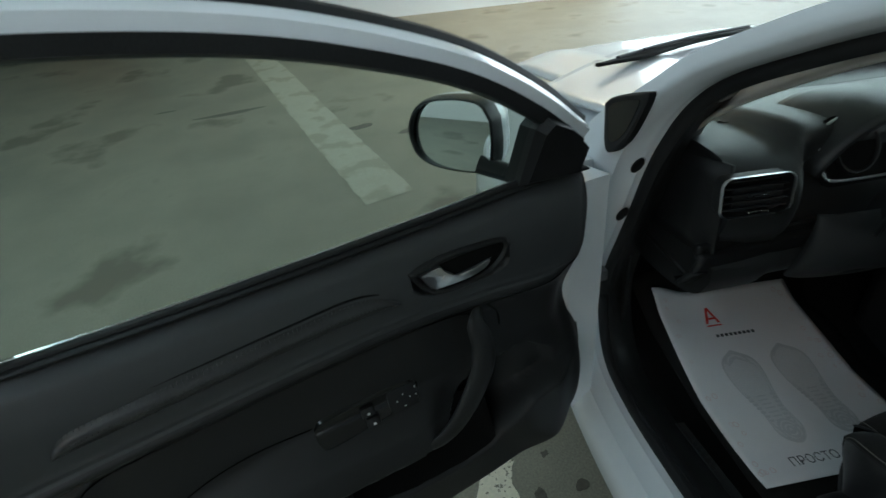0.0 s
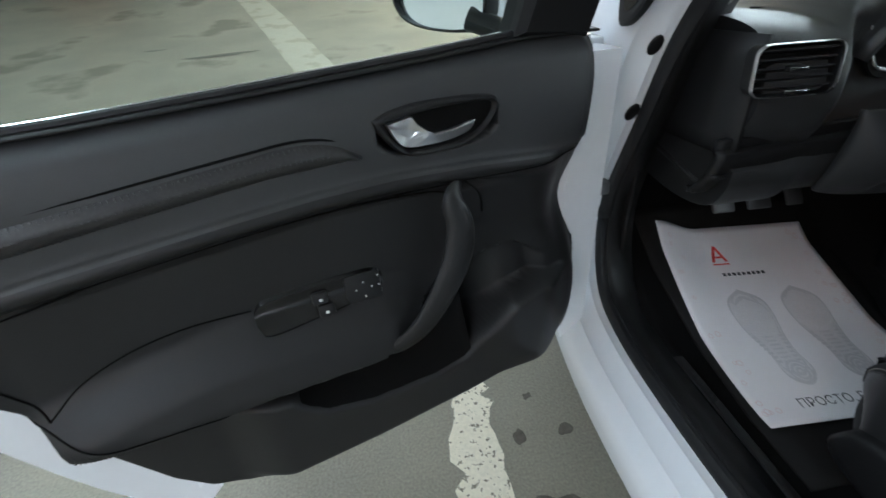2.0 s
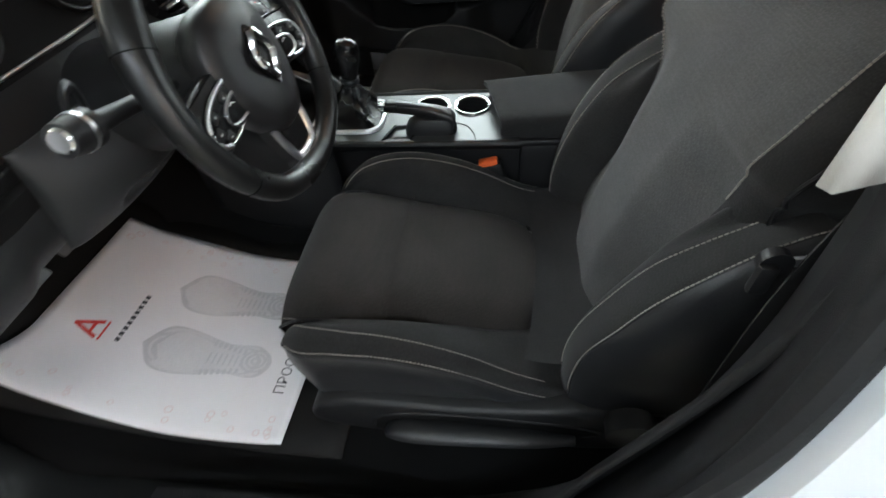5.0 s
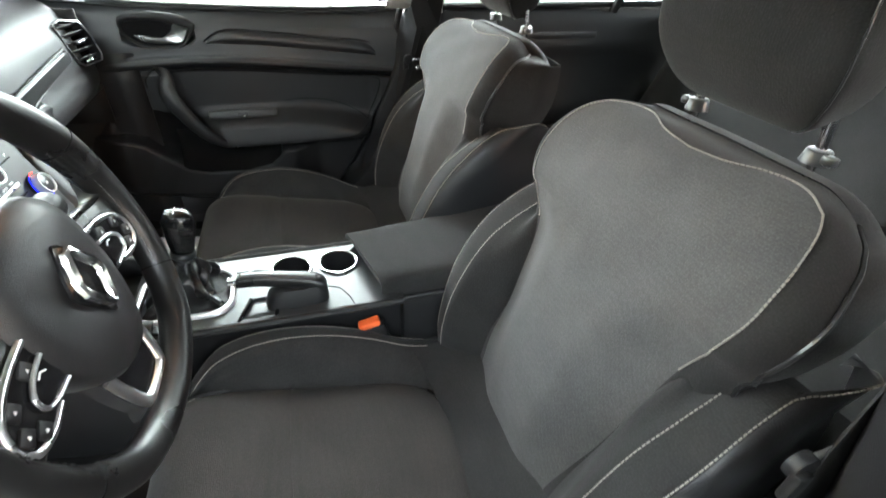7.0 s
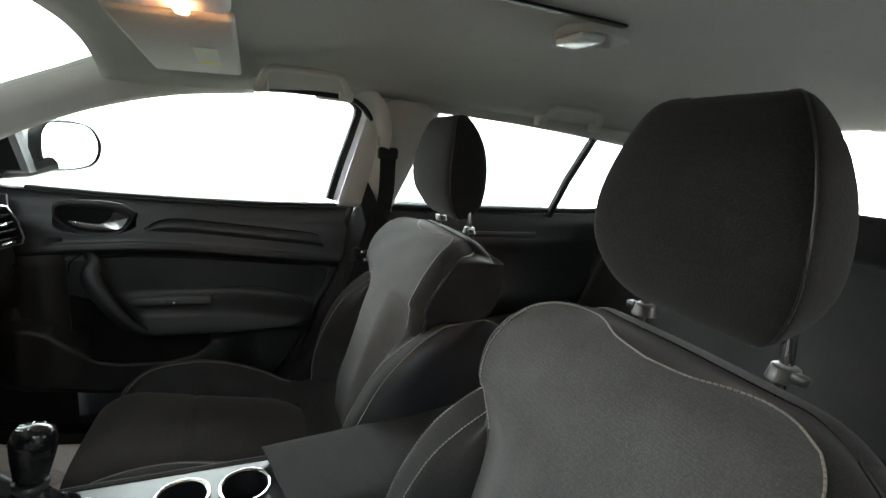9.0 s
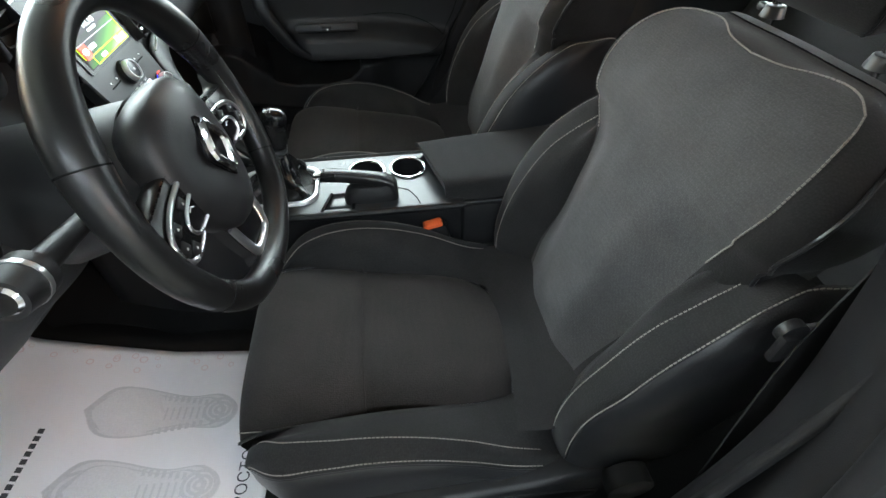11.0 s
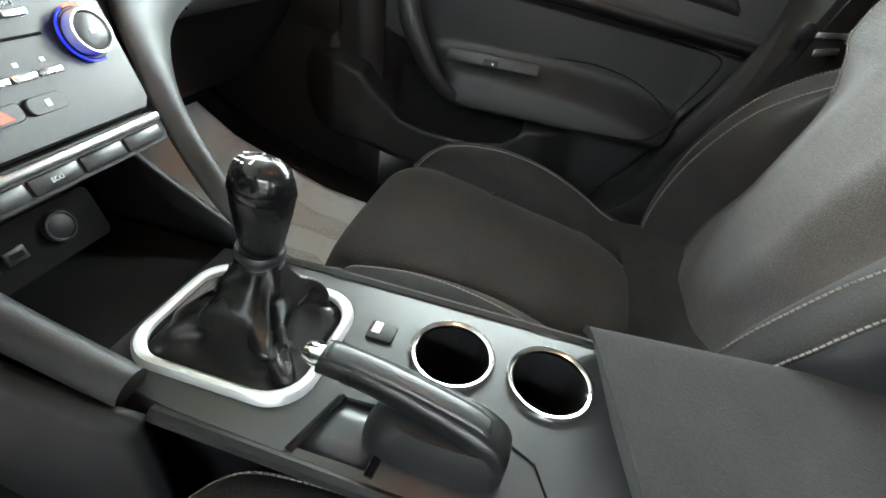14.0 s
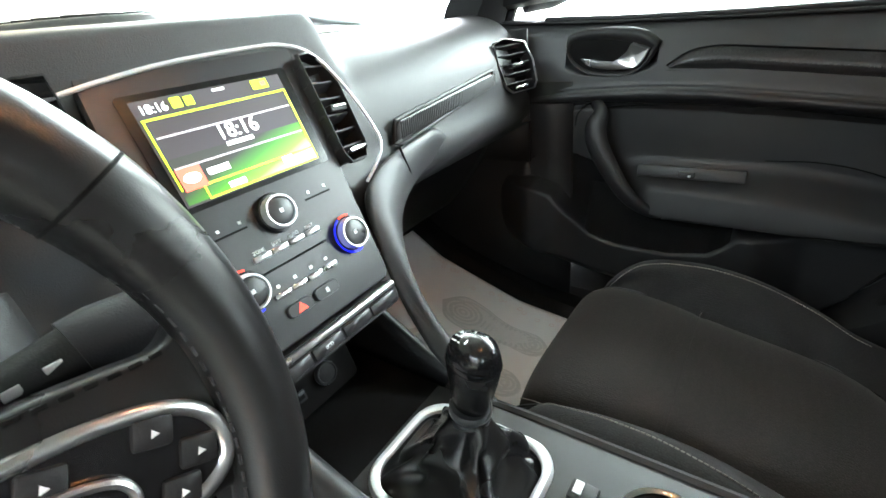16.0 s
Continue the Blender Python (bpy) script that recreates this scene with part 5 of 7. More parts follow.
def knob(x, y, r, lit):
    k = new("knob")
    k.parent = stack
    base = ST @ Matrix.Translation((x, y, 0.0))
    mk("collar", *moved(ring(r + 0.004, 0.006, 0.006, 36), base), PLASTIC, k)
    if lit:
        arc = [((r + 0.0045) * math.cos(w), (r + 0.0045) * math.sin(w), 0.006) for w in np.linspace(radians(115), radians(285), 24)]
        mk("light_arc", *moved(tube(arc, 0.0010, 6), base), BLUEGLOW, k, "blue lit arc")
        arc = [((r + 0.0045) * math.cos(w), (r + 0.0045) * math.sin(w), 0.006) for w in np.linspace(radians(72), radians(108), 8)]
        mk("light_arc", *moved(tube(arc, 0.0010, 6), base), REDGLOW, k, "red lit arc")
    mk("rim", *moved(ring(r + 0.001, 0.004, 0.016, 36), base), SILVER, k, "silver knob rim")
    mk("cap", *moved(disc(r - 0.002, 0.0145, 32), base), SATIN, k)
    mk("mark", *moved(rbox(0.004, 0.004, 0.0006, 0, Matrix.Translation((0, 0, 0.0149))), base), PALEINK, k, smooth=False)


knob(-0.006, -0.036, 0.016, False)
knob(0.062, -0.090, 0.0165, True)
knob(-0.070, -0.091, 0.0165, True)
for k in range(4):
    x = -0.040 + 0.0205 * k
    mk("button", *moved(rbox(0.0185, 0.0055, 0.006, 0.0012, Matrix.Translation((x, -0.0685, 0.001))), ST), SATINCHROME, stack)
    mk("button", *moved(rbox(0.0185, 0.0055, 0.006, 0.0012, Matrix.Translation((x, -0.1095, 0.001))), ST), SATINCHROME, stack)
    lettering(("ZONE", "SOFT", "AUTO", "FAST")[k], 0.0048, ST @ Matrix.Translation((x, -0.0625, 0.0004)), PALEINK, stack, "button_label")
    mk("button_label", *moved(rbox(0.0035, 0.003, 0.0006, 0, Matrix.Translation((x, -0.1005, 0.0006))), ST), PALEINK, stack, smooth=False)
mk("button_groove", *moved(rbox(0.085, 0.0022, 0.001, 0, Matrix.Translation((-0.01, -0.084, 0.0004))), ST), DARKGAP, stack, smooth=False)
for x in (-0.055, 0.05):
    mk("button_groove", *moved(rbox(0.034, 0.002, 0.001, 0, Matrix.Translation((x, -0.037, 0.0004))), ST), DARKGAP, stack, smooth=False)
    for d in (-0.01, 0.012):
        mk("button_label", *moved(rbox(0.0028, 0.0028, 0.0006, 0, Matrix.Translation((x + d, -0.0305, 0.0006))), ST), PALEINK, stack, smooth=False)
mk("hazard_button", *moved(slab(rounded(0.031, 0.013, 0.005, cx=-0.03, cy=-0.129), 0.004, bev=0.001), ST), SATIN, stack)
mk("lock_button", *moved(slab(rounded(0.031, 0.013, 0.005, cx=0.004, cy=-0.129), 0.004, bev=0.001), ST), SATIN, stack)
tri = [(-0.036, -0.133), (-0.024, -0.133), (-0.030, -0.124)]
mk("hazard_triangle", *moved(slab(tri, 0.0006), ST @ Matrix.Translation((0, 0, 0.0042))), REDGLOW, stack, smooth=False)
mk("lock_symbol", *moved(rbox(0.004, 0.005, 0.0006, 0, Matrix.Translation((0.004, -0.129, 0.0045))), ST), PALEINK, stack, smooth=False)

# ledge with a row of buttons under the stack
LG = ST @ Matrix.Translation((-0.004, -0.174, -0.004))
mk("button_ledge", *moved(slab(rounded(0.185, 0.028, 0.008), 0.02, bev=0.003), LG @ Matrix.Translation((0, 0, -0.012))), PLASTIC, stack)
mk("ledge_trim", *moved(rbox(0.178, 0.007, 0.009, 0.002, Matrix.Translation((0, 0.0085, 0.008))), LG), SATINCHROME, stack, "silver ledge strip")
for k in range(4):
    mk("ledge_button", *moved(rbox(0.04, 0.013, 0.006, 0.002, Matrix.Translation((-0.064 + 0.0425 * k, -0.004, 0.008))), LG), SATIN, stack)
lettering("ECO", 0.005, LG @ Matrix.Translation((-0.0215, -0.004, 0.0113)), PALEINK, stack, "button_label")

# socket and port at the back of the open tray under the stack
SP = basis((-0.03, 0.612, 0.57), (1, 0, 0), (0, 0.3, 0.954), (0, -0.954, 0.3))
# socket panel coloured near-black to carry the tray's shade
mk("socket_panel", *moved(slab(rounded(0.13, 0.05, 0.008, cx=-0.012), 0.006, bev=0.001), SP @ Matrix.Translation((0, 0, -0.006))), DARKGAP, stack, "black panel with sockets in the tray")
mk("socket_ring", *moved(ring(0.014, 0.004, 0.006, 28), SP @ Matrix.Translation((0.012, 0.004, 0))), SATIN, stack)
mk("socket_cap", *moved(disc(0.012, 0.005, 24), SP @ Matrix.Translation((0.012, 0.004, 0))), SATINBLACK, stack, "round black socket cap")
for x in (-0.028, -0.052):
    mk("port", *moved(rbox(0.017, 0.012, 0.004, 0.001, Matrix.Translation((x, 0, 0.001))), SP), SATIN, stack)
    mk("port_mouth", *moved(rbox(0.011, 0.005, 0.001, 0, Matrix.Translation((x, 0, 0.0032))), SP), DARKGAP, stack, smooth=False)

# centre vents beside the screen and the bright line over the pod
cvm = ST @ Matrix.Translation((0.117, 0.044, 0.006)) @ pose(0, 0, 0, 0, 14, 0)
vent("centre_vent", cvm, 0.055, 0.125, 6, shape=[(-0.018, 0.058), (0.0, 0.06), (0.022, 0.05), (0.03, 0.02), (0.03, -0.045), (0.018, -0.062), (-0.012, -0.062), (-0.018, -0.05)], bright=False)
cvl = ST @ Matrix.Translation((-0.14, 0.06, 0.004)) @ pose(0, 0, 0, 0, -14, 0)
vent("centre_vent", cvl, 0.055, 0.125, 6, shape=[(0.018, 0.058), (0.0, 0.06), (-0.022, 0.05), (-0.03, 0.02), (-0.03, -0.045), (-0.018, -0.062), (0.012, -0.062), (0.018, -0.05)], bright=False)
bl = [(-0.20, 0.683, 0.878), (-0.15, 0.682, 0.896), (-0.05, 0.684, 0.911), (0.05, 0.684, 0.915), (0.09, 0.684, 0.913), (0.122, 0.678, 0.899), (0.143, 0.658, 0.86), (0.156, 0.636, 0.812), (0.154, 0.628, 0.79), (0.138, 0.626, 0.772), (0.12, 0.628, 0.756)]
mk("bright_line", *tube(spl(bl, 60), 0.0021, 8), SILVER, dash, "thin bright line round the centre pod")

# flanks of the stack that run down to the console
INR = spl([(0.32, 0.676, 0.765), (0.20, 0.660, 0.758), (0.125, 0.640, 0.738), (0.102, 0.612, 0.685), (0.094, 0.582, 0.622), (0.088, 0.535, 0.555), (0.087, 0.485, 0.512)], 40)
OUTR = spl([(0.38, 0.694, 0.722), (0.26, 0.668, 0.708), (0.175, 0.634, 0.69), (0.132, 0.606, 0.66), (0.113, 0.58, 0.622), (0.105, 0.545, 0.575), (0.101, 0.49, 0.516)], 40)


def flank(a, b):
    k = int(round(a * 39))
    p = INR[k] * (1 - b) + OUTR[k] * b
    lift = 0.010 * math.sin(math.pi * b) ** 0.7
    return (p[0] + 0.3 * lift, p[1] - 0.75 * lift + 0.02 * sm(b, 0.85, 1.0), p[2] + 0.6 * lift)


mk("stack_flank", *sheet(flank, 40, 14), SOFT, dash, "grey curved flank beside the centre stack", thick=0.014)
mk("flank_seam", *tube([(0.215, 0.652, 0.770), (0.222, 0.646, 0.735), (0.235, 0.656, 0.706)], 0.0018, 6), DARKGAP, dash)
legL = spl([(-0.2, 0.68, 0.70), (-0.145, 0.665, 0.66), (-0.115, 0.635, 0.60), (-0.105, 0.57, 0.55), (-0.102, 0.48, 0.515)], 30)
mk("stack_flank", *tube(legL, [0.016] * 30, 14, flat=1.3), SOFT, dash, "grey curved flank beside the centre stack")
mk("flank_panel", *sheet(lambda a, b: (-0.118 - 0.012 * math.sin(math.pi * a), 0.46 + 0.34 * a, (0.508 + 0.13 * a ** 1.3) * (1 - b) + 0.26 * b), 14, 10), PLASTIC, dash, thick=0.01)
mk("flank_panel", *sheet(lambda a, b: (0.098 + 0.02 * a, 0.46 + 0.34 * a, (0.50 + 0.17 * a ** 1.3) * (1 - b) + 0.26 * b), 14, 10), PLASTIC, dash, thick=0.01)
# storage niche under the ledge; its shade is put into the near-black colour
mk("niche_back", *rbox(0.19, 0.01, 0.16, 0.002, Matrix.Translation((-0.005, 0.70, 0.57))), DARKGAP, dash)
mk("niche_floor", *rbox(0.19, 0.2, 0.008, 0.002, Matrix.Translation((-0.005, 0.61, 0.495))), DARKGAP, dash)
for x in (-0.045, -0.015):
    mk("usb_socket", *rbox(0.018, 0.006, 0.010, 0.001, Matrix.Translation((x, 0.692, 0.60))), SATIN, dash)
mk("power_socket", *disc(0.014, 0.008, 20, basis((0.03, 0.694, 0.60), (1, 0, 0), (0, 0, 1), (0, -1, 0))), PLASTIC, dash)

# pedals
for x, w in ((-0.47, 0.06), (-0.37, 0.065), (-0.27, 0.045)):
    ped = thing("pedal", "worn metal and rubber foot pedal under the dashboard", "pedal", "foot pedals")
    mk("pad", *rbox(w, 0.012, 0.06, 0.005, Matrix.Translation((x, 0.955, 0.475)) @ pose(0, 0, 0, -35)), STEEL, ped)
    mk("arm", *tube([(x, 0.965, 0.48), (x, 1.0, 0.55), (x, 1.02, 0.64)], 0.008, 8), STEEL, ped)

# ---- steering wheel ----
a14, a17 = radians(14), radians(17.1)
COLUMN = basis((-0.38, 0.408, 0.822), (1, 0, 0), (0, math.sin(a14), math.cos(a14)), (0, -math.cos(a14), math.sin(a14)))
WH = basis((-0.351, 0.424, 0.801), (1, 0, 0), (0, math.sin(a17), math.cos(a17)), (0, -math.cos(a17), math.sin(a17)))
wheel = thing("steering_wheel", "black leather steering wheel with silver trim and buttons", "steering wheel", m=CAR @ WH)
RIM = 0.172


def rim_pt(a, r=RIM, z=0.0):
    x, y = r * math.cos(a), r * math.sin(a)
    flat = 0.79 * r
    if y < -flat:
        y = -flat + (y + flat) * 0.72
    return (x, y, z)


turns = [2 * math.pi * k / 96 for k in range(96)]
grip = [0.0178 + 0.0035 * (bumpy((k + 48) % 96 - 48, 9, 5) + bumpy(k, 39, 5)) for k in range(96)]
mk("rim", *tube([rim_pt(a) for a in turns], grip, 18, closed=True, flat=1.0), LEATHER, wheel, "black leather rim")
for a in (28, 152, 212, 328):
    k = round(a / 360 * 96)
    c, t = Vector(rim_pt(radians(a))), (Vector(rim_pt(radians(a + 1))) - Vector(rim_pt(radians(a - 1)))).normalized()
    mk("rim_seam", *moved(ring(grip[k % 96] + 0.0006, 0.002, 0.0016, 28), basis(c, tuple(c.normalized()), tuple(t.cross(c.normalized())), tuple(t))), DARKGAP, wheel)
for a0, a1 in ((-28, 22), (158, 208)):
    mk("rim_stitching", *dashes([rim_pt(radians(a), RIM - 0.0165, 0.0075) for a in np.linspace(a0, a1, 60)], 0.0045, 0.003, 0.0009), VINYL, wheel)
hub = []
for sx, sy, z in ((0.074, 0.072, -0.034), (0.083, 0.08, -0.018), (0.084, 0.081, 0.002), (0.078, 0.076, 0.012), (0.06, 0.058, 0.019), (0.035, 0.034, 0.0225), (0.012, 0.012, 0.0235)):
    loop = []
    for q in range(48):
        w = 2 * math.pi * q / 48
        c, d = math.cos(w), math.sin(w)
        narrow = 1 - 0.22 * max(0.0, -d) ** 1.5
        loop.append((sx * narrow * math.copysign(abs(c) ** 0.75, c), sy * math.copysign(abs(d) ** 0.8, d) - 0.016 * (d < 0) * abs(d) * sy / 0.08, z - 0.006 * abs(c) ** 2))
    hub.append(loop)
mk("airbag_cover", *loft(hub), SATINBLACK, wheel, "dark grey airbag cover", angle=60)
mk("hub_back", *disc(0.062, 0.04, 32, Matrix.Translation((0, 0, -0.07)), r2=0.078), PLASTIC, wheel)
# diamond emblem in a dark dish
dia = [(0, 0.034), (0.0225, 0), (0, -0.034), (-0.0225, 0)]
ringv = []
for k in range(4):
    p, q = np.array(dia[k]), np.array(dia[(k + 1) % 4])
    ringv += [tuple(p + (q - p) * 0.14), tuple(p + (q - p) * 0.86)]
dish = spl([(x * 1.42, y * 1.28) for x, y in ringv] + [(ringv[0][0] * 1.42, ringv[0][1] * 1.28)], 41)[:-1]
mk("emblem_dish", *loft([[(p[0] * k, p[1] * k, z) for p in dish] for k, z in ((1.0, 0.0215), (1.0, 0.0243), (0.93, 0.0238))]), GLOSSY, wheel, "gloss black emblem dish")
mk("emblem", *tube([(x, y, 0.0268) for x, y in ringv], 0.0054, 8, closed=True), CHROME, wheel, "chrome diamond-shaped emblem")
for s in (-1, 1):
    sp = new("spoke")
    sp.parent = wheel
    arm = spl([(s * 0.07, 0.024), (s * 0.10, 0.0225), (s * 0.128, 0.018), (s * 0.146, 0.015), (s * 0.158, 0.022), (s * 0.166, 0.036), (s * 0.171, 0.0), (s * 0.166, -0.046), (s * 0.158, -0.07), (s * 0.148, -0.058), (s * 0.12, -0.052), (s * 0.075, -0.045)], 44)
    ac = sum(arm) / 44
    mk("spoke_arm", *loft([[(*(ac + (p - ac) * k), z) for p in arm] for k, z in ((0.93, -0.022), (1.0, -0.014), (1.0, -0.006), (0.96, -0.001), (0.88, 0.001))]), LEATHER, sp, "leather-covered spoke", angle=60)
    pad = [(s * 0.074, 0.010), (s * 0.108, 0.005), (s * 0.132, -0.003), (s * 0.146, -0.014), (s * 0.150, -0.029), (s * 0.143, -0.042), (s * 0.122, -0.046), (s * 0.098, -0.042), (s * 0.074, -0.034)]
    padp = [tuple(p) for p in spl(pad + [pad[0]], 48)[:-1]]
    mk("button_pad", *slab(padp, 0.006, Matrix.Translation((0, 0, -0.001)), bev=0.002), GLOSSY, sp, "gloss black button pad", angle=30)
    trim = spl(pad[:8], 44)
    mk("pad_trim", *tube([(p[0], p[1], 0.0045) for p in trim], 0.0034, 10, flat=0.7), SATINCHROME, sp, "silver pad surround")
    for x, y in ((0.129, -0.0105), (0.139, -0.028), (0.127, -0.038), (0.096, -0.004)):
        mk("button", *rbox(0.0145, 0.0125, 0.004, 0.0018, Matrix.Translation((s * x, y, 0.0052)) @ pose(0, 0, 0, 0, 0, -s * 25)), PLASTIC, sp)
        mk("symbol", *slab([(s * x - 0.0016, y - 0.0012), (s * x + 0.0016, y - 0.0012), (s * x, y + 0.0018)], 0.0005, Matrix.Translation((0, 0, 0.0072))), PALEINK, sp, smooth=False)
    lip = [(s * x, y) for x, y in ((0.078, -0.006), (0.098, -0.010), (0.112, -0.018), (0.114, -0.028), (0.105, -0.035), (0.078, -0.036))]
    mk("phone_pad", *slab([tuple(p) for p in spl(lip, 30)], 0.004, Matrix.Translation((0, 0, 0.003)), bev=0.001), GLOSSY, sp, angle=30)
    mk("pad_trim", *tube([(p[0], p[1], 0.0075) for p in spl(lip, 36)], 0.0021, 8), SATINCHROME, sp, "silver pad surround")
    mk("phone_symbol", *tube([(s * 0.086, -0.016, 0.0074), (s * 0.091, -0.013, 0.0074), (s * 0.097, -0.015, 0.0074)], 0.0009, 6), PALEINK, sp)
    mk("stitching", *dashes([(s * (0.075 + 0.076 * k / 20), 0.0215 - 0.0075 * sm(k / 20, 0, 1), 0.0012) for k in range(21)], 0.0045, 0.003, 0.0011), DARKGAP, sp)
low = new("lower_spoke")
low.parent = wheel
lo_out = spl([(-0.05, -0.072), (-0.046, -0.105), (-0.038, -0.135), (-0.036, -0.152), (0.036, -0.152), (0.038, -0.135), (0.046, -0.105), (0.05, -0.072)], 40)
mk("spoke_body", *slab([tuple(p) for p in lo_out], 0.018, Matrix.Translation((0, 0, -0.024)), bev=0.003), PLASTIC, low, angle=30)
mk("spoke_gloss", *slab([(-0.034, -0.086), (0.034, -0.086), (0.026, -0.132), (-0.026, -0.132)], 0.003, Matrix.Translation((0, 0, -0.0075)), bev=0.001), GLOSSY, low, "gloss black centre of the lower spoke", angle=30)
us = [(-0.044, -0.082), (-0.040, -0.108), (-0.033, -0.132), (-0.024, -0.141), (0.0, -0.143), (0.024, -0.141), (0.033, -0.132), (0.040, -0.108), (0.044, -0.082)]
mk("spoke_trim", *tube([(p[0], p[1], -0.004) for p in spl(us, 50)], 0.0072, 10, flat=0.55), SATINCHROME, low, "satin silver U-shaped lower spoke trim")
column = thing("steering_column", "black plastic steering column shroud with control stalks", "steering column", m=CAR @ COLUMN)
mk("shroud", *loft([[(0.03 + 0.085 * math.cos(w) * k, 0.07 * math.sin(w) * k - 0.015, z) for w in [2 * math.pi * q / 28 for q in range(28)]] for k, z in ((0.75, -0.03), (1.0, -0.05), (1.05, -0.12), (1.2, -0.24))]), PLASTIC, column)
for s in (-1, 1):
    st = new("stalk")
    st.parent = column
    A, B = (Vector((-0.06, 0.01, -0.07)), Vector((-0.238, 0.045, -0.047))) if s < 0 else (Vector((0.04, -0.012, -0.082)), Vector((0.192, 0.002, -0.074)))
    q = lambda k: tuple(A.lerp(B, k))
    mk("arm", *tube([q(0), q(0.4), q(0.79)], [0.010, 0.013, 0.0165] if s > 0 else [0.008, 0.009, 0.011], 14), PLASTIC, st)
    mk("tip", *tube([q(0.79), q(0.87), q(0.985)], [0.019, 0.019, 0.016], 18), PLASTIC, st)
    if s < 0:
        mk("tip_ring", *tube([q(0.855), q(0.88)], 0.0195, 18), SATINCHROME, st)
    mk("end_cap", *tube([q(0.98), q(1.0)], [0.013, 0.010], 18), CHROME if s < 0 else PLASTIC, st, "chrome stalk end" if s < 0 else "")
    for k, e in enumerate((0.42, 0.52, 0.62, 0.72) if s > 0 else ()):
        p = A.lerp(B, e)
        for d in (-0.004, 0.005):
            mk("symbol", *rbox(0.007, 0.0045, 0.001, 0.0004, Matrix.Translation((p.x, p.y + d, p.z + 0.0145))), PALEINK, st, smooth=False)

# ---- centre console ----
console = thing("centre_console", "dark grey centre console with cup holders and silver trimmed gear surround", "console")
CZ = 0.508


def con_side(s):
    def f(a, b):
        y = -0.3 + 0.82 * a
        x = 0.085 + 0.018 * b if s > 0 else 0.105 - 0.034 * sm(b, 0.02, 0.14)
        return (s * x, y, CZ - 0.006 - 0.27 * b)

    return f


mk("side_panel", *sheet(con_side(1), 14, 8), PLASTIC, console, thick=0.01)
mk("side_panel", *sheet(con_side(-1), 14, 8), PLASTIC, console, thick=0.01)


def plate_with_holes(outline, holes, z0, z1):
    """A flat plate with holes, bridged by a triangle fill."""
    bm = bmesh.new()
    edges = []
    for loop in [outline] + holes:
        vs = [bm.verts.new((x, y, 0)) for x, y in loop]
        edges += [bm.edges.new((vs[i], vs[(i + 1) % len(vs)])) for i in range(len(vs))]
    bmesh.ops.triangle_fill(bm, use_beauty=True, edges=edges)
    bm.verts.index_update()
    v = [tuple(p.co) for p in bm.verts]
    f = [tuple(q.index for q in p.verts) for p in bm.faces]
    bm.free()
    top, bot = [(x, y, z1) for x, y, _ in v], [(x, y, z0) for x, y, _ in v]
    n = len(v)
    faces = f + [tuple(i + n for i in q) for q in f]
    k = 0
    for loop in [outline] + holes:
        m = len(loop)
        faces += [(k + i, k + (i + 1) % m, n + k + (i + 1) % m, n + k + i) for i in range(m)]
        k += m
    return top + bot, faces


def circle(cx, cy, r, n=40):
    return [(cx + r * math.cos(2 * math.pi * k / n), cy + r * math.sin(2 * math.pi * k / n)) for k in range(n)]


CUPA, CUPB, CUPR = (0.026, 0.256), (0.027, 0.165), 0.0375
TRAY = [(-0.10, 0.345), (-0.048, 0.328), (-0.046, 0.284), (-0.10, 0.290)]
GAITER = rounded(0.122, 0.15, 0.03, cx=-0.01, cy=0.44)
out = [(-0.108, 0.06), (0.088, 0.06), (0.088, 0.30), (0.085, 0.45), (0.08, 0.53), (-0.092, 0.53), (-0.103, 0.45), (-0.108, 0.30)]
mk("top_plate", *plate_with_holes(out, [circle(*CUPA, CUPR), circle(*CUPB, CUPR), GAITER, TRAY], CZ - 0.01, CZ), SATIN, console, "dark satin grey console top", angle=30)
for cx, cy in (CUPA, CUPB):
    cup = new("cup_holder")
    cup.parent = console
    mk("cup_ring", *ring(CUPR + 0.003, 0.006, 0.005, 48, Matrix.Translation((cx, cy, CZ))), CHROME, cup, "chrome cup holder ring")
    mk("cup_well", *sheet(lambda a, b: (cx + (CUPR - 0.002 - 0.004 * a) * math.cos(2 * math.pi * b), cy + (CUPR - 0.002 - 0.004 * a) * math.sin(2 * math.pi * b), CZ - 0.075 * a), 6, 33), PLASTIC, cup)
    mk("cup_floor", *disc(CUPR, 0.004, 32, Matrix.Translation((cx, cy, CZ - 0.077))), PLASTIC, cup)
GF = rounded(0.130, 0.158, 0.034, seg=8, cx=-0.01, cy=0.44)
gfl = [[(-0.01 + (x + 0.01) * (1 + e / 0.065), 0.44 + (y - 0.44) * (1 + e / 0.079), CZ + h) for x, y in GF] for e, h in ((-0.0055, 0.001), (-0.005, 0.0055), (-0.0022, 0.0075), (0.0022, 0.007), (0.0045, 0.004), (0.005, -0.001))]
mk("gaiter_frame", *loft(gfl, caps=False), SILVER, console, "satin silver gear surround")
mk("coin_tray", *sheet(lambda a, b: (TRAY[0][0] * (1 - b) + TRAY[1][0] * b, 0.286 + 0.058 * a, CZ - 0.006), 4, 4), SATIN, console, thick=0.004)
mk("tray_lip", *tube([(-0.104, 0.348, CZ - 0.001), (-0.075, 0.339, CZ - 0.001), (-0.048, 0.33, CZ - 0.001)], 0.004, 8), GLOSSY, console)
mk("tray_lip", *tube([(-0.104, 0.286, CZ - 0.001), (-0.075, 0.283, CZ - 0.001), (-0.046, 0.281, CZ - 0.001)], 0.004, 8), GLOSSY, console)
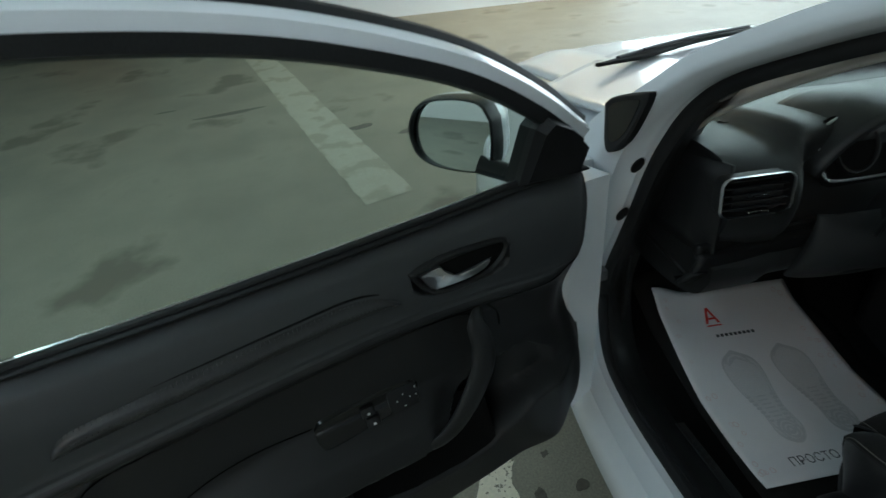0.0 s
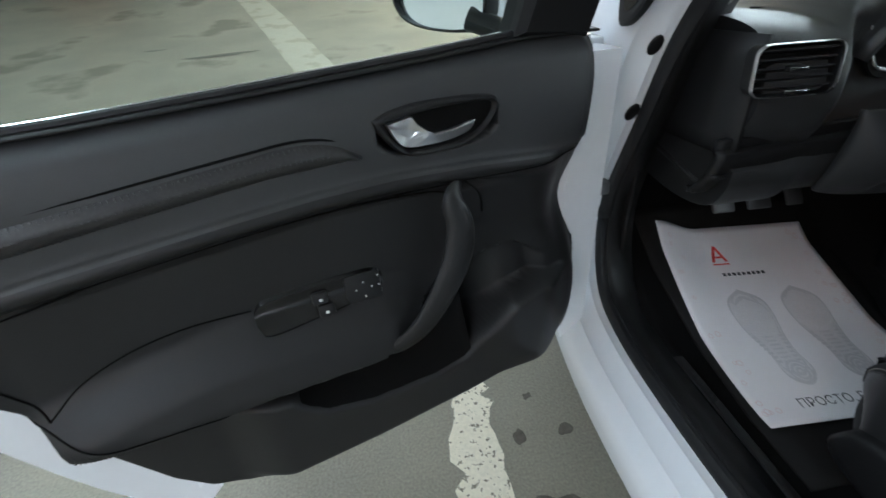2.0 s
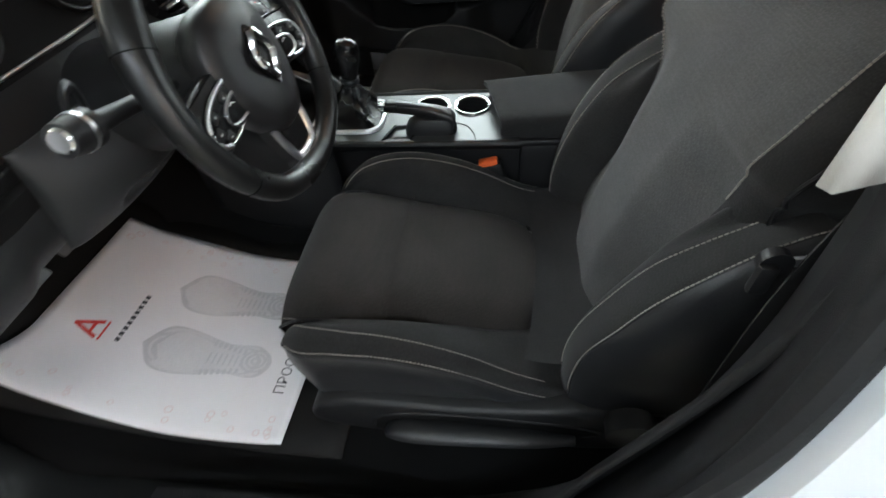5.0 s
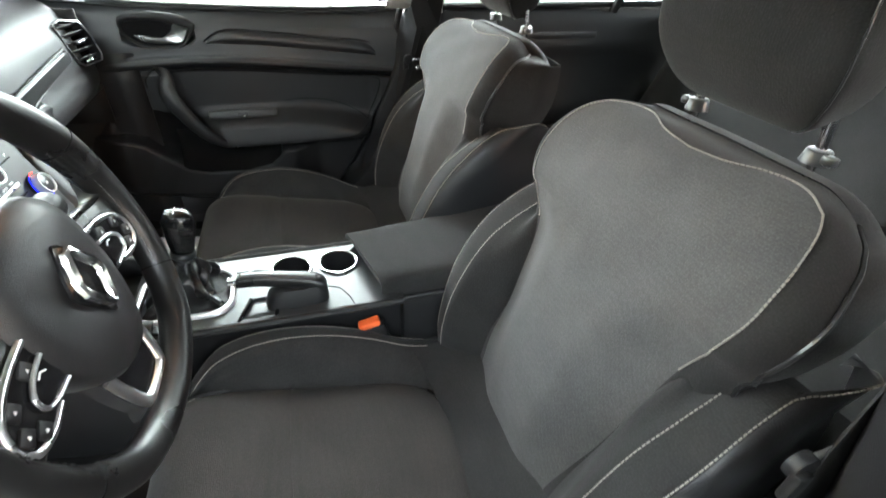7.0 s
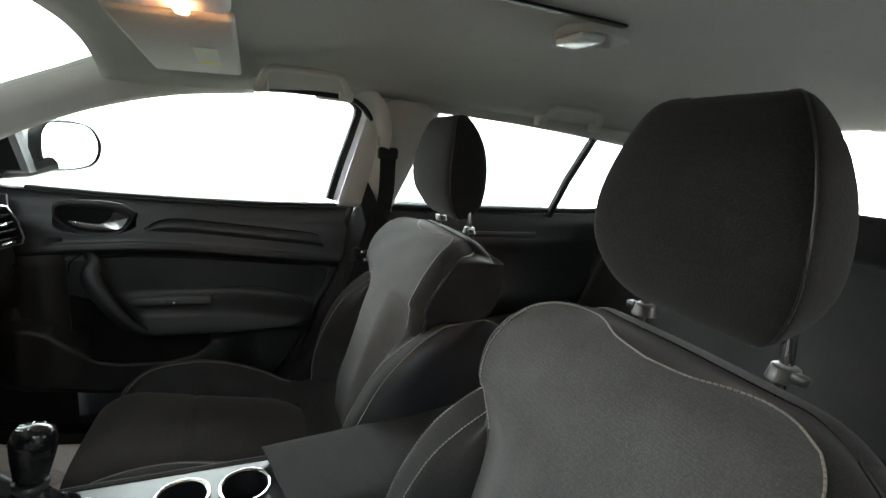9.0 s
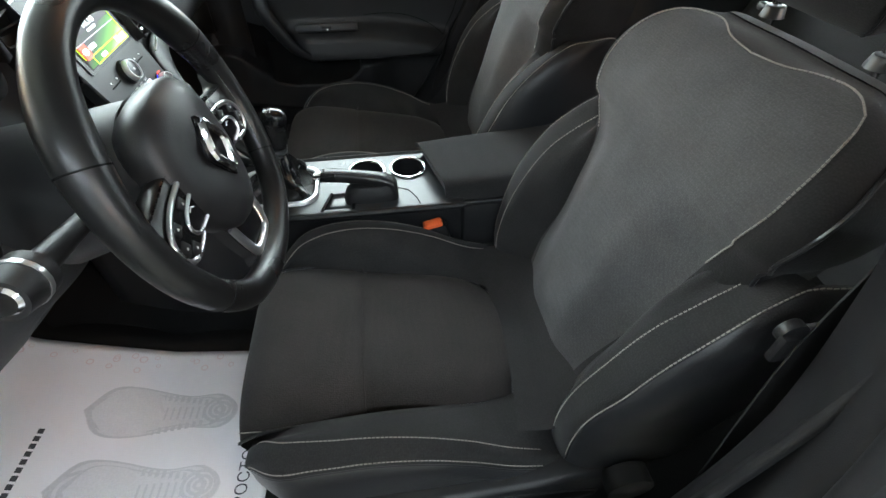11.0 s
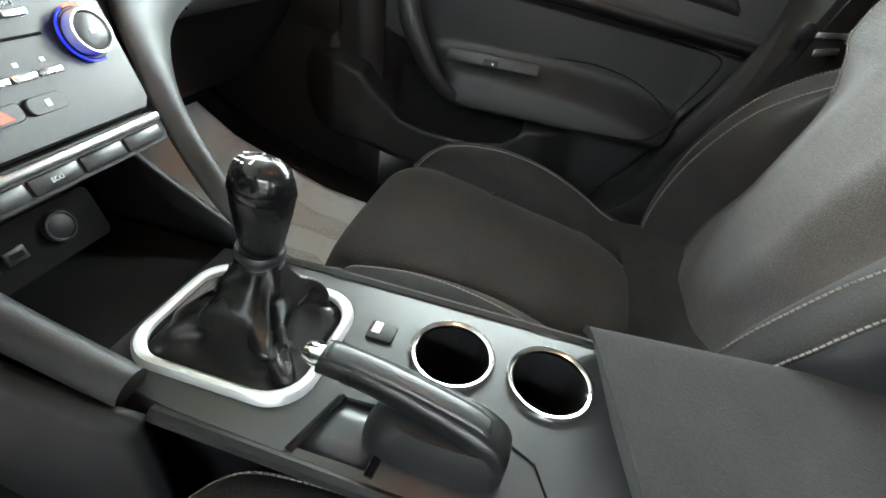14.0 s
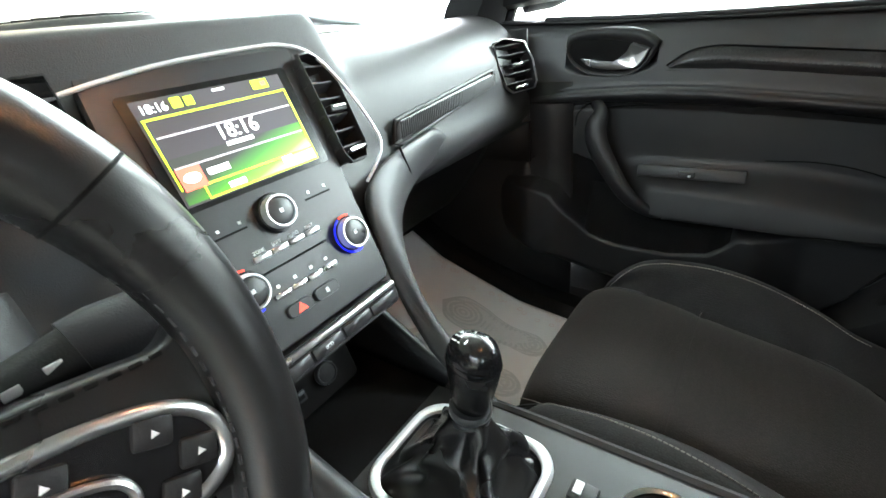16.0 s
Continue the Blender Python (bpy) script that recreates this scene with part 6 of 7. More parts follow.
mk("console_button", *rbox(0.022, 0.026, 0.006, 0.002, Matrix.Translation((0.027, 0.326, CZ + 0.001))), PLASTIC, console)
mk("button_label", *rbox(0.014, 0.008, 0.001, 0, Matrix.Translation((0.029, 0.331, CZ + 0.0045))), PALEINK, console, smooth=False)
mk("edge_rail", *tube([(0.086, 0.52, CZ - 0.004), (0.09, 0.4, CZ - 0.003), (0.091, 0.2, CZ - 0.003), (0.09, 0.06, CZ - 0.003)], 0.007, 8), PLASTIC, console)
mk("edge_rail", *tube([(-0.108, 0.46, CZ - 0.006), (-0.111, 0.3, CZ - 0.006), (-0.112, 0.06, CZ - 0.006)], 0.007, 8), PLASTIC, console)
mk("console_seam", *tube([(-0.04, 0.2, CZ + 0.0005), (-0.055, 0.17, CZ + 0.0005), (-0.085, 0.155, CZ + 0.0005), (-0.106, 0.15, CZ + 0.0005)], 0.001, 5), DARKGAP, console)

# gear lever with its leather gaiter
gear = thing("gear_lever", "black gear lever with chrome-topped knob and creased leather gaiter", "gear lever")
rnd = random.Random(5)
fold = [rnd.uniform(0.4, 1.0) for _ in range(12)]


def gaiter(a, b):
    w = 2 * math.pi * b
    k = (1 - a) ** 1.3
    c, s_ = math.cos(w), math.sin(w)
    ex = 0.3
    bx, by = 0.058 * math.copysign(abs(c) ** ex, c), 0.072 * math.copysign(abs(s_) ** ex, s_)
    top = 0.017
    f = fold[int(b * 12) % 12]
    ruck = 0.010 * math.sin(3 * w + 7 * a + f) * math.sin(math.pi * a) + 0.006 * math.sin(7 * w - 11 * a) * math.sin(math.pi * a)
    r = 1 + ruck / 0.05
    x = (bx * k + top * c * (1 - k)) * r
    y = (by * k + top * s_ * (1 - k)) * r
    z = CZ - 0.004 + 0.088 * a ** 1.15 + 0.008 * math.sin(5 * w + 9 * a) * math.sin(math.pi * a) * (1 - a)
    return (-0.01 + x + 0.012 * a, 0.44 + y - 0.012 * a, z)


mk("gaiter", *sheet(gaiter, 26, 97), LEATHER, gear, "creased black leather gaiter")
GK = basis((0.002, 0.428, 0.585), (1, 0, 0), (0, 0.99, 0.14), (0, -0.14, 0.99))
mk("neck", *moved(loft([[(r * math.cos(w), r * math.sin(w), z) for w in [2 * math.pi * q / 24 for q in range(24)]] for r, z in ((0.019, -0.012), (0.02, 0.0), (0.0165, 0.004), (0.0165, 0.01), (0.0195, 0.014))]), GK), PLASTIC, gear)
mk("knob", *moved(loft([[(r * 0.8 * math.cos(w), r * 0.98 * math.sin(w), z) for w in [2 * math.pi * q / 32 for q in range(32)]] for r, z in ((0.0175, 0.012), (0.0195, 0.02), (0.0245, 0.05), (0.026, 0.062), (0.0255, 0.07))]), GK), LEATHER, gear, "black leather knob side")
mk("knob_top", *moved(loft([[(r * 0.8 * math.cos(w), r * 0.98 * math.sin(w), z) for w in [2 * math.pi * q / 32 for q in range(32)]] for r, z in ((0.026, 0.068), (0.0255, 0.078), (0.022, 0.088), (0.014, 0.093), (0.005, 0.0945))]), GK), GLOSSY, gear, "gloss black knob cap")
mk("knob_collar", *moved(loft([[(r * math.cos(w), r * math.sin(w), z) for w in [2 * math.pi * q / 28 for q in range(28)]] for r, z in ((0.0185, 0.003), (0.0205, 0.006), (0.0205, 0.0105), (0.0185, 0.013))]), GK), SATIN, gear, "satin grey collar")
mk("knob_ring", *moved(loft([[(r * 0.8 * math.cos(w), r * 0.98 * math.sin(w), z) for w in [2 * math.pi * q / 32 for q in range(32)]] for r, z in ((0.0262, 0.066), (0.0272, 0.070), (0.0262, 0.074))], caps=False), GK), GLOSSY, gear)
for k, x in enumerate((-0.009, -0.003, 0.003, 0.009)):
    mk("shift_mark", *moved(rbox(0.0012, 0.014, 0.0008, 0, Matrix.Translation((x, 0.004, 0.0935 - 0.012 * abs(x) / 0.009 * 0.12))), GK), PALEINK, gear, smooth=False)
mk("shift_mark", *moved(rbox(0.019, 0.0012, 0.0008, 0, Matrix.Translation((0, 0.004, 0.0938))), GK), PALEINK, gear, smooth=False)
for k, (x, y) in enumerate(((-0.009, 0.0145), (-0.003, 0.0145), (0.003, 0.0145), (-0.003, -0.0065), (0.003, -0.0065), (0.009, -0.0065))):
    lettering(("1", "3", "5", "2", "4", "6")[k], 0.0065, GK @ Matrix.Translation((x, y, 0.0928)), PALEINK, gear, "shift_number")

# handbrake
brake = thing("handbrake", "black handbrake lever with chrome button beside the cup holders", "handbrake")
bp = spl([(-0.0525, 0.345, 0.5575), (-0.054, 0.31, 0.556), (-0.058, 0.265, 0.551), (-0.063, 0.225, 0.545), (-0.066, 0.203, 0.536), (-0.067, 0.196, 0.525)], 18)
lp = []
for k, p in enumerate(bp):
    hwid, hup, hdn = 0.0125 + 0.0045 * sm(k, 0, 12), 0.011 + 0.001 * sm(k, 0, 8), 0.011 + 0.022 * sm(k, 9, 15)
    lp.append([(p[0] + hwid * math.copysign(abs(math.cos(w)) ** 0.6, math.cos(w)), p[1] - 0.003 * math.sin(w), p[2] + (hup if math.sin(w) > 0 else hdn) * math.copysign(abs(math.sin(w)) ** 0.7, math.sin(w))) for w in [2 * math.pi * q / 24 for q in range(24)]])
mk("grip", *loft(lp), LEATHER, brake, "black leather lever grip", angle=60)
mk("top_strip", *sheet(lambda a, b: (lambda p: (p[0] + (b - 0.5) * 0.017, p[1], p[2] + 0.0122 + 0.0006 * sm(a, 0, 1) - 0.0012 * (2 * b - 1) ** 2))(pick(bp, 0.04 + 0.68 * a)), 24, 5), SATIN, brake, "dark satin strip on the grip", thick=0.0016)
mk("button", *tube([(-0.052, 0.358, 0.558), (-0.0523, 0.351, 0.558), (-0.0526, 0.342, 0.5575)], [0.008, 0.0105, 0.0105], 16, flat=0.85), CHROME, brake, "chrome release button")
boot = spl([(-0.036, 0.285), (-0.036, 0.225), (-0.046, 0.196), (-0.08, 0.194), (-0.09, 0.215), (-0.09, 0.275), (-0.08, 0.30), (-0.05, 0.302), (-0.036, 0.285)], 33)[:-1]
bcx = sum(boot) / 32
mk("boot", *loft([[(bcx[0] + (p[0] - bcx[0]) * k, bcx[1] + (p[1] - bcx[1]) * k - d, z) for p in boot] for k, d, z in ((1.0, 0, 0.498), (1.0, 0, 0.512), (0.93, 0.002, 0.526), (0.72, 0.006, 0.54))]), PLASTIC, brake, "black rubber lever boot", angle=60)

# armrest
arm = thing("armrest", "dark cloth-covered centre armrest on the console", "armrest")


def armbox(a, b):
    w = 2 * math.pi * b
    c, s_ = math.cos(w), math.sin(w)
    hx, hz = 0.092, 0.034
    x = hx * math.copysign(abs(c) ** 0.35, c)
    z = hz * math.copysign(abs(s_) ** 0.4, s_)
    y = 0.10 - 0.40 * a
    taper = 1 - 0.16 * (1 - sm(a, 0, 0.2)) * (z < 0)
    return (-0.005 + x * (1 + 0.1 * a), y + 0.022 * (x / hx) * (1 - a) + 0.02 * (z > 0) * (1 - a), 0.512 + z * taper + 0.03 * a)


v, f = sheet(armbox, 20, 60, loop=True)
f += [tuple(range(60)), tuple(range(19 * 60, 20 * 60))]
mk("pad", v, f, BOLSTER, arm, "dark cloth pad", angle=50)
mk("catch", *rbox(0.05, 0.012, 0.012, 0.004, Matrix.Translation((0.01, 0.122, 0.50)) @ pose(0, 0, 0, 0, 0, 12)), PLASTIC, arm)
mk("box", *rbox(0.18, 0.36, 0.18, 0.015, Matrix.Translation((-0.005, -0.12, 0.40))), PLASTIC, arm)

# ---- seats ----
import functools


# cushion: the panel's profile (y, z), its half width, and the crest of the bolsters, along y
CPROF = spl([(0.02, 0.388), (0.045, 0.404), (0.12, 0.427), (0.24, 0.447), (0.33, 0.461), (0.40, 0.466), (0.438, 0.459), (0.466, 0.436), (0.475, 0.40), (0.468, 0.36), (0.45, 0.315)], 241)
PANELW = curve((0.0, 0.10), (0.03, 0.122), (0.06, 0.136), (0.12, 0.145), (0.25, 0.153), (0.36, 0.163), (0.46, 0.166))
PANELZ = curve((-0.1, 0.40), (0.02, 0.405), (0.12, 0.427), (0.24, 0.447), (0.33, 0.461), (0.39, 0.462), (0.44, 0.44))
CRESTZ = curve((-0.09, 0.375), (-0.02, 0.385), (0.06, 0.408), (0.13, 0.447), (0.20, 0.476), (0.27, 0.491), (0.33, 0.49), (0.375, 0.479), (0.405, 0.465), (0.43, 0.444), (0.45, 0.414), (0.464, 0.37), (0.47, 0.33))
CRESTX = curve((-0.09, 0.215), (0.1, 0.212), (0.3, 0.207), (0.38, 0.2), (0.43, 0.188), (0.47, 0.172))
# backrest: spine (y, z) from the seat up, seam half width and body half width along it
BSP = spl([(-0.05, 0.40), (-0.065, 0.49), (-0.085, 0.57), (-0.108, 0.66), (-0.138, 0.75), (-0.17, 0.822), (-0.215, 0.868), (-0.278, 0.89)], 241)
SEAMX = curve((0.0, 0.122), (0.05, 0.123), (0.16, 0.134), (0.33, 0.147), (0.43, 0.154), (0.5, 0.162), (0.55, 0.176), (0.6, 0.191), (0.66, 0.199), (0.714, 0.198), (0.78, 0.193), (0.85, 0.181), (0.9, 0.164), (0.95, 0.144), (1.0, 0.12))
BODYX = curve((0.0, 0.205), (0.5, 0.208), (0.58, 0.222), (0.66, 0.234), (0.74, 0.234), (0.85, 0.218), (0.9, 0.206), (0.95, 0.19), (1.0, 0.165))
YOKE = curve((0.0, 0.893), (0.3, 0.905), (0.55, 0.935), (0.75, 0.952), (0.9, 0.94), (1.0, 0.90))
VALLEY = curve((0.0, 0.008), (0.1, 0.014), (0.25, 0.03), (0.4, 0.036), (0.5, 0.034), (0.57, 0.016), (0.64, 0.0), (1.0, 0.0))
WINGO = curve((-0.04, 0.04), (0.06, 0.05), (0.18, 0.048), (0.3, 0.036), (0.39, 0.016), (0.46, -0.014), (0.51, -0.04), (0.56, -0.062), (0.66, -0.09))
WINGB = curve((-0.04, 0.034), (0.06, 0.044), (0.2, 0.042), (0.32, 0.03), (0.42, 0.006), (0.5, -0.026), (0.56, -0.058), (0.63, -0.095), (0.7, -0.11))

WINGD = curve((-0.05, -0.15), (0.15, -0.175), (0.3, -0.188), (0.5, -0.2), (0.7, -0.208), (0.8, -0.21))
# rear edge of the back's sides, by height
REARY = curve((0.38, -0.20), (0.57, -0.245), (0.66, -0.285), (0.73, -0.333), (0.78, -0.35), (0.83, -0.352), (0.865, -0.35), (0.9, -0.348))


def panel_at(s, t, lift=0.0):
    """The cushion's middle: s from -1 to 1 across, t from the rear to the foot of the front."""
    y, z = pick(CPROF, t)
    sag = 0.034 * abs(s) ** 4.5 + 0.006 * (1 - s * s) * bumpy(y, 0.15, 0.1) + 0.0035 * bumpy(y, 0.277, 0.007)
    front = sm(t, 0.62, 0.85)
    z -= sag * (1 - front) - lift * (1 - front)
    y -= 0.016 * abs(s) ** 4 * front - lift * front
    y += 0.018 * abs(s) ** 3 * (1 - sm(t, 0.0, 0.2))
    z += 0.0012 * math.sin(21 * y + 3 * s) * math.sin(3 * s + 1) * (1 - front)
    return Vector((s * PANELW(y), y, z))


@functools.lru_cache(maxsize=None)
def bolster_section(y, worn):
    zc, xc = CRESTZ(y) - 0.024 * worn * (1 - sm(y, 0.3, 0.41)), CRESTX(y) + 0.016 * worn
    p0 = (PANELW(y) - 0.006, min(PANELZ(y) - 0.03, zc - 0.012))
    out = 0.25 - 0.055 * sm(y, 0.36, 0.475) ** 1.6
    pts = [p0, (PANELW(y) + 0.016, max(p0[1] + 0.006, zc - 0.024)), (xc - 0.014, zc - 0.003), (xc + 0.008, zc), (out - 0.008, zc - 0.013), (out, zc - 0.042), (out - 0.003, min(0.36, zc - 0.06)), (out - 0.012, min(0.305, zc - 0.065))]
    return spl(pts, 71)


def bolster_at(c, y, side, worn=0.0, lift=0.0):
    """A cushion bolster's section at y: c from its seam with the panel (0) over the crest to the foot of its side (1)."""
    q = pick(bolster_section(float(y), worn), c)
    back = 0.055 * sm(0.41 - q[1], 0.0, 0.11) * sm(y, 0.38, 0.47)
    return Vector((side * (q[0] + (lift if c > 0.6 else 0)), y - back, q[1] + (lift if c <= 0.75 else 0)))


def spine(b):
    k = min(1.0, max(0.0, b))
    p = np.array(pick(BSP, k))
    t = pick(BSP, min(1, k + 0.012)) - pick(BSP, max(0, k - 0.012))
    t = t / np.linalg.norm(t)
    if b < 0:
        p = p + t * b * 0.55
    return p, np.array((t[1], -t[0]))


def core_at(x, b, lift=0.0):
    """The back's front face at x: hollow along the wing seams, rounded away at the shoulders."""
    p, nrm = spine(b)
    sx, ex = SEAMX(b), BODYX(b)
    a = abs(x)
    d = 0.004 - VALLEY(b) * sm(a / sx, 0.35, 1.0) + 0.006 * bumpy(b, 0.22, 0.14) * (1 - min(1, a / sx) ** 2)
    if a > sx:
        d -= 0.024 * min(1.0, (a - sx) / max(0.01, ex - sx)) ** 2
    d -= 0.010 * sm(b, 0.88, 1.0) ** 2
    d += 0.0010 * math.sin(23 * b + 11 * x) * math.sin(29 * x + 5 * b)
    q = p + nrm * (d + lift)
    return Vector((x, q[0], q[1]))


@functools.lru_cache(maxsize=None)
def wing_section(b, lift):
    o1, o2 = WINGO(b) + lift, WINGB(b) + lift
    flare = 0.012 * sm(b, 0.1, 0.3) * (1 - sm(b, 0.42, 0.6))
    deep, far = WINGD(b), sm(b, 0.4, 0.72)
    pts = [(SEAMX(max(0, b)) - 0.008, -VALLEY(max(0, b)) - 0.012), (0.164 + 0.012 * sm(b, 0.4, 0.55), -VALLEY(max(0, b)) * 0.3 + o1 * 0.45 - 0.004), (0.188, o1 - 0.006), (0.204 + flare * 0.5, o1 + 0.001), (0.240 + flare, o2), (0.256 + flare, o2 * 0.8 + deep * 0.2), (0.256 + flare * 0.6 - 0.014 * far, o2 * 0.5 + deep * 0.5), (0.247 - 0.045 * far, deep)]
    return spl(pts, 71)


def wing_at(c, b, side, lift=0.0):
    """A side wing's section: c from its seam with the back (0) over two stitched edges to its rear foot (1)."""
    p, nrm = spine(b)
    k = round(b * 400) / 400
    q = pick(wing_section(k, lift), c) * (1 - abs(b - k) * 400) + pick(wing_section(k + math.copysign(1 / 400, b - k), lift), c) * abs(b - k) * 400
    w = p + nrm * q[1]
    return Vector((side * (q[0] + (lift if c > 0.6 else 0)), w[0], w[1]))


def front_seat(m, inner, label, worn):
    """inner: +1 if the seat's inner side faces +x; worn: the squashed entry bolster."""
    seat = thing("car_chair", label, "car seat", "front seats", CAR @ m)
    cu = new("cushion")
    cu.parent = seat
    mk("centre_panel", *sheet(lambda s, t: panel_at(2 * s - 1, t), 60, 90), CUSHION, cu, "brown-black cloth panel", angle=80)
    mk("rear_panel", *sheet(lambda s, t: Vector(((2 * s - 1) * (0.2 + 0.012 * t), 0.052 - 0.13 * t - 0.02 * (1 - (2 * s - 1) ** 2) * (1 - t), 0.395 - 0.008 * math.sin(math.pi * t) + 0.042 * t * t + 0.012 * abs(2 * s - 1) ** 3)), 30, 14), BOLSTER, cu, "dark cloth strip at the back of the cushion")
    mk("panel_seam", *tube([panel_at(s, 0.46, 0.0) + Vector((0, 0.277 - panel_at(s, 0.46).y, PANELZ(0.277) - PANELZ(panel_at(s, 0.46).y) - 0.001)) for s in np.linspace(-0.94, 0.94, 40)], 0.0008, 5), CUSHION, cu)
    for s_ in (-1, 1):
        wo = worn if s_ != inner else 0.0
        mk("bolster", *sheet(lambda s, t: bolster_at(0.615 * s, -0.085 + 0.554 * t, s_, wo), 24, 70), BOLSTER, cu, "dark cloth bolster", angle=80)
        mk("side_cover", *sheet(lambda s, t: bolster_at(0.6 + 0.4 * s, -0.085 + 0.554 * t, s_, wo), 16, 70), VINYL, cu, "black vinyl bolster side", angle=80)
        mk("front_corner", *sheet(lambda s, t: Vector((s_ * (0.14 + 0.085 * s), 0.452 + 0.008 * math.sin(math.pi * t) - 0.06 * s**2, 0.29 + 0.09 * t * (1 - 0.25 * s))), 14, 14), BOLSTER, cu, "dark cloth front corner")
        for c in (0.34, 0.57):
            mk("stitching", *dashes([bolster_at(c - 0.12 * sm(y, 0.38, 0.45) * (c < 0.5), y, s_, wo, 0.0012) for y in np.linspace(0.02, 0.455, 66)], 0.0042, 0.0016, 0.0009), THREAD, cu, "pale stitching")
        mk("corner_stitching", *dashes([panel_at(s_ * k, t, 0.0015) for k, t in zip(np.linspace(0.9, 0.99, 24), np.linspace(0.74, 0.55, 24))], 0.0042, 0.0016, 0.0009), THREAD, cu, "pale stitching")
        mk("piping", *tube([panel_at(s_ * 0.995, t, 0.003) for t in np.linspace(0.04, 0.72, 60)], 0.0026, 6), VINYL, cu)
    rear_edge = [panel_at(s, 0.012, 0.0) for s in np.linspace(-0.98, 0.98, 30)]
    mk("piping", *tube(rear_edge, 0.003, 6), VINYL, cu)
    bk = new("backrest")
    bk.parent = seat
    mk("centre_panel", *sheet(lambda s, t: core_at((2 * s - 1) * SEAMX(YOKE(abs(2 * s - 1)) * t), YOKE(abs(2 * s - 1)) * t), 80, 110), INSERT, bk, "grey woven cloth panel", angle=80)

    def yoke(s, t):
        a = 2 * s - 1
        b = YOKE(abs(a)) + (1 - YOKE(abs(a))) * t
        return core_at(a * SEAMX(b), b)

    # the yoke's brown tone stands for warm light on it
    mk("yoke", *sheet(yoke, 60, 16), CUSHION, bk, "brown-black cloth yoke", angle=80)
    mk("lower_band", *sheet(lambda s, t: core_at((2 * s - 1) * 0.2, -0.22 * t, -0.002), 30, 10), BOLSTER, bk)

    def flank(side):
        def f(s, t):
            b = t
            sx, ex = SEAMX(b), BODYX(b)
            if s < 0.4:
                return core_at(side * (sx + (ex - sx) * s / 0.4), b)
            k = (s - 0.4) / 0.6
            e = core_at(side * ex, b)
            end = Vector((side * (min(ex, 0.188) - 0.008 * (1 - sm(b, 0.5, 0.62))), REARY(e.z), e.z - 0.012 * sm(b, 0.6, 0.85) - 0.03 * sm(b, 0.86, 1.0)))
            bulge = 0.014 * math.sin(math.pi * k) * (1 - 0.5 * sm(b, 0.9, 1.0)) * (0.3 + 0.7 * sm(b, 0.5, 0.62))
            return Vector((e.x + (end.x - e.x) * k**1.5 + side * bulge, e.y + (end.y - e.y) * k, e.z + (end.z - e.z) * k**2.2))
        return f

    for s_ in (-1, 1):
        mk("shoulder_side", *sheet(flank(s_), 26, 80), BOLSTER, bk, "dark cloth shoulder side", angle=80)
        mk("wing", *sheet(lambda s, t: wing_at(0.58 * s, -0.05 + (0.585 + 0.06 * s) * t, s_), 30, 60), BOLSTER, bk, "dark cloth side wing", angle=80)
        mk("wing_side", *sheet(lambda s, t: wing_at(0.565 + 0.435 * s, -0.05 + (0.645 + 0.225 * s) * t, s_), 24, 70), VINYL, bk, "black vinyl wing side", angle=80)
        mk("stitching", *dashes([wing_at(0.40, b, s_, 0.0012) for b in np.linspace(-0.02, 0.53, 70)], 0.0042, 0.0016, 0.0009), THREAD, bk, "pale stitching")
        mk("stitching", *dashes([wing_at(0.572, b, s_, 0.0014) for b in np.linspace(-0.02, 0.58, 70)] + [wing_at(0.572 + 0.4 * k, 0.585 + 0.215 * k, s_, 0.0014) for k in np.linspace(0.05, 1, 24)], 0.0042, 0.0016, 0.0009), THREAD, bk, "pale stitching")
        mk("stitching", *dashes([core_at(s_ * k * SEAMX(YOKE(k)), YOKE(k), 0.0018) for k in np.linspace(0, 1, 60)] + [core_at(s_ * SEAMX(b), b, 0.0018) for b in np.linspace(0.895, 0.5, 60)], 0.0042, 0.0012, 0.0011), THREAD, bk, "pale shoulder seam")
        mk("piping", *tube([core_at(s_ * BODYX(b), b, 0.001) for b in np.linspace(0.5, 1.0, 60)], 0.0026, 6), VINYL, bk)

    def rear(s, t):
        e, a = flank(1)(1.0, s), -1 + 2 * t
        return Vector((a * e.x, e.y - 0.018 * (1 - a * a) ** 0.5, e.z))

    mk("back_shell", *sheet(rear, 40, 24), VINYL, bk, "black vinyl back shell")
    fl, fr = flank(-1), flank(1)

    def top(c, k):
        a, b = fl(0.4 + 0.6 * k, 1.0), fr(0.4 + 0.6 * k, 1.0)
        p, base = a.lerp(b, c), fl(0.4, 1.0).lerp(fr(0.4, 1.0), c)
        edge = core_at((2 * c - 1) * BODYX(1.0), 1.0)
        crown = 0.010 * math.sin(math.pi * min(1, k * 0.9 + 0.05)) * (1 - (2 * c - 1) ** 6)
        return p + (edge - base) * (1 - k) + Vector((0, -0.015 * k * (1 - (2 * c - 1) ** 2) ** 0.5, crown))

    mk("top_edge", *sheet(top, 40, 12), BOLSTER, bk, angle=80)
    # headrest
    hr = new("headrest")
    hr.parent = seat
    hw = curve((0.914, 0.062), (0.922, 0.08), (0.94, 0.099), (0.97, 0.115), (1.0, 0.121), (1.045, 0.118), (1.09, 0.105), (1.12, 0.091), (1.138, 0.079), (1.147, 0.066), (1.15, 0.045))
    fy = curve((0.914, -0.29), (0.922, -0.272), (0.945, -0.247), (0.985, -0.226), (1.03, -0.221), (1.08, -0.23), (1.12, -0.242), (1.138, -0.252), (1.147, -0.265), (1.15, -0.282))
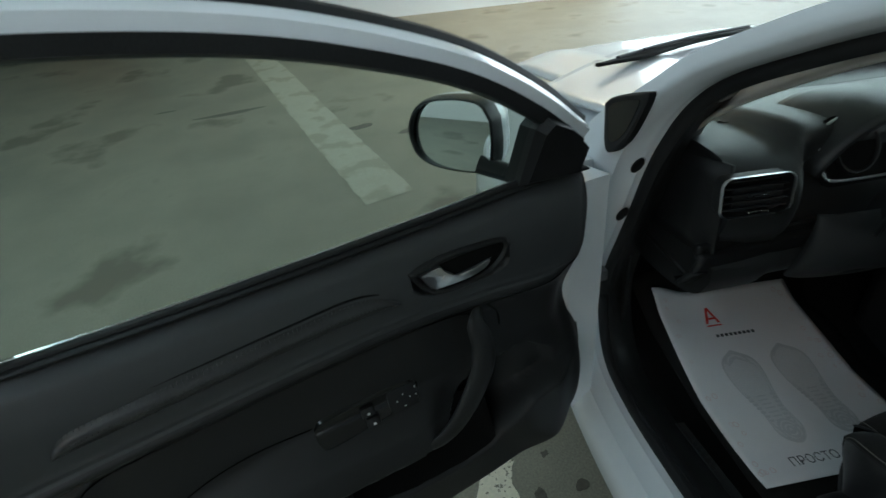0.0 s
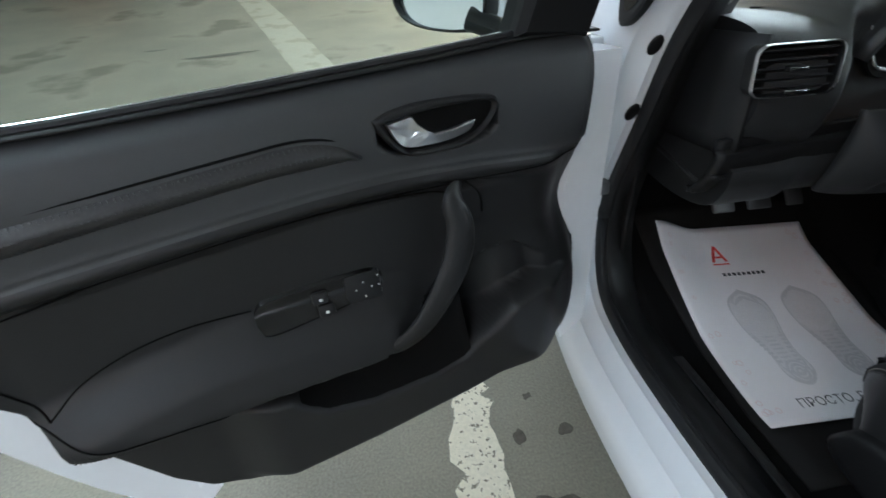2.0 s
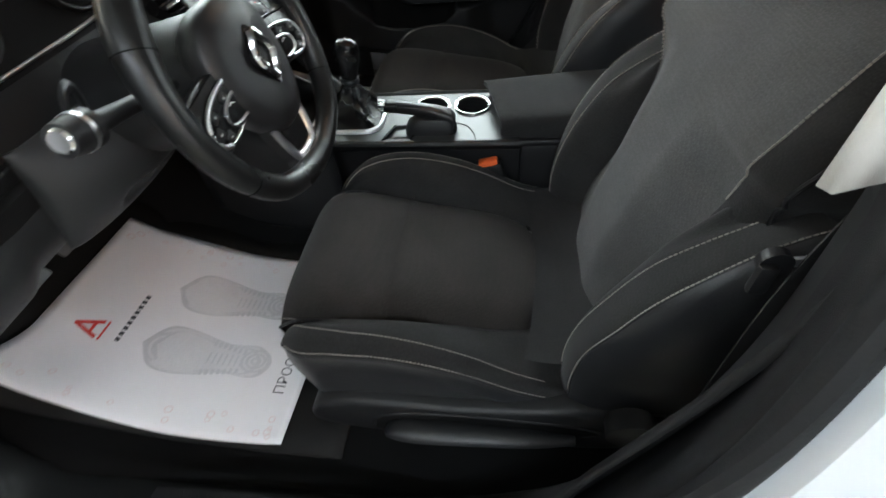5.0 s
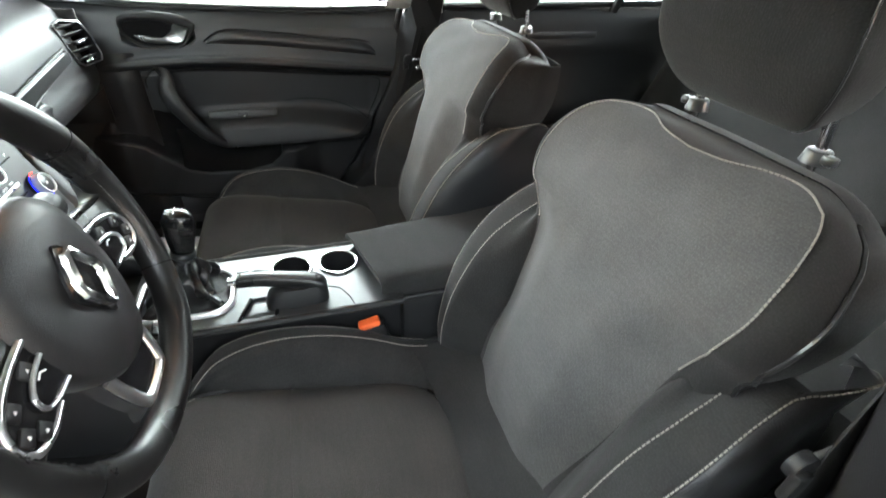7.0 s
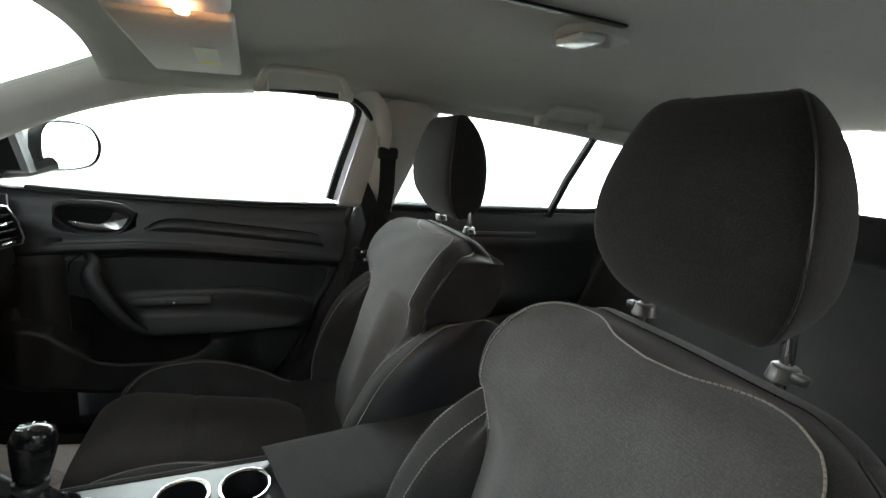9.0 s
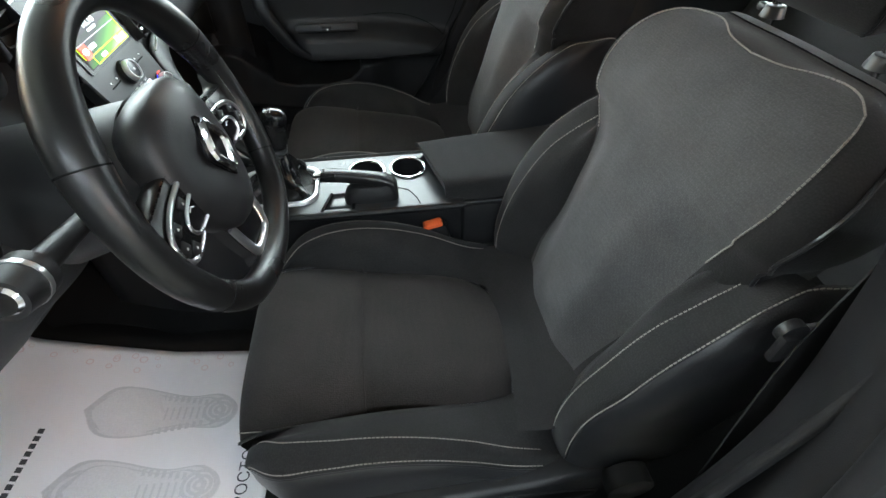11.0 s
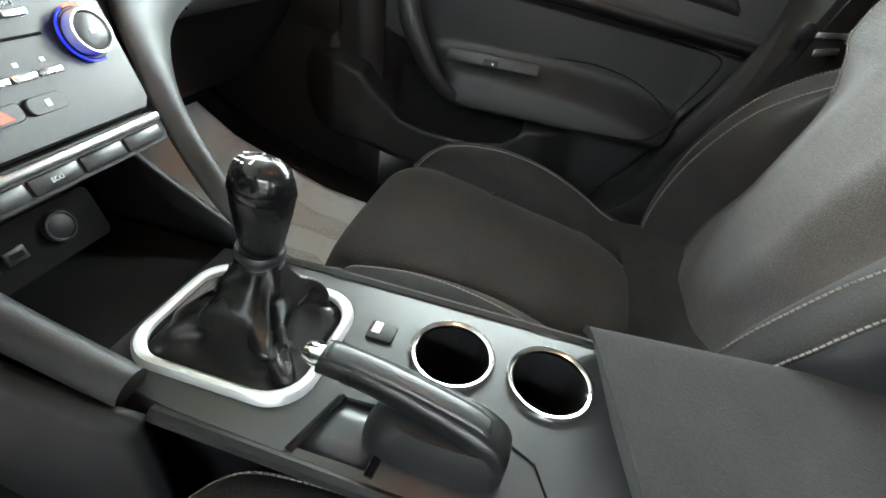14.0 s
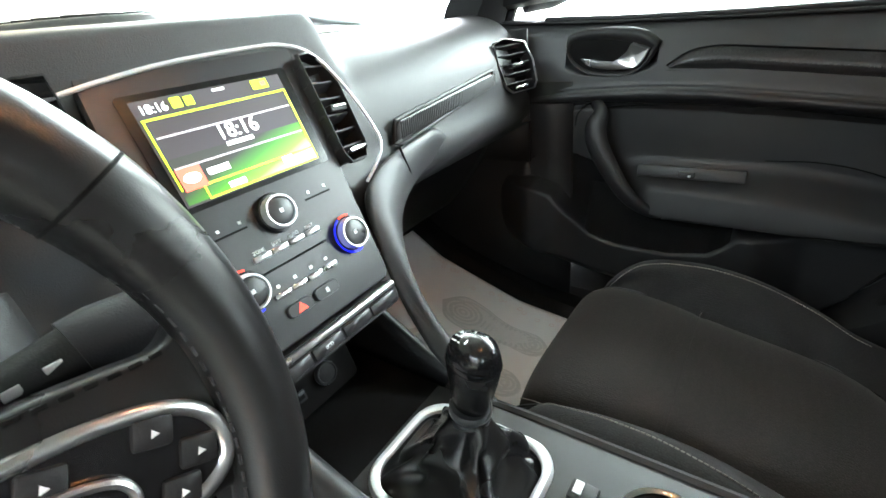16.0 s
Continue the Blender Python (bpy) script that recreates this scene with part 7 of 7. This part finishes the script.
    by = curve((0.914, -0.312), (0.925, -0.325), (0.95, -0.342), (1.0, -0.346), (1.05, -0.344), (1.09, -0.335), (1.12, -0.319), (1.142, -0.302), (1.15, -0.294))
    loops = []
    for q in range(29):
        z = 0.914 + 0.236 * (0.5 - 0.5 * math.cos(math.pi * q / 28))
        w, f, b = hw(z), fy(z), by(z)
        d = f - b
        half = [(0.0, f), (0.45 * w, f - 0.001), (0.84 * w, f - 0.05 * d), (0.985 * w, f - 0.13 * d), (1.0 * w, f - 0.3 * d), (0.93 * w, f - 0.68 * d), (0.84 * w, f - 0.88 * d), (0.62 * w, f - 0.985 * d), (0.3 * w, b)]
        ring_ = half + [(0.0, b)] + [(-x, y) for x, y in half[:0:-1]] + [half[0]]
        loops.append([(p[0], p[1], z + 0.001 * math.sin(9 * p[0] + 30 * z)) for p in spl(ring_, 73)[:-1]])
    mk("pillow", *loft(loops), BOLSTER, hr, "dark cloth headrest", angle=70)
    for k in (12, 60):
        mk("seam", *tube([loops[q][k] for q in range(1, 28)], 0.0014, 6), VINYL, hr)
    for s in (-1, 1):
        mk("post", *tube([(s * 0.086, -0.31, 0.86), (s * 0.086, -0.31, 0.90), (s * 0.083, -0.305, 0.96)], 0.006, 12), CHROME, hr, "chrome headrest post")
        mk("post_guide", *join(disc(0.015, 0.014, 20, Matrix.Translation((s * 0.086, -0.31, 0.890)), r2=0.012), rbox(0.014, 0.012, 0.01, 0.003, Matrix.Translation((s * 0.102, -0.306, 0.898)))), SATIN, hr)
    # base, trims and lever
    for s in (-1, 1):
        trim = [(-0.16, 0.30), (-0.10, 0.365), (-0.02, 0.372), (0.05, 0.362), (0.16, 0.357), (0.27, 0.362), (0.35, 0.357), (0.40, 0.325), (0.385, 0.265), (0.1, 0.235), (-0.1, 0.24)]
        tp = [tuple(p) for p in spl(trim + [trim[0]], 56)[:-1]]
        mk("side_trim", *loft([[(s * 0.232, y, z) for y, z in tp], [(s * 0.258, y, z) for y, z in tp], [(s * 0.266, 0.1 + (y - 0.1) * 0.97, 0.31 + (z - 0.31) * 0.92) for y, z in tp], [(s * 0.268, 0.1 + (y - 0.1) * 0.9, 0.31 + (z - 0.31) * 0.78) for y, z in tp]]), PLASTIC, seat, "black plastic seat side trim", angle=50)
        mk("runner", *rbox(0.03, 0.55, 0.025, 0.004, Matrix.Translation((s * 0.19, 0.08, 0.245))), STEEL, seat)
    mk("base_frame", *rbox(0.42, 0.40, 0.06, 0.01, Matrix.Translation((0, 0.09, 0.285))), DARKGAP, seat)
    lever = spl([(0.275, 0.285, 0.008), (0.262, 0.302, 0.017), (0.22, 0.31, 0.022), (0.13, 0.31, 0.02), (0.04, 0.302, 0.016), (-0.03, 0.295, 0.009)], 24)
    mk("height_lever", *tube([(-inner * (0.276 + 0.008 * math.sin(math.pi * k / 23)), p[0], p[1]) for k, p in enumerate(lever)], [float(p[2]) for p in lever], 14, flat=0.62), SATINBLACK, seat, "black seat height lever")
    hollow = spl([(0.305, 0.27), (0.285, 0.318), (0.20, 0.338), (0.06, 0.335), (-0.04, 0.322), (-0.06, 0.30), (0.08, 0.268), (0.24, 0.255), (0.305, 0.27)], 56)[:-1]
    # raised near-black plate; the shade of a hollow is painted by its colour
    mk("lever_shade", *loft([[(-inner * x, 0.12 + (p[0] - 0.12) * k, 0.295 + (p[1] - 0.295) * k) for p in hollow] for k, x in ((1.0, 0.2665), (0.96, 0.2695))]), DARKGAP, seat)
    mk("lever_surround", *tube([(-inner * 0.2665, p[0], p[1]) for p in hollow], 0.004, 8, closed=True), PLASTIC, seat)
    mk("recliner_knob", *disc(0.035, 0.03, 24, basis((-inner * 0.262, -0.10, 0.36), (0, 1, 0), (0, 0, 1), (-inner, 0, 0))), PLASTIC, seat)
    # buckle
    bx = inner * 0.25
    mk("buckle_stem", *rbox(0.022, 0.02, 0.14, 0.005, Matrix.Translation((bx, 0.095, 0.345)) @ pose(0, 0, 0, -14)), BELT, seat)
    bu = new("buckle")
    bu.parent = seat
    mk("housing", *rbox(0.026, 0.05, 0.06, 0.007, Matrix.Translation((bx, 0.115, 0.415)) @ pose(0, 0, 0, -14)), PLASTIC, bu)
    mk("release", *rbox(0.021, 0.042, 0.014, 0.004, Matrix.Translation((bx, 0.126, 0.446)) @ pose(0, 0, 0, -14)), ORANGE, bu, "orange release button")
    return seat


front_seat(pose(-0.35, 0.0, 0.0), 1, "black and grey cloth car seat behind the steering wheel", 0.6)
front_seat(pose(0.34, 0.006, 0.0), -1, "black and grey cloth passenger car seat with pale stitching", 0.3)

# rear bench
bench = thing("rear_bench", "dark cloth rear bench seat with low headrests", "car seat")
mk("cushion", *sheet(lambda a, b: (-0.64 + 1.28 * a, -0.52 - 0.48 * b, 0.46 + 0.02 * math.sin(math.pi * b) - 0.04 * (b < 0.03) + 0.008 * math.cos(6 * math.pi * a)), 40, 20), BOLSTER, bench, thick=0.08)
mk("backrest", *sheet(lambda a, b: (-0.63 + 1.26 * a, -0.97 - 0.20 * b + 0.012 * math.cos(6 * math.pi * a), 0.45 + 0.43 * b - 0.02 * (2 * a - 1) ** 8), 40, 20), BOLSTER, bench, thick=0.09)
for x, z in ((-0.36, 0.95), (-0.04, 0.95), (0.36, 0.86)):
    mk("headrest", *rbox(0.24, 0.08, 0.11, 0.03, Matrix.Translation((x, -1.19, z)) @ pose(0, 0, 0, -12), seg=4), BOLSTER, bench)

# ---- paper mats ----


def paper_mat(name, label, x0, y0, w, h, turn, lift, seedv, full):
    rnd = random.Random(seedv)
    t = radians(turn)
    mat = thing(name, label, "paper mat", "paper floor mats")

    def pos(u, v, up=0.0):
        """u across, v towards the front, both in metres from the rear left corner."""
        x = x0 + u * math.cos(t) - v * math.sin(t) - 0.018 * math.sin(math.pi * v / h) * (1 - u / w)
        y = y0 + u * math.sin(t) + v * math.cos(t)
        z = floor_z(y) + lift + 0.004 * math.sin(7 * u + 2) * math.sin(6 * v) + up
        z += 0.035 * (1 - sm(u, 0.0, 0.12)) * sm(v, 0.05, 0.5)
        return (x, y, z)

    mk("sheet", *sheet(lambda a, b: pos(a * w, b * h), 30, 36), PAPER, mat, "creased white paper sheet", thick=0.0006)

    def blot(name, outline, mtl, up=0.0012):
        n = len(outline)
        c = np.mean(np.array(outline), 0)
        mk(name, [pos(*c, up)] + [pos(u, v, up) for u, v in outline], [(0, 1 + i, 1 + (i + 1) % n) for i in range(n)], mtl, mat, smooth=False)

    def shape_ring(name, cx, cy, r0, r1, mtl, sy=1.0, n=28):
        v = [pos(cx + r * math.cos(2 * math.pi * k / n), cy + sy * r * math.sin(2 * math.pi * k / n), 0.0012) for r in (r0, r1) for k in range(n)]
        mk(name, v, [(k, (k + 1) % n, n + (k + 1) % n, n + k) for k in range(n)], mtl, mat, smooth=False)

    # two shoe prints
    for cx in (w * 0.36, w * 0.68):
        sole = [tuple(p) for p in spl([(cx, h * 0.66), (cx + 0.045, h * 0.60), (cx + 0.05, h * 0.5), (cx + 0.034, h * 0.34), (cx + 0.036, h * 0.22), (cx + 0.004, h * 0.155), (cx - 0.03, h * 0.2), (cx - 0.028, h * 0.34), (cx - 0.045, h * 0.5), (cx - 0.04, h * 0.6), (cx, h * 0.66)], 41)[:-1]]
        blot("print_sole", sole, PRINTPALE, 0.0008)
        for r in (0.004, 0.013, 0.022, 0.031):
            shape_ring("print_ring", cx, h * 0.55, r, r + 0.005, PRINT, 1.3)
        for r in (0.004, 0.012, 0.020):
            shape_ring("print_ring", cx + 0.004, h * 0.22, r, r + 0.005, PRINT, 1.2)
        for k in range(9):
            y = h * (0.27 + 0.022 * k)
            ww = 0.026 + 0.016 * k / 9
            for sgn in (-1, 1):
                blot("print_lug", [(cx + sgn * ww, y), (cx + sgn * (ww - 0.010), y), (cx + sgn * (ww - 0.012), y + 0.006), (cx + sgn * ww, y + 0.006)], PRINT)
            blot("print_lug", [(cx - 0.012, y), (cx + 0.012, y), (cx + 0.012, y + 0.0035), (cx - 0.012, y + 0.0035)], PRINT)
        mid = np.array((cx, h * 0.42))
        for k in (0.985, 0.83):
            rows_ = [[mid + (np.array(p) - mid) * q for p in sole] for q in (k, k - 0.06)]
            mk("print_outline", [pos(*p, 0.0013) for r in rows_ for p in r], [(q, (q + 1) % 40, 40 + (q + 1) % 40, 40 + q) for q in range(40)], PRINT, mat, smooth=False)
    # small pale ornaments round the edge
    for k in range(40):
        v = rnd.uniform(0.02, h - 0.02)
        u = rnd.choice((rnd.uniform(0.012, 0.05), rnd.uniform(w - 0.05, w - 0.012)))
        r = rnd.uniform(0.004, 0.0075)
        shape_ring("print_mark", u, v, r * 0.7, r, PINKINK, 1.0, 10)
    if full:
        # emblem: a bold red letter shape over a short red bar
        cx, cy = w * 0.36, h * 0.86
        for quad in ([(-0.021, -0.02), (-0.013, -0.02), (0.003, 0.024), (-0.004, 0.024)], [(0.021, -0.02), (0.013, -0.02), (-0.004, 0.024), (0.003, 0.024)], [(-0.012, -0.009), (0.012, -0.009), (0.010, -0.003), (-0.010, -0.003)], [(-0.021, -0.029), (0.021, -0.029), (0.021, -0.025), (-0.021, -0.025)]):
            blot("emblem", [(cx + a, cy + b) for a, b in quad], RED)
        for k in range(9):
            u = w * 0.33 + 0.0125 * k
            blot("print_bar", [(u, h * 0.735), (u + 0.0085, h * 0.735), (u + 0.0085, h * 0.752), (u, h * 0.752)], INK)
        # printed line near the rear edge
        txt = "ПРОСТО, БЫ"
        cu = bpy.data.curves.new("lettering", "FONT")
        cu.body, cu.size, cu.align_x = txt, 0.027, "LEFT"
        tmp = bpy.data.objects.new("tmp", cu)
        scene.collection.objects.link(tmp)
        me = bpy.data.meshes.new_from_object(tmp.evaluated_get(bpy.context.evaluated_depsgraph_get()))
        bpy.data.objects.remove(tmp)
        for vv in me.vertices:
            vv.co = pos(w * 0.22 + vv.co.x, h * 0.065 + vv.co.y, 0.0014)
        me.materials.clear()
        me.materials.append(INK)
        ob = new("lettering", me)
        ob.parent = mat
    return mat


rm = thing("floor_mat", "black rubber floor mat in the footwell", "floor mat", "rubber mats")
mk("mat", *sheet(lambda a, b: (-0.665 + 0.50 * a, 0.36 + 0.68 * b, floor_z(0.36 + 0.68 * b) + 0.010), 10, 30), FLOORMAT, rm, thick=0.006)
rm = thing("floor_mat", "black rubber floor mat in the passenger footwell", "floor mat", "rubber mats")
mk("mat", *sheet(lambda a, b: (0.165 + 0.50 * a, 0.36 + 0.68 * b, floor_z(0.36 + 0.68 * b) + 0.010), 10, 30), FLOORMAT, rm, thick=0.006)
paper_mat("paper_mat", "white paper mat with shoe prints and a red emblem", -0.655, 0.47, 0.415, 0.495, -2, 0.026, 1, True)
paper_mat("paper_mat", "white paper mat with shoe prints on the passenger footwell floor", 0.20, 0.47, 0.40, 0.52, 0, 0.026, 2, False)

# ---- roof fittings ----
for s, y0 in ((1, 0.037), (1, -0.742), (-1, -0.742)):
    gh = thing("grab_handle", "pale grey folding grab handle under the roof edge", "grab handle", "roof grab handles")
    x, z = 0.522, 1.216 if y0 > -0.5 else 1.214
    mk("bar", *tube(spl([(s * (x + 0.02), y0 + 0.105, z - 0.045), (s * (x - 0.005), y0 + 0.10, z - 0.03), (s * (x - 0.022), y0 + 0.085, z - 0.002), (s * (x - 0.03), y0 + 0.05, z + 0.004), (s * (x - 0.03), y0 - 0.05, z + 0.004), (s * (x - 0.022), y0 - 0.085, z - 0.002), (s * (x - 0.005), y0 - 0.10, z - 0.03), (s * (x + 0.02), y0 - 0.105, z - 0.045)], 40), 0.011, 12, flat=0.75), PILLAR, gh)
    for d in (-0.1, 0.1):
        mk("mount", *rbox(0.03, 0.035, 0.03, 0.008, Matrix.Translation((s * (x + 0.012), y0 + d, z - 0.035))), PILLAR, gh)

dome = thing("rear_roof_lamp", "unlit frosted roof lamp between the seats", "roof lamp")
mk("base", *slab([tuple(p) for p in spl([(-0.05, 0), (-0.04, 0.04), (0, 0.055), (0.04, 0.04), (0.05, 0), (0.04, -0.04), (0, -0.055), (-0.04, -0.04), (-0.05, 0)], 40)[:-1]], 0.012, Matrix.Translation((-0.037, -0.34, 1.272)) @ pose(0, 0, 0, 180)), PILLAR, dome)
mk("lens", *rbox(0.07, 0.045, 0.014, 0.005, Matrix.Translation((-0.037, -0.32, 1.258))), LENS, dome, "frosted lens")
mk("switch", *rbox(0.02, 0.02, 0.012, 0.004, Matrix.Translation((-0.037, -0.365, 1.256))), PILLAR, dome)

fl = thing("front_roof_lamp", "front roof console with one lit warm lamp", "roof lamp")
mk("base", *rbox(0.23, 0.2, 0.03, 0.012, Matrix.Translation((-0.02, 0.28, 1.238)) @ pose(0, 0, 0, -4), seg=3), PILLAR, fl)
mk("lens", *rbox(0.05, 0.03, 0.01, 0.004, Matrix.Translation((-0.055, 0.27, 1.226))), LENS, fl)
mk("lit_lens", *rbox(0.045, 0.018, 0.012, 0.004, Matrix.Translation((0.055, 0.24, 1.224))), BULB, fl, "lit orange lamp")

for s, name in ((1, "sun_visor"), (-1, "sun_visor")):
    vz = thing(name, "pale grey folded sun visor with a printed sticker", "sun visor", "sun visors")
    m = Matrix.Translation((s * 0.325, 0.262, 1.216)) @ pose(0, 0, 0, -3, s * 5, 0)
    mk("flap", *rbox(0.40, 0.17, 0.018, 0.008, m, seg=3), PILLAR, vz)
    mk("sticker", *rbox(0.11, 0.04, 0.001, 0, m @ Matrix.Translation((s * 0.02, -0.03, -0.0105))), STICKER, vz, smooth=False)
    mk("sticker_edge", *rbox(0.018, 0.04, 0.001, 0, m @ Matrix.Translation((s * 0.085, -0.03, -0.0105))), STICKERYELLOW, vz, smooth=False)

rv = thing("rear_view_mirror", "dark rear-view mirror hanging from the windscreen", "mirror")
mk("housing", *rbox(0.23, 0.035, 0.07, 0.02, Matrix.Translation((-0.02, 0.47, 1.178)) @ pose(0, 0, 0, 0, 0, 18), seg=4), PLASTIC, rv)
mk("glass", *rbox(0.21, 0.002, 0.055, 0.001, Matrix.Translation((-0.026, 0.452, 1.178)) @ pose(0, 0, 0, 0, 0, 18)), MIRROR, rv)
mk("stem", *tube([(-0.02, 0.48, 1.19), (-0.01, 0.49, 1.21), (0.0, 0.50, 1.235)], 0.012, 10), PLASTIC, rv)

# seat belts
for s in (-1, 1):
    sb = thing("seat_belt", "black seat belt hanging from the centre pillar", "seat belt", "seat belts")
    pts = spl([(s * 0.635, -0.205, 1.035), (s * 0.648, -0.205, 0.9), (s * 0.665, -0.165, 0.72), (s * 0.70, -0.13, 0.5), (s * 0.72, -0.08, 0.33)], 24)
    loops = [[Vector(p) + Vector((s * dx, dy, 0)) for dx, dy in ((-0.001, -0.023), (-0.001, 0.023), (0.001, 0.023), (0.001, -0.023))] for p in [(q[0] - s * 0.012, q[1], q[2]) for q in pts]]
    mk("webbing", *loft(loops), BELT, sb)
    mk("guide", *rbox(0.02, 0.06, 0.035, 0.008, Matrix.Translation((s * 0.63, -0.205, 1.045))), PLASTIC, sb)
    mk("guide_cover", *disc(0.028, 0.016, 24, basis((s * 0.648, -0.2, 1.075), (0, 1, 0), (0, 0, s), (-s, 0, 0))), PILLAR, sb)
    mk("tongue", *join(disc(0.013, 0.010, 24, basis((s * 0.652, -0.13, 0.752), (0, 1, 0), (0, 0, s), (-s, 0, 0))), rbox(0.010, 0.016, 0.034, 0.004, Matrix.Translation((s * 0.654, -0.124, 0.738)))), PLASTIC, sb)
    mk("tongue_plate", *join(rbox(0.005, 0.05, 0.010, 0.002, Matrix.Translation((s * 0.645, -0.163, 0.752)) @ pose(0, 0, 0, -8)), rbox(0.006, 0.008, 0.022, 0.002, Matrix.Translation((s * 0.645, -0.188, 0.755))), rbox(0.005, 0.035, 0.012, 0.002, Matrix.Translation((s * 0.648, -0.17, 0.728)) @ pose(0, 0, 0, -14))), SATINCHROME, sb, "steel belt tongue")
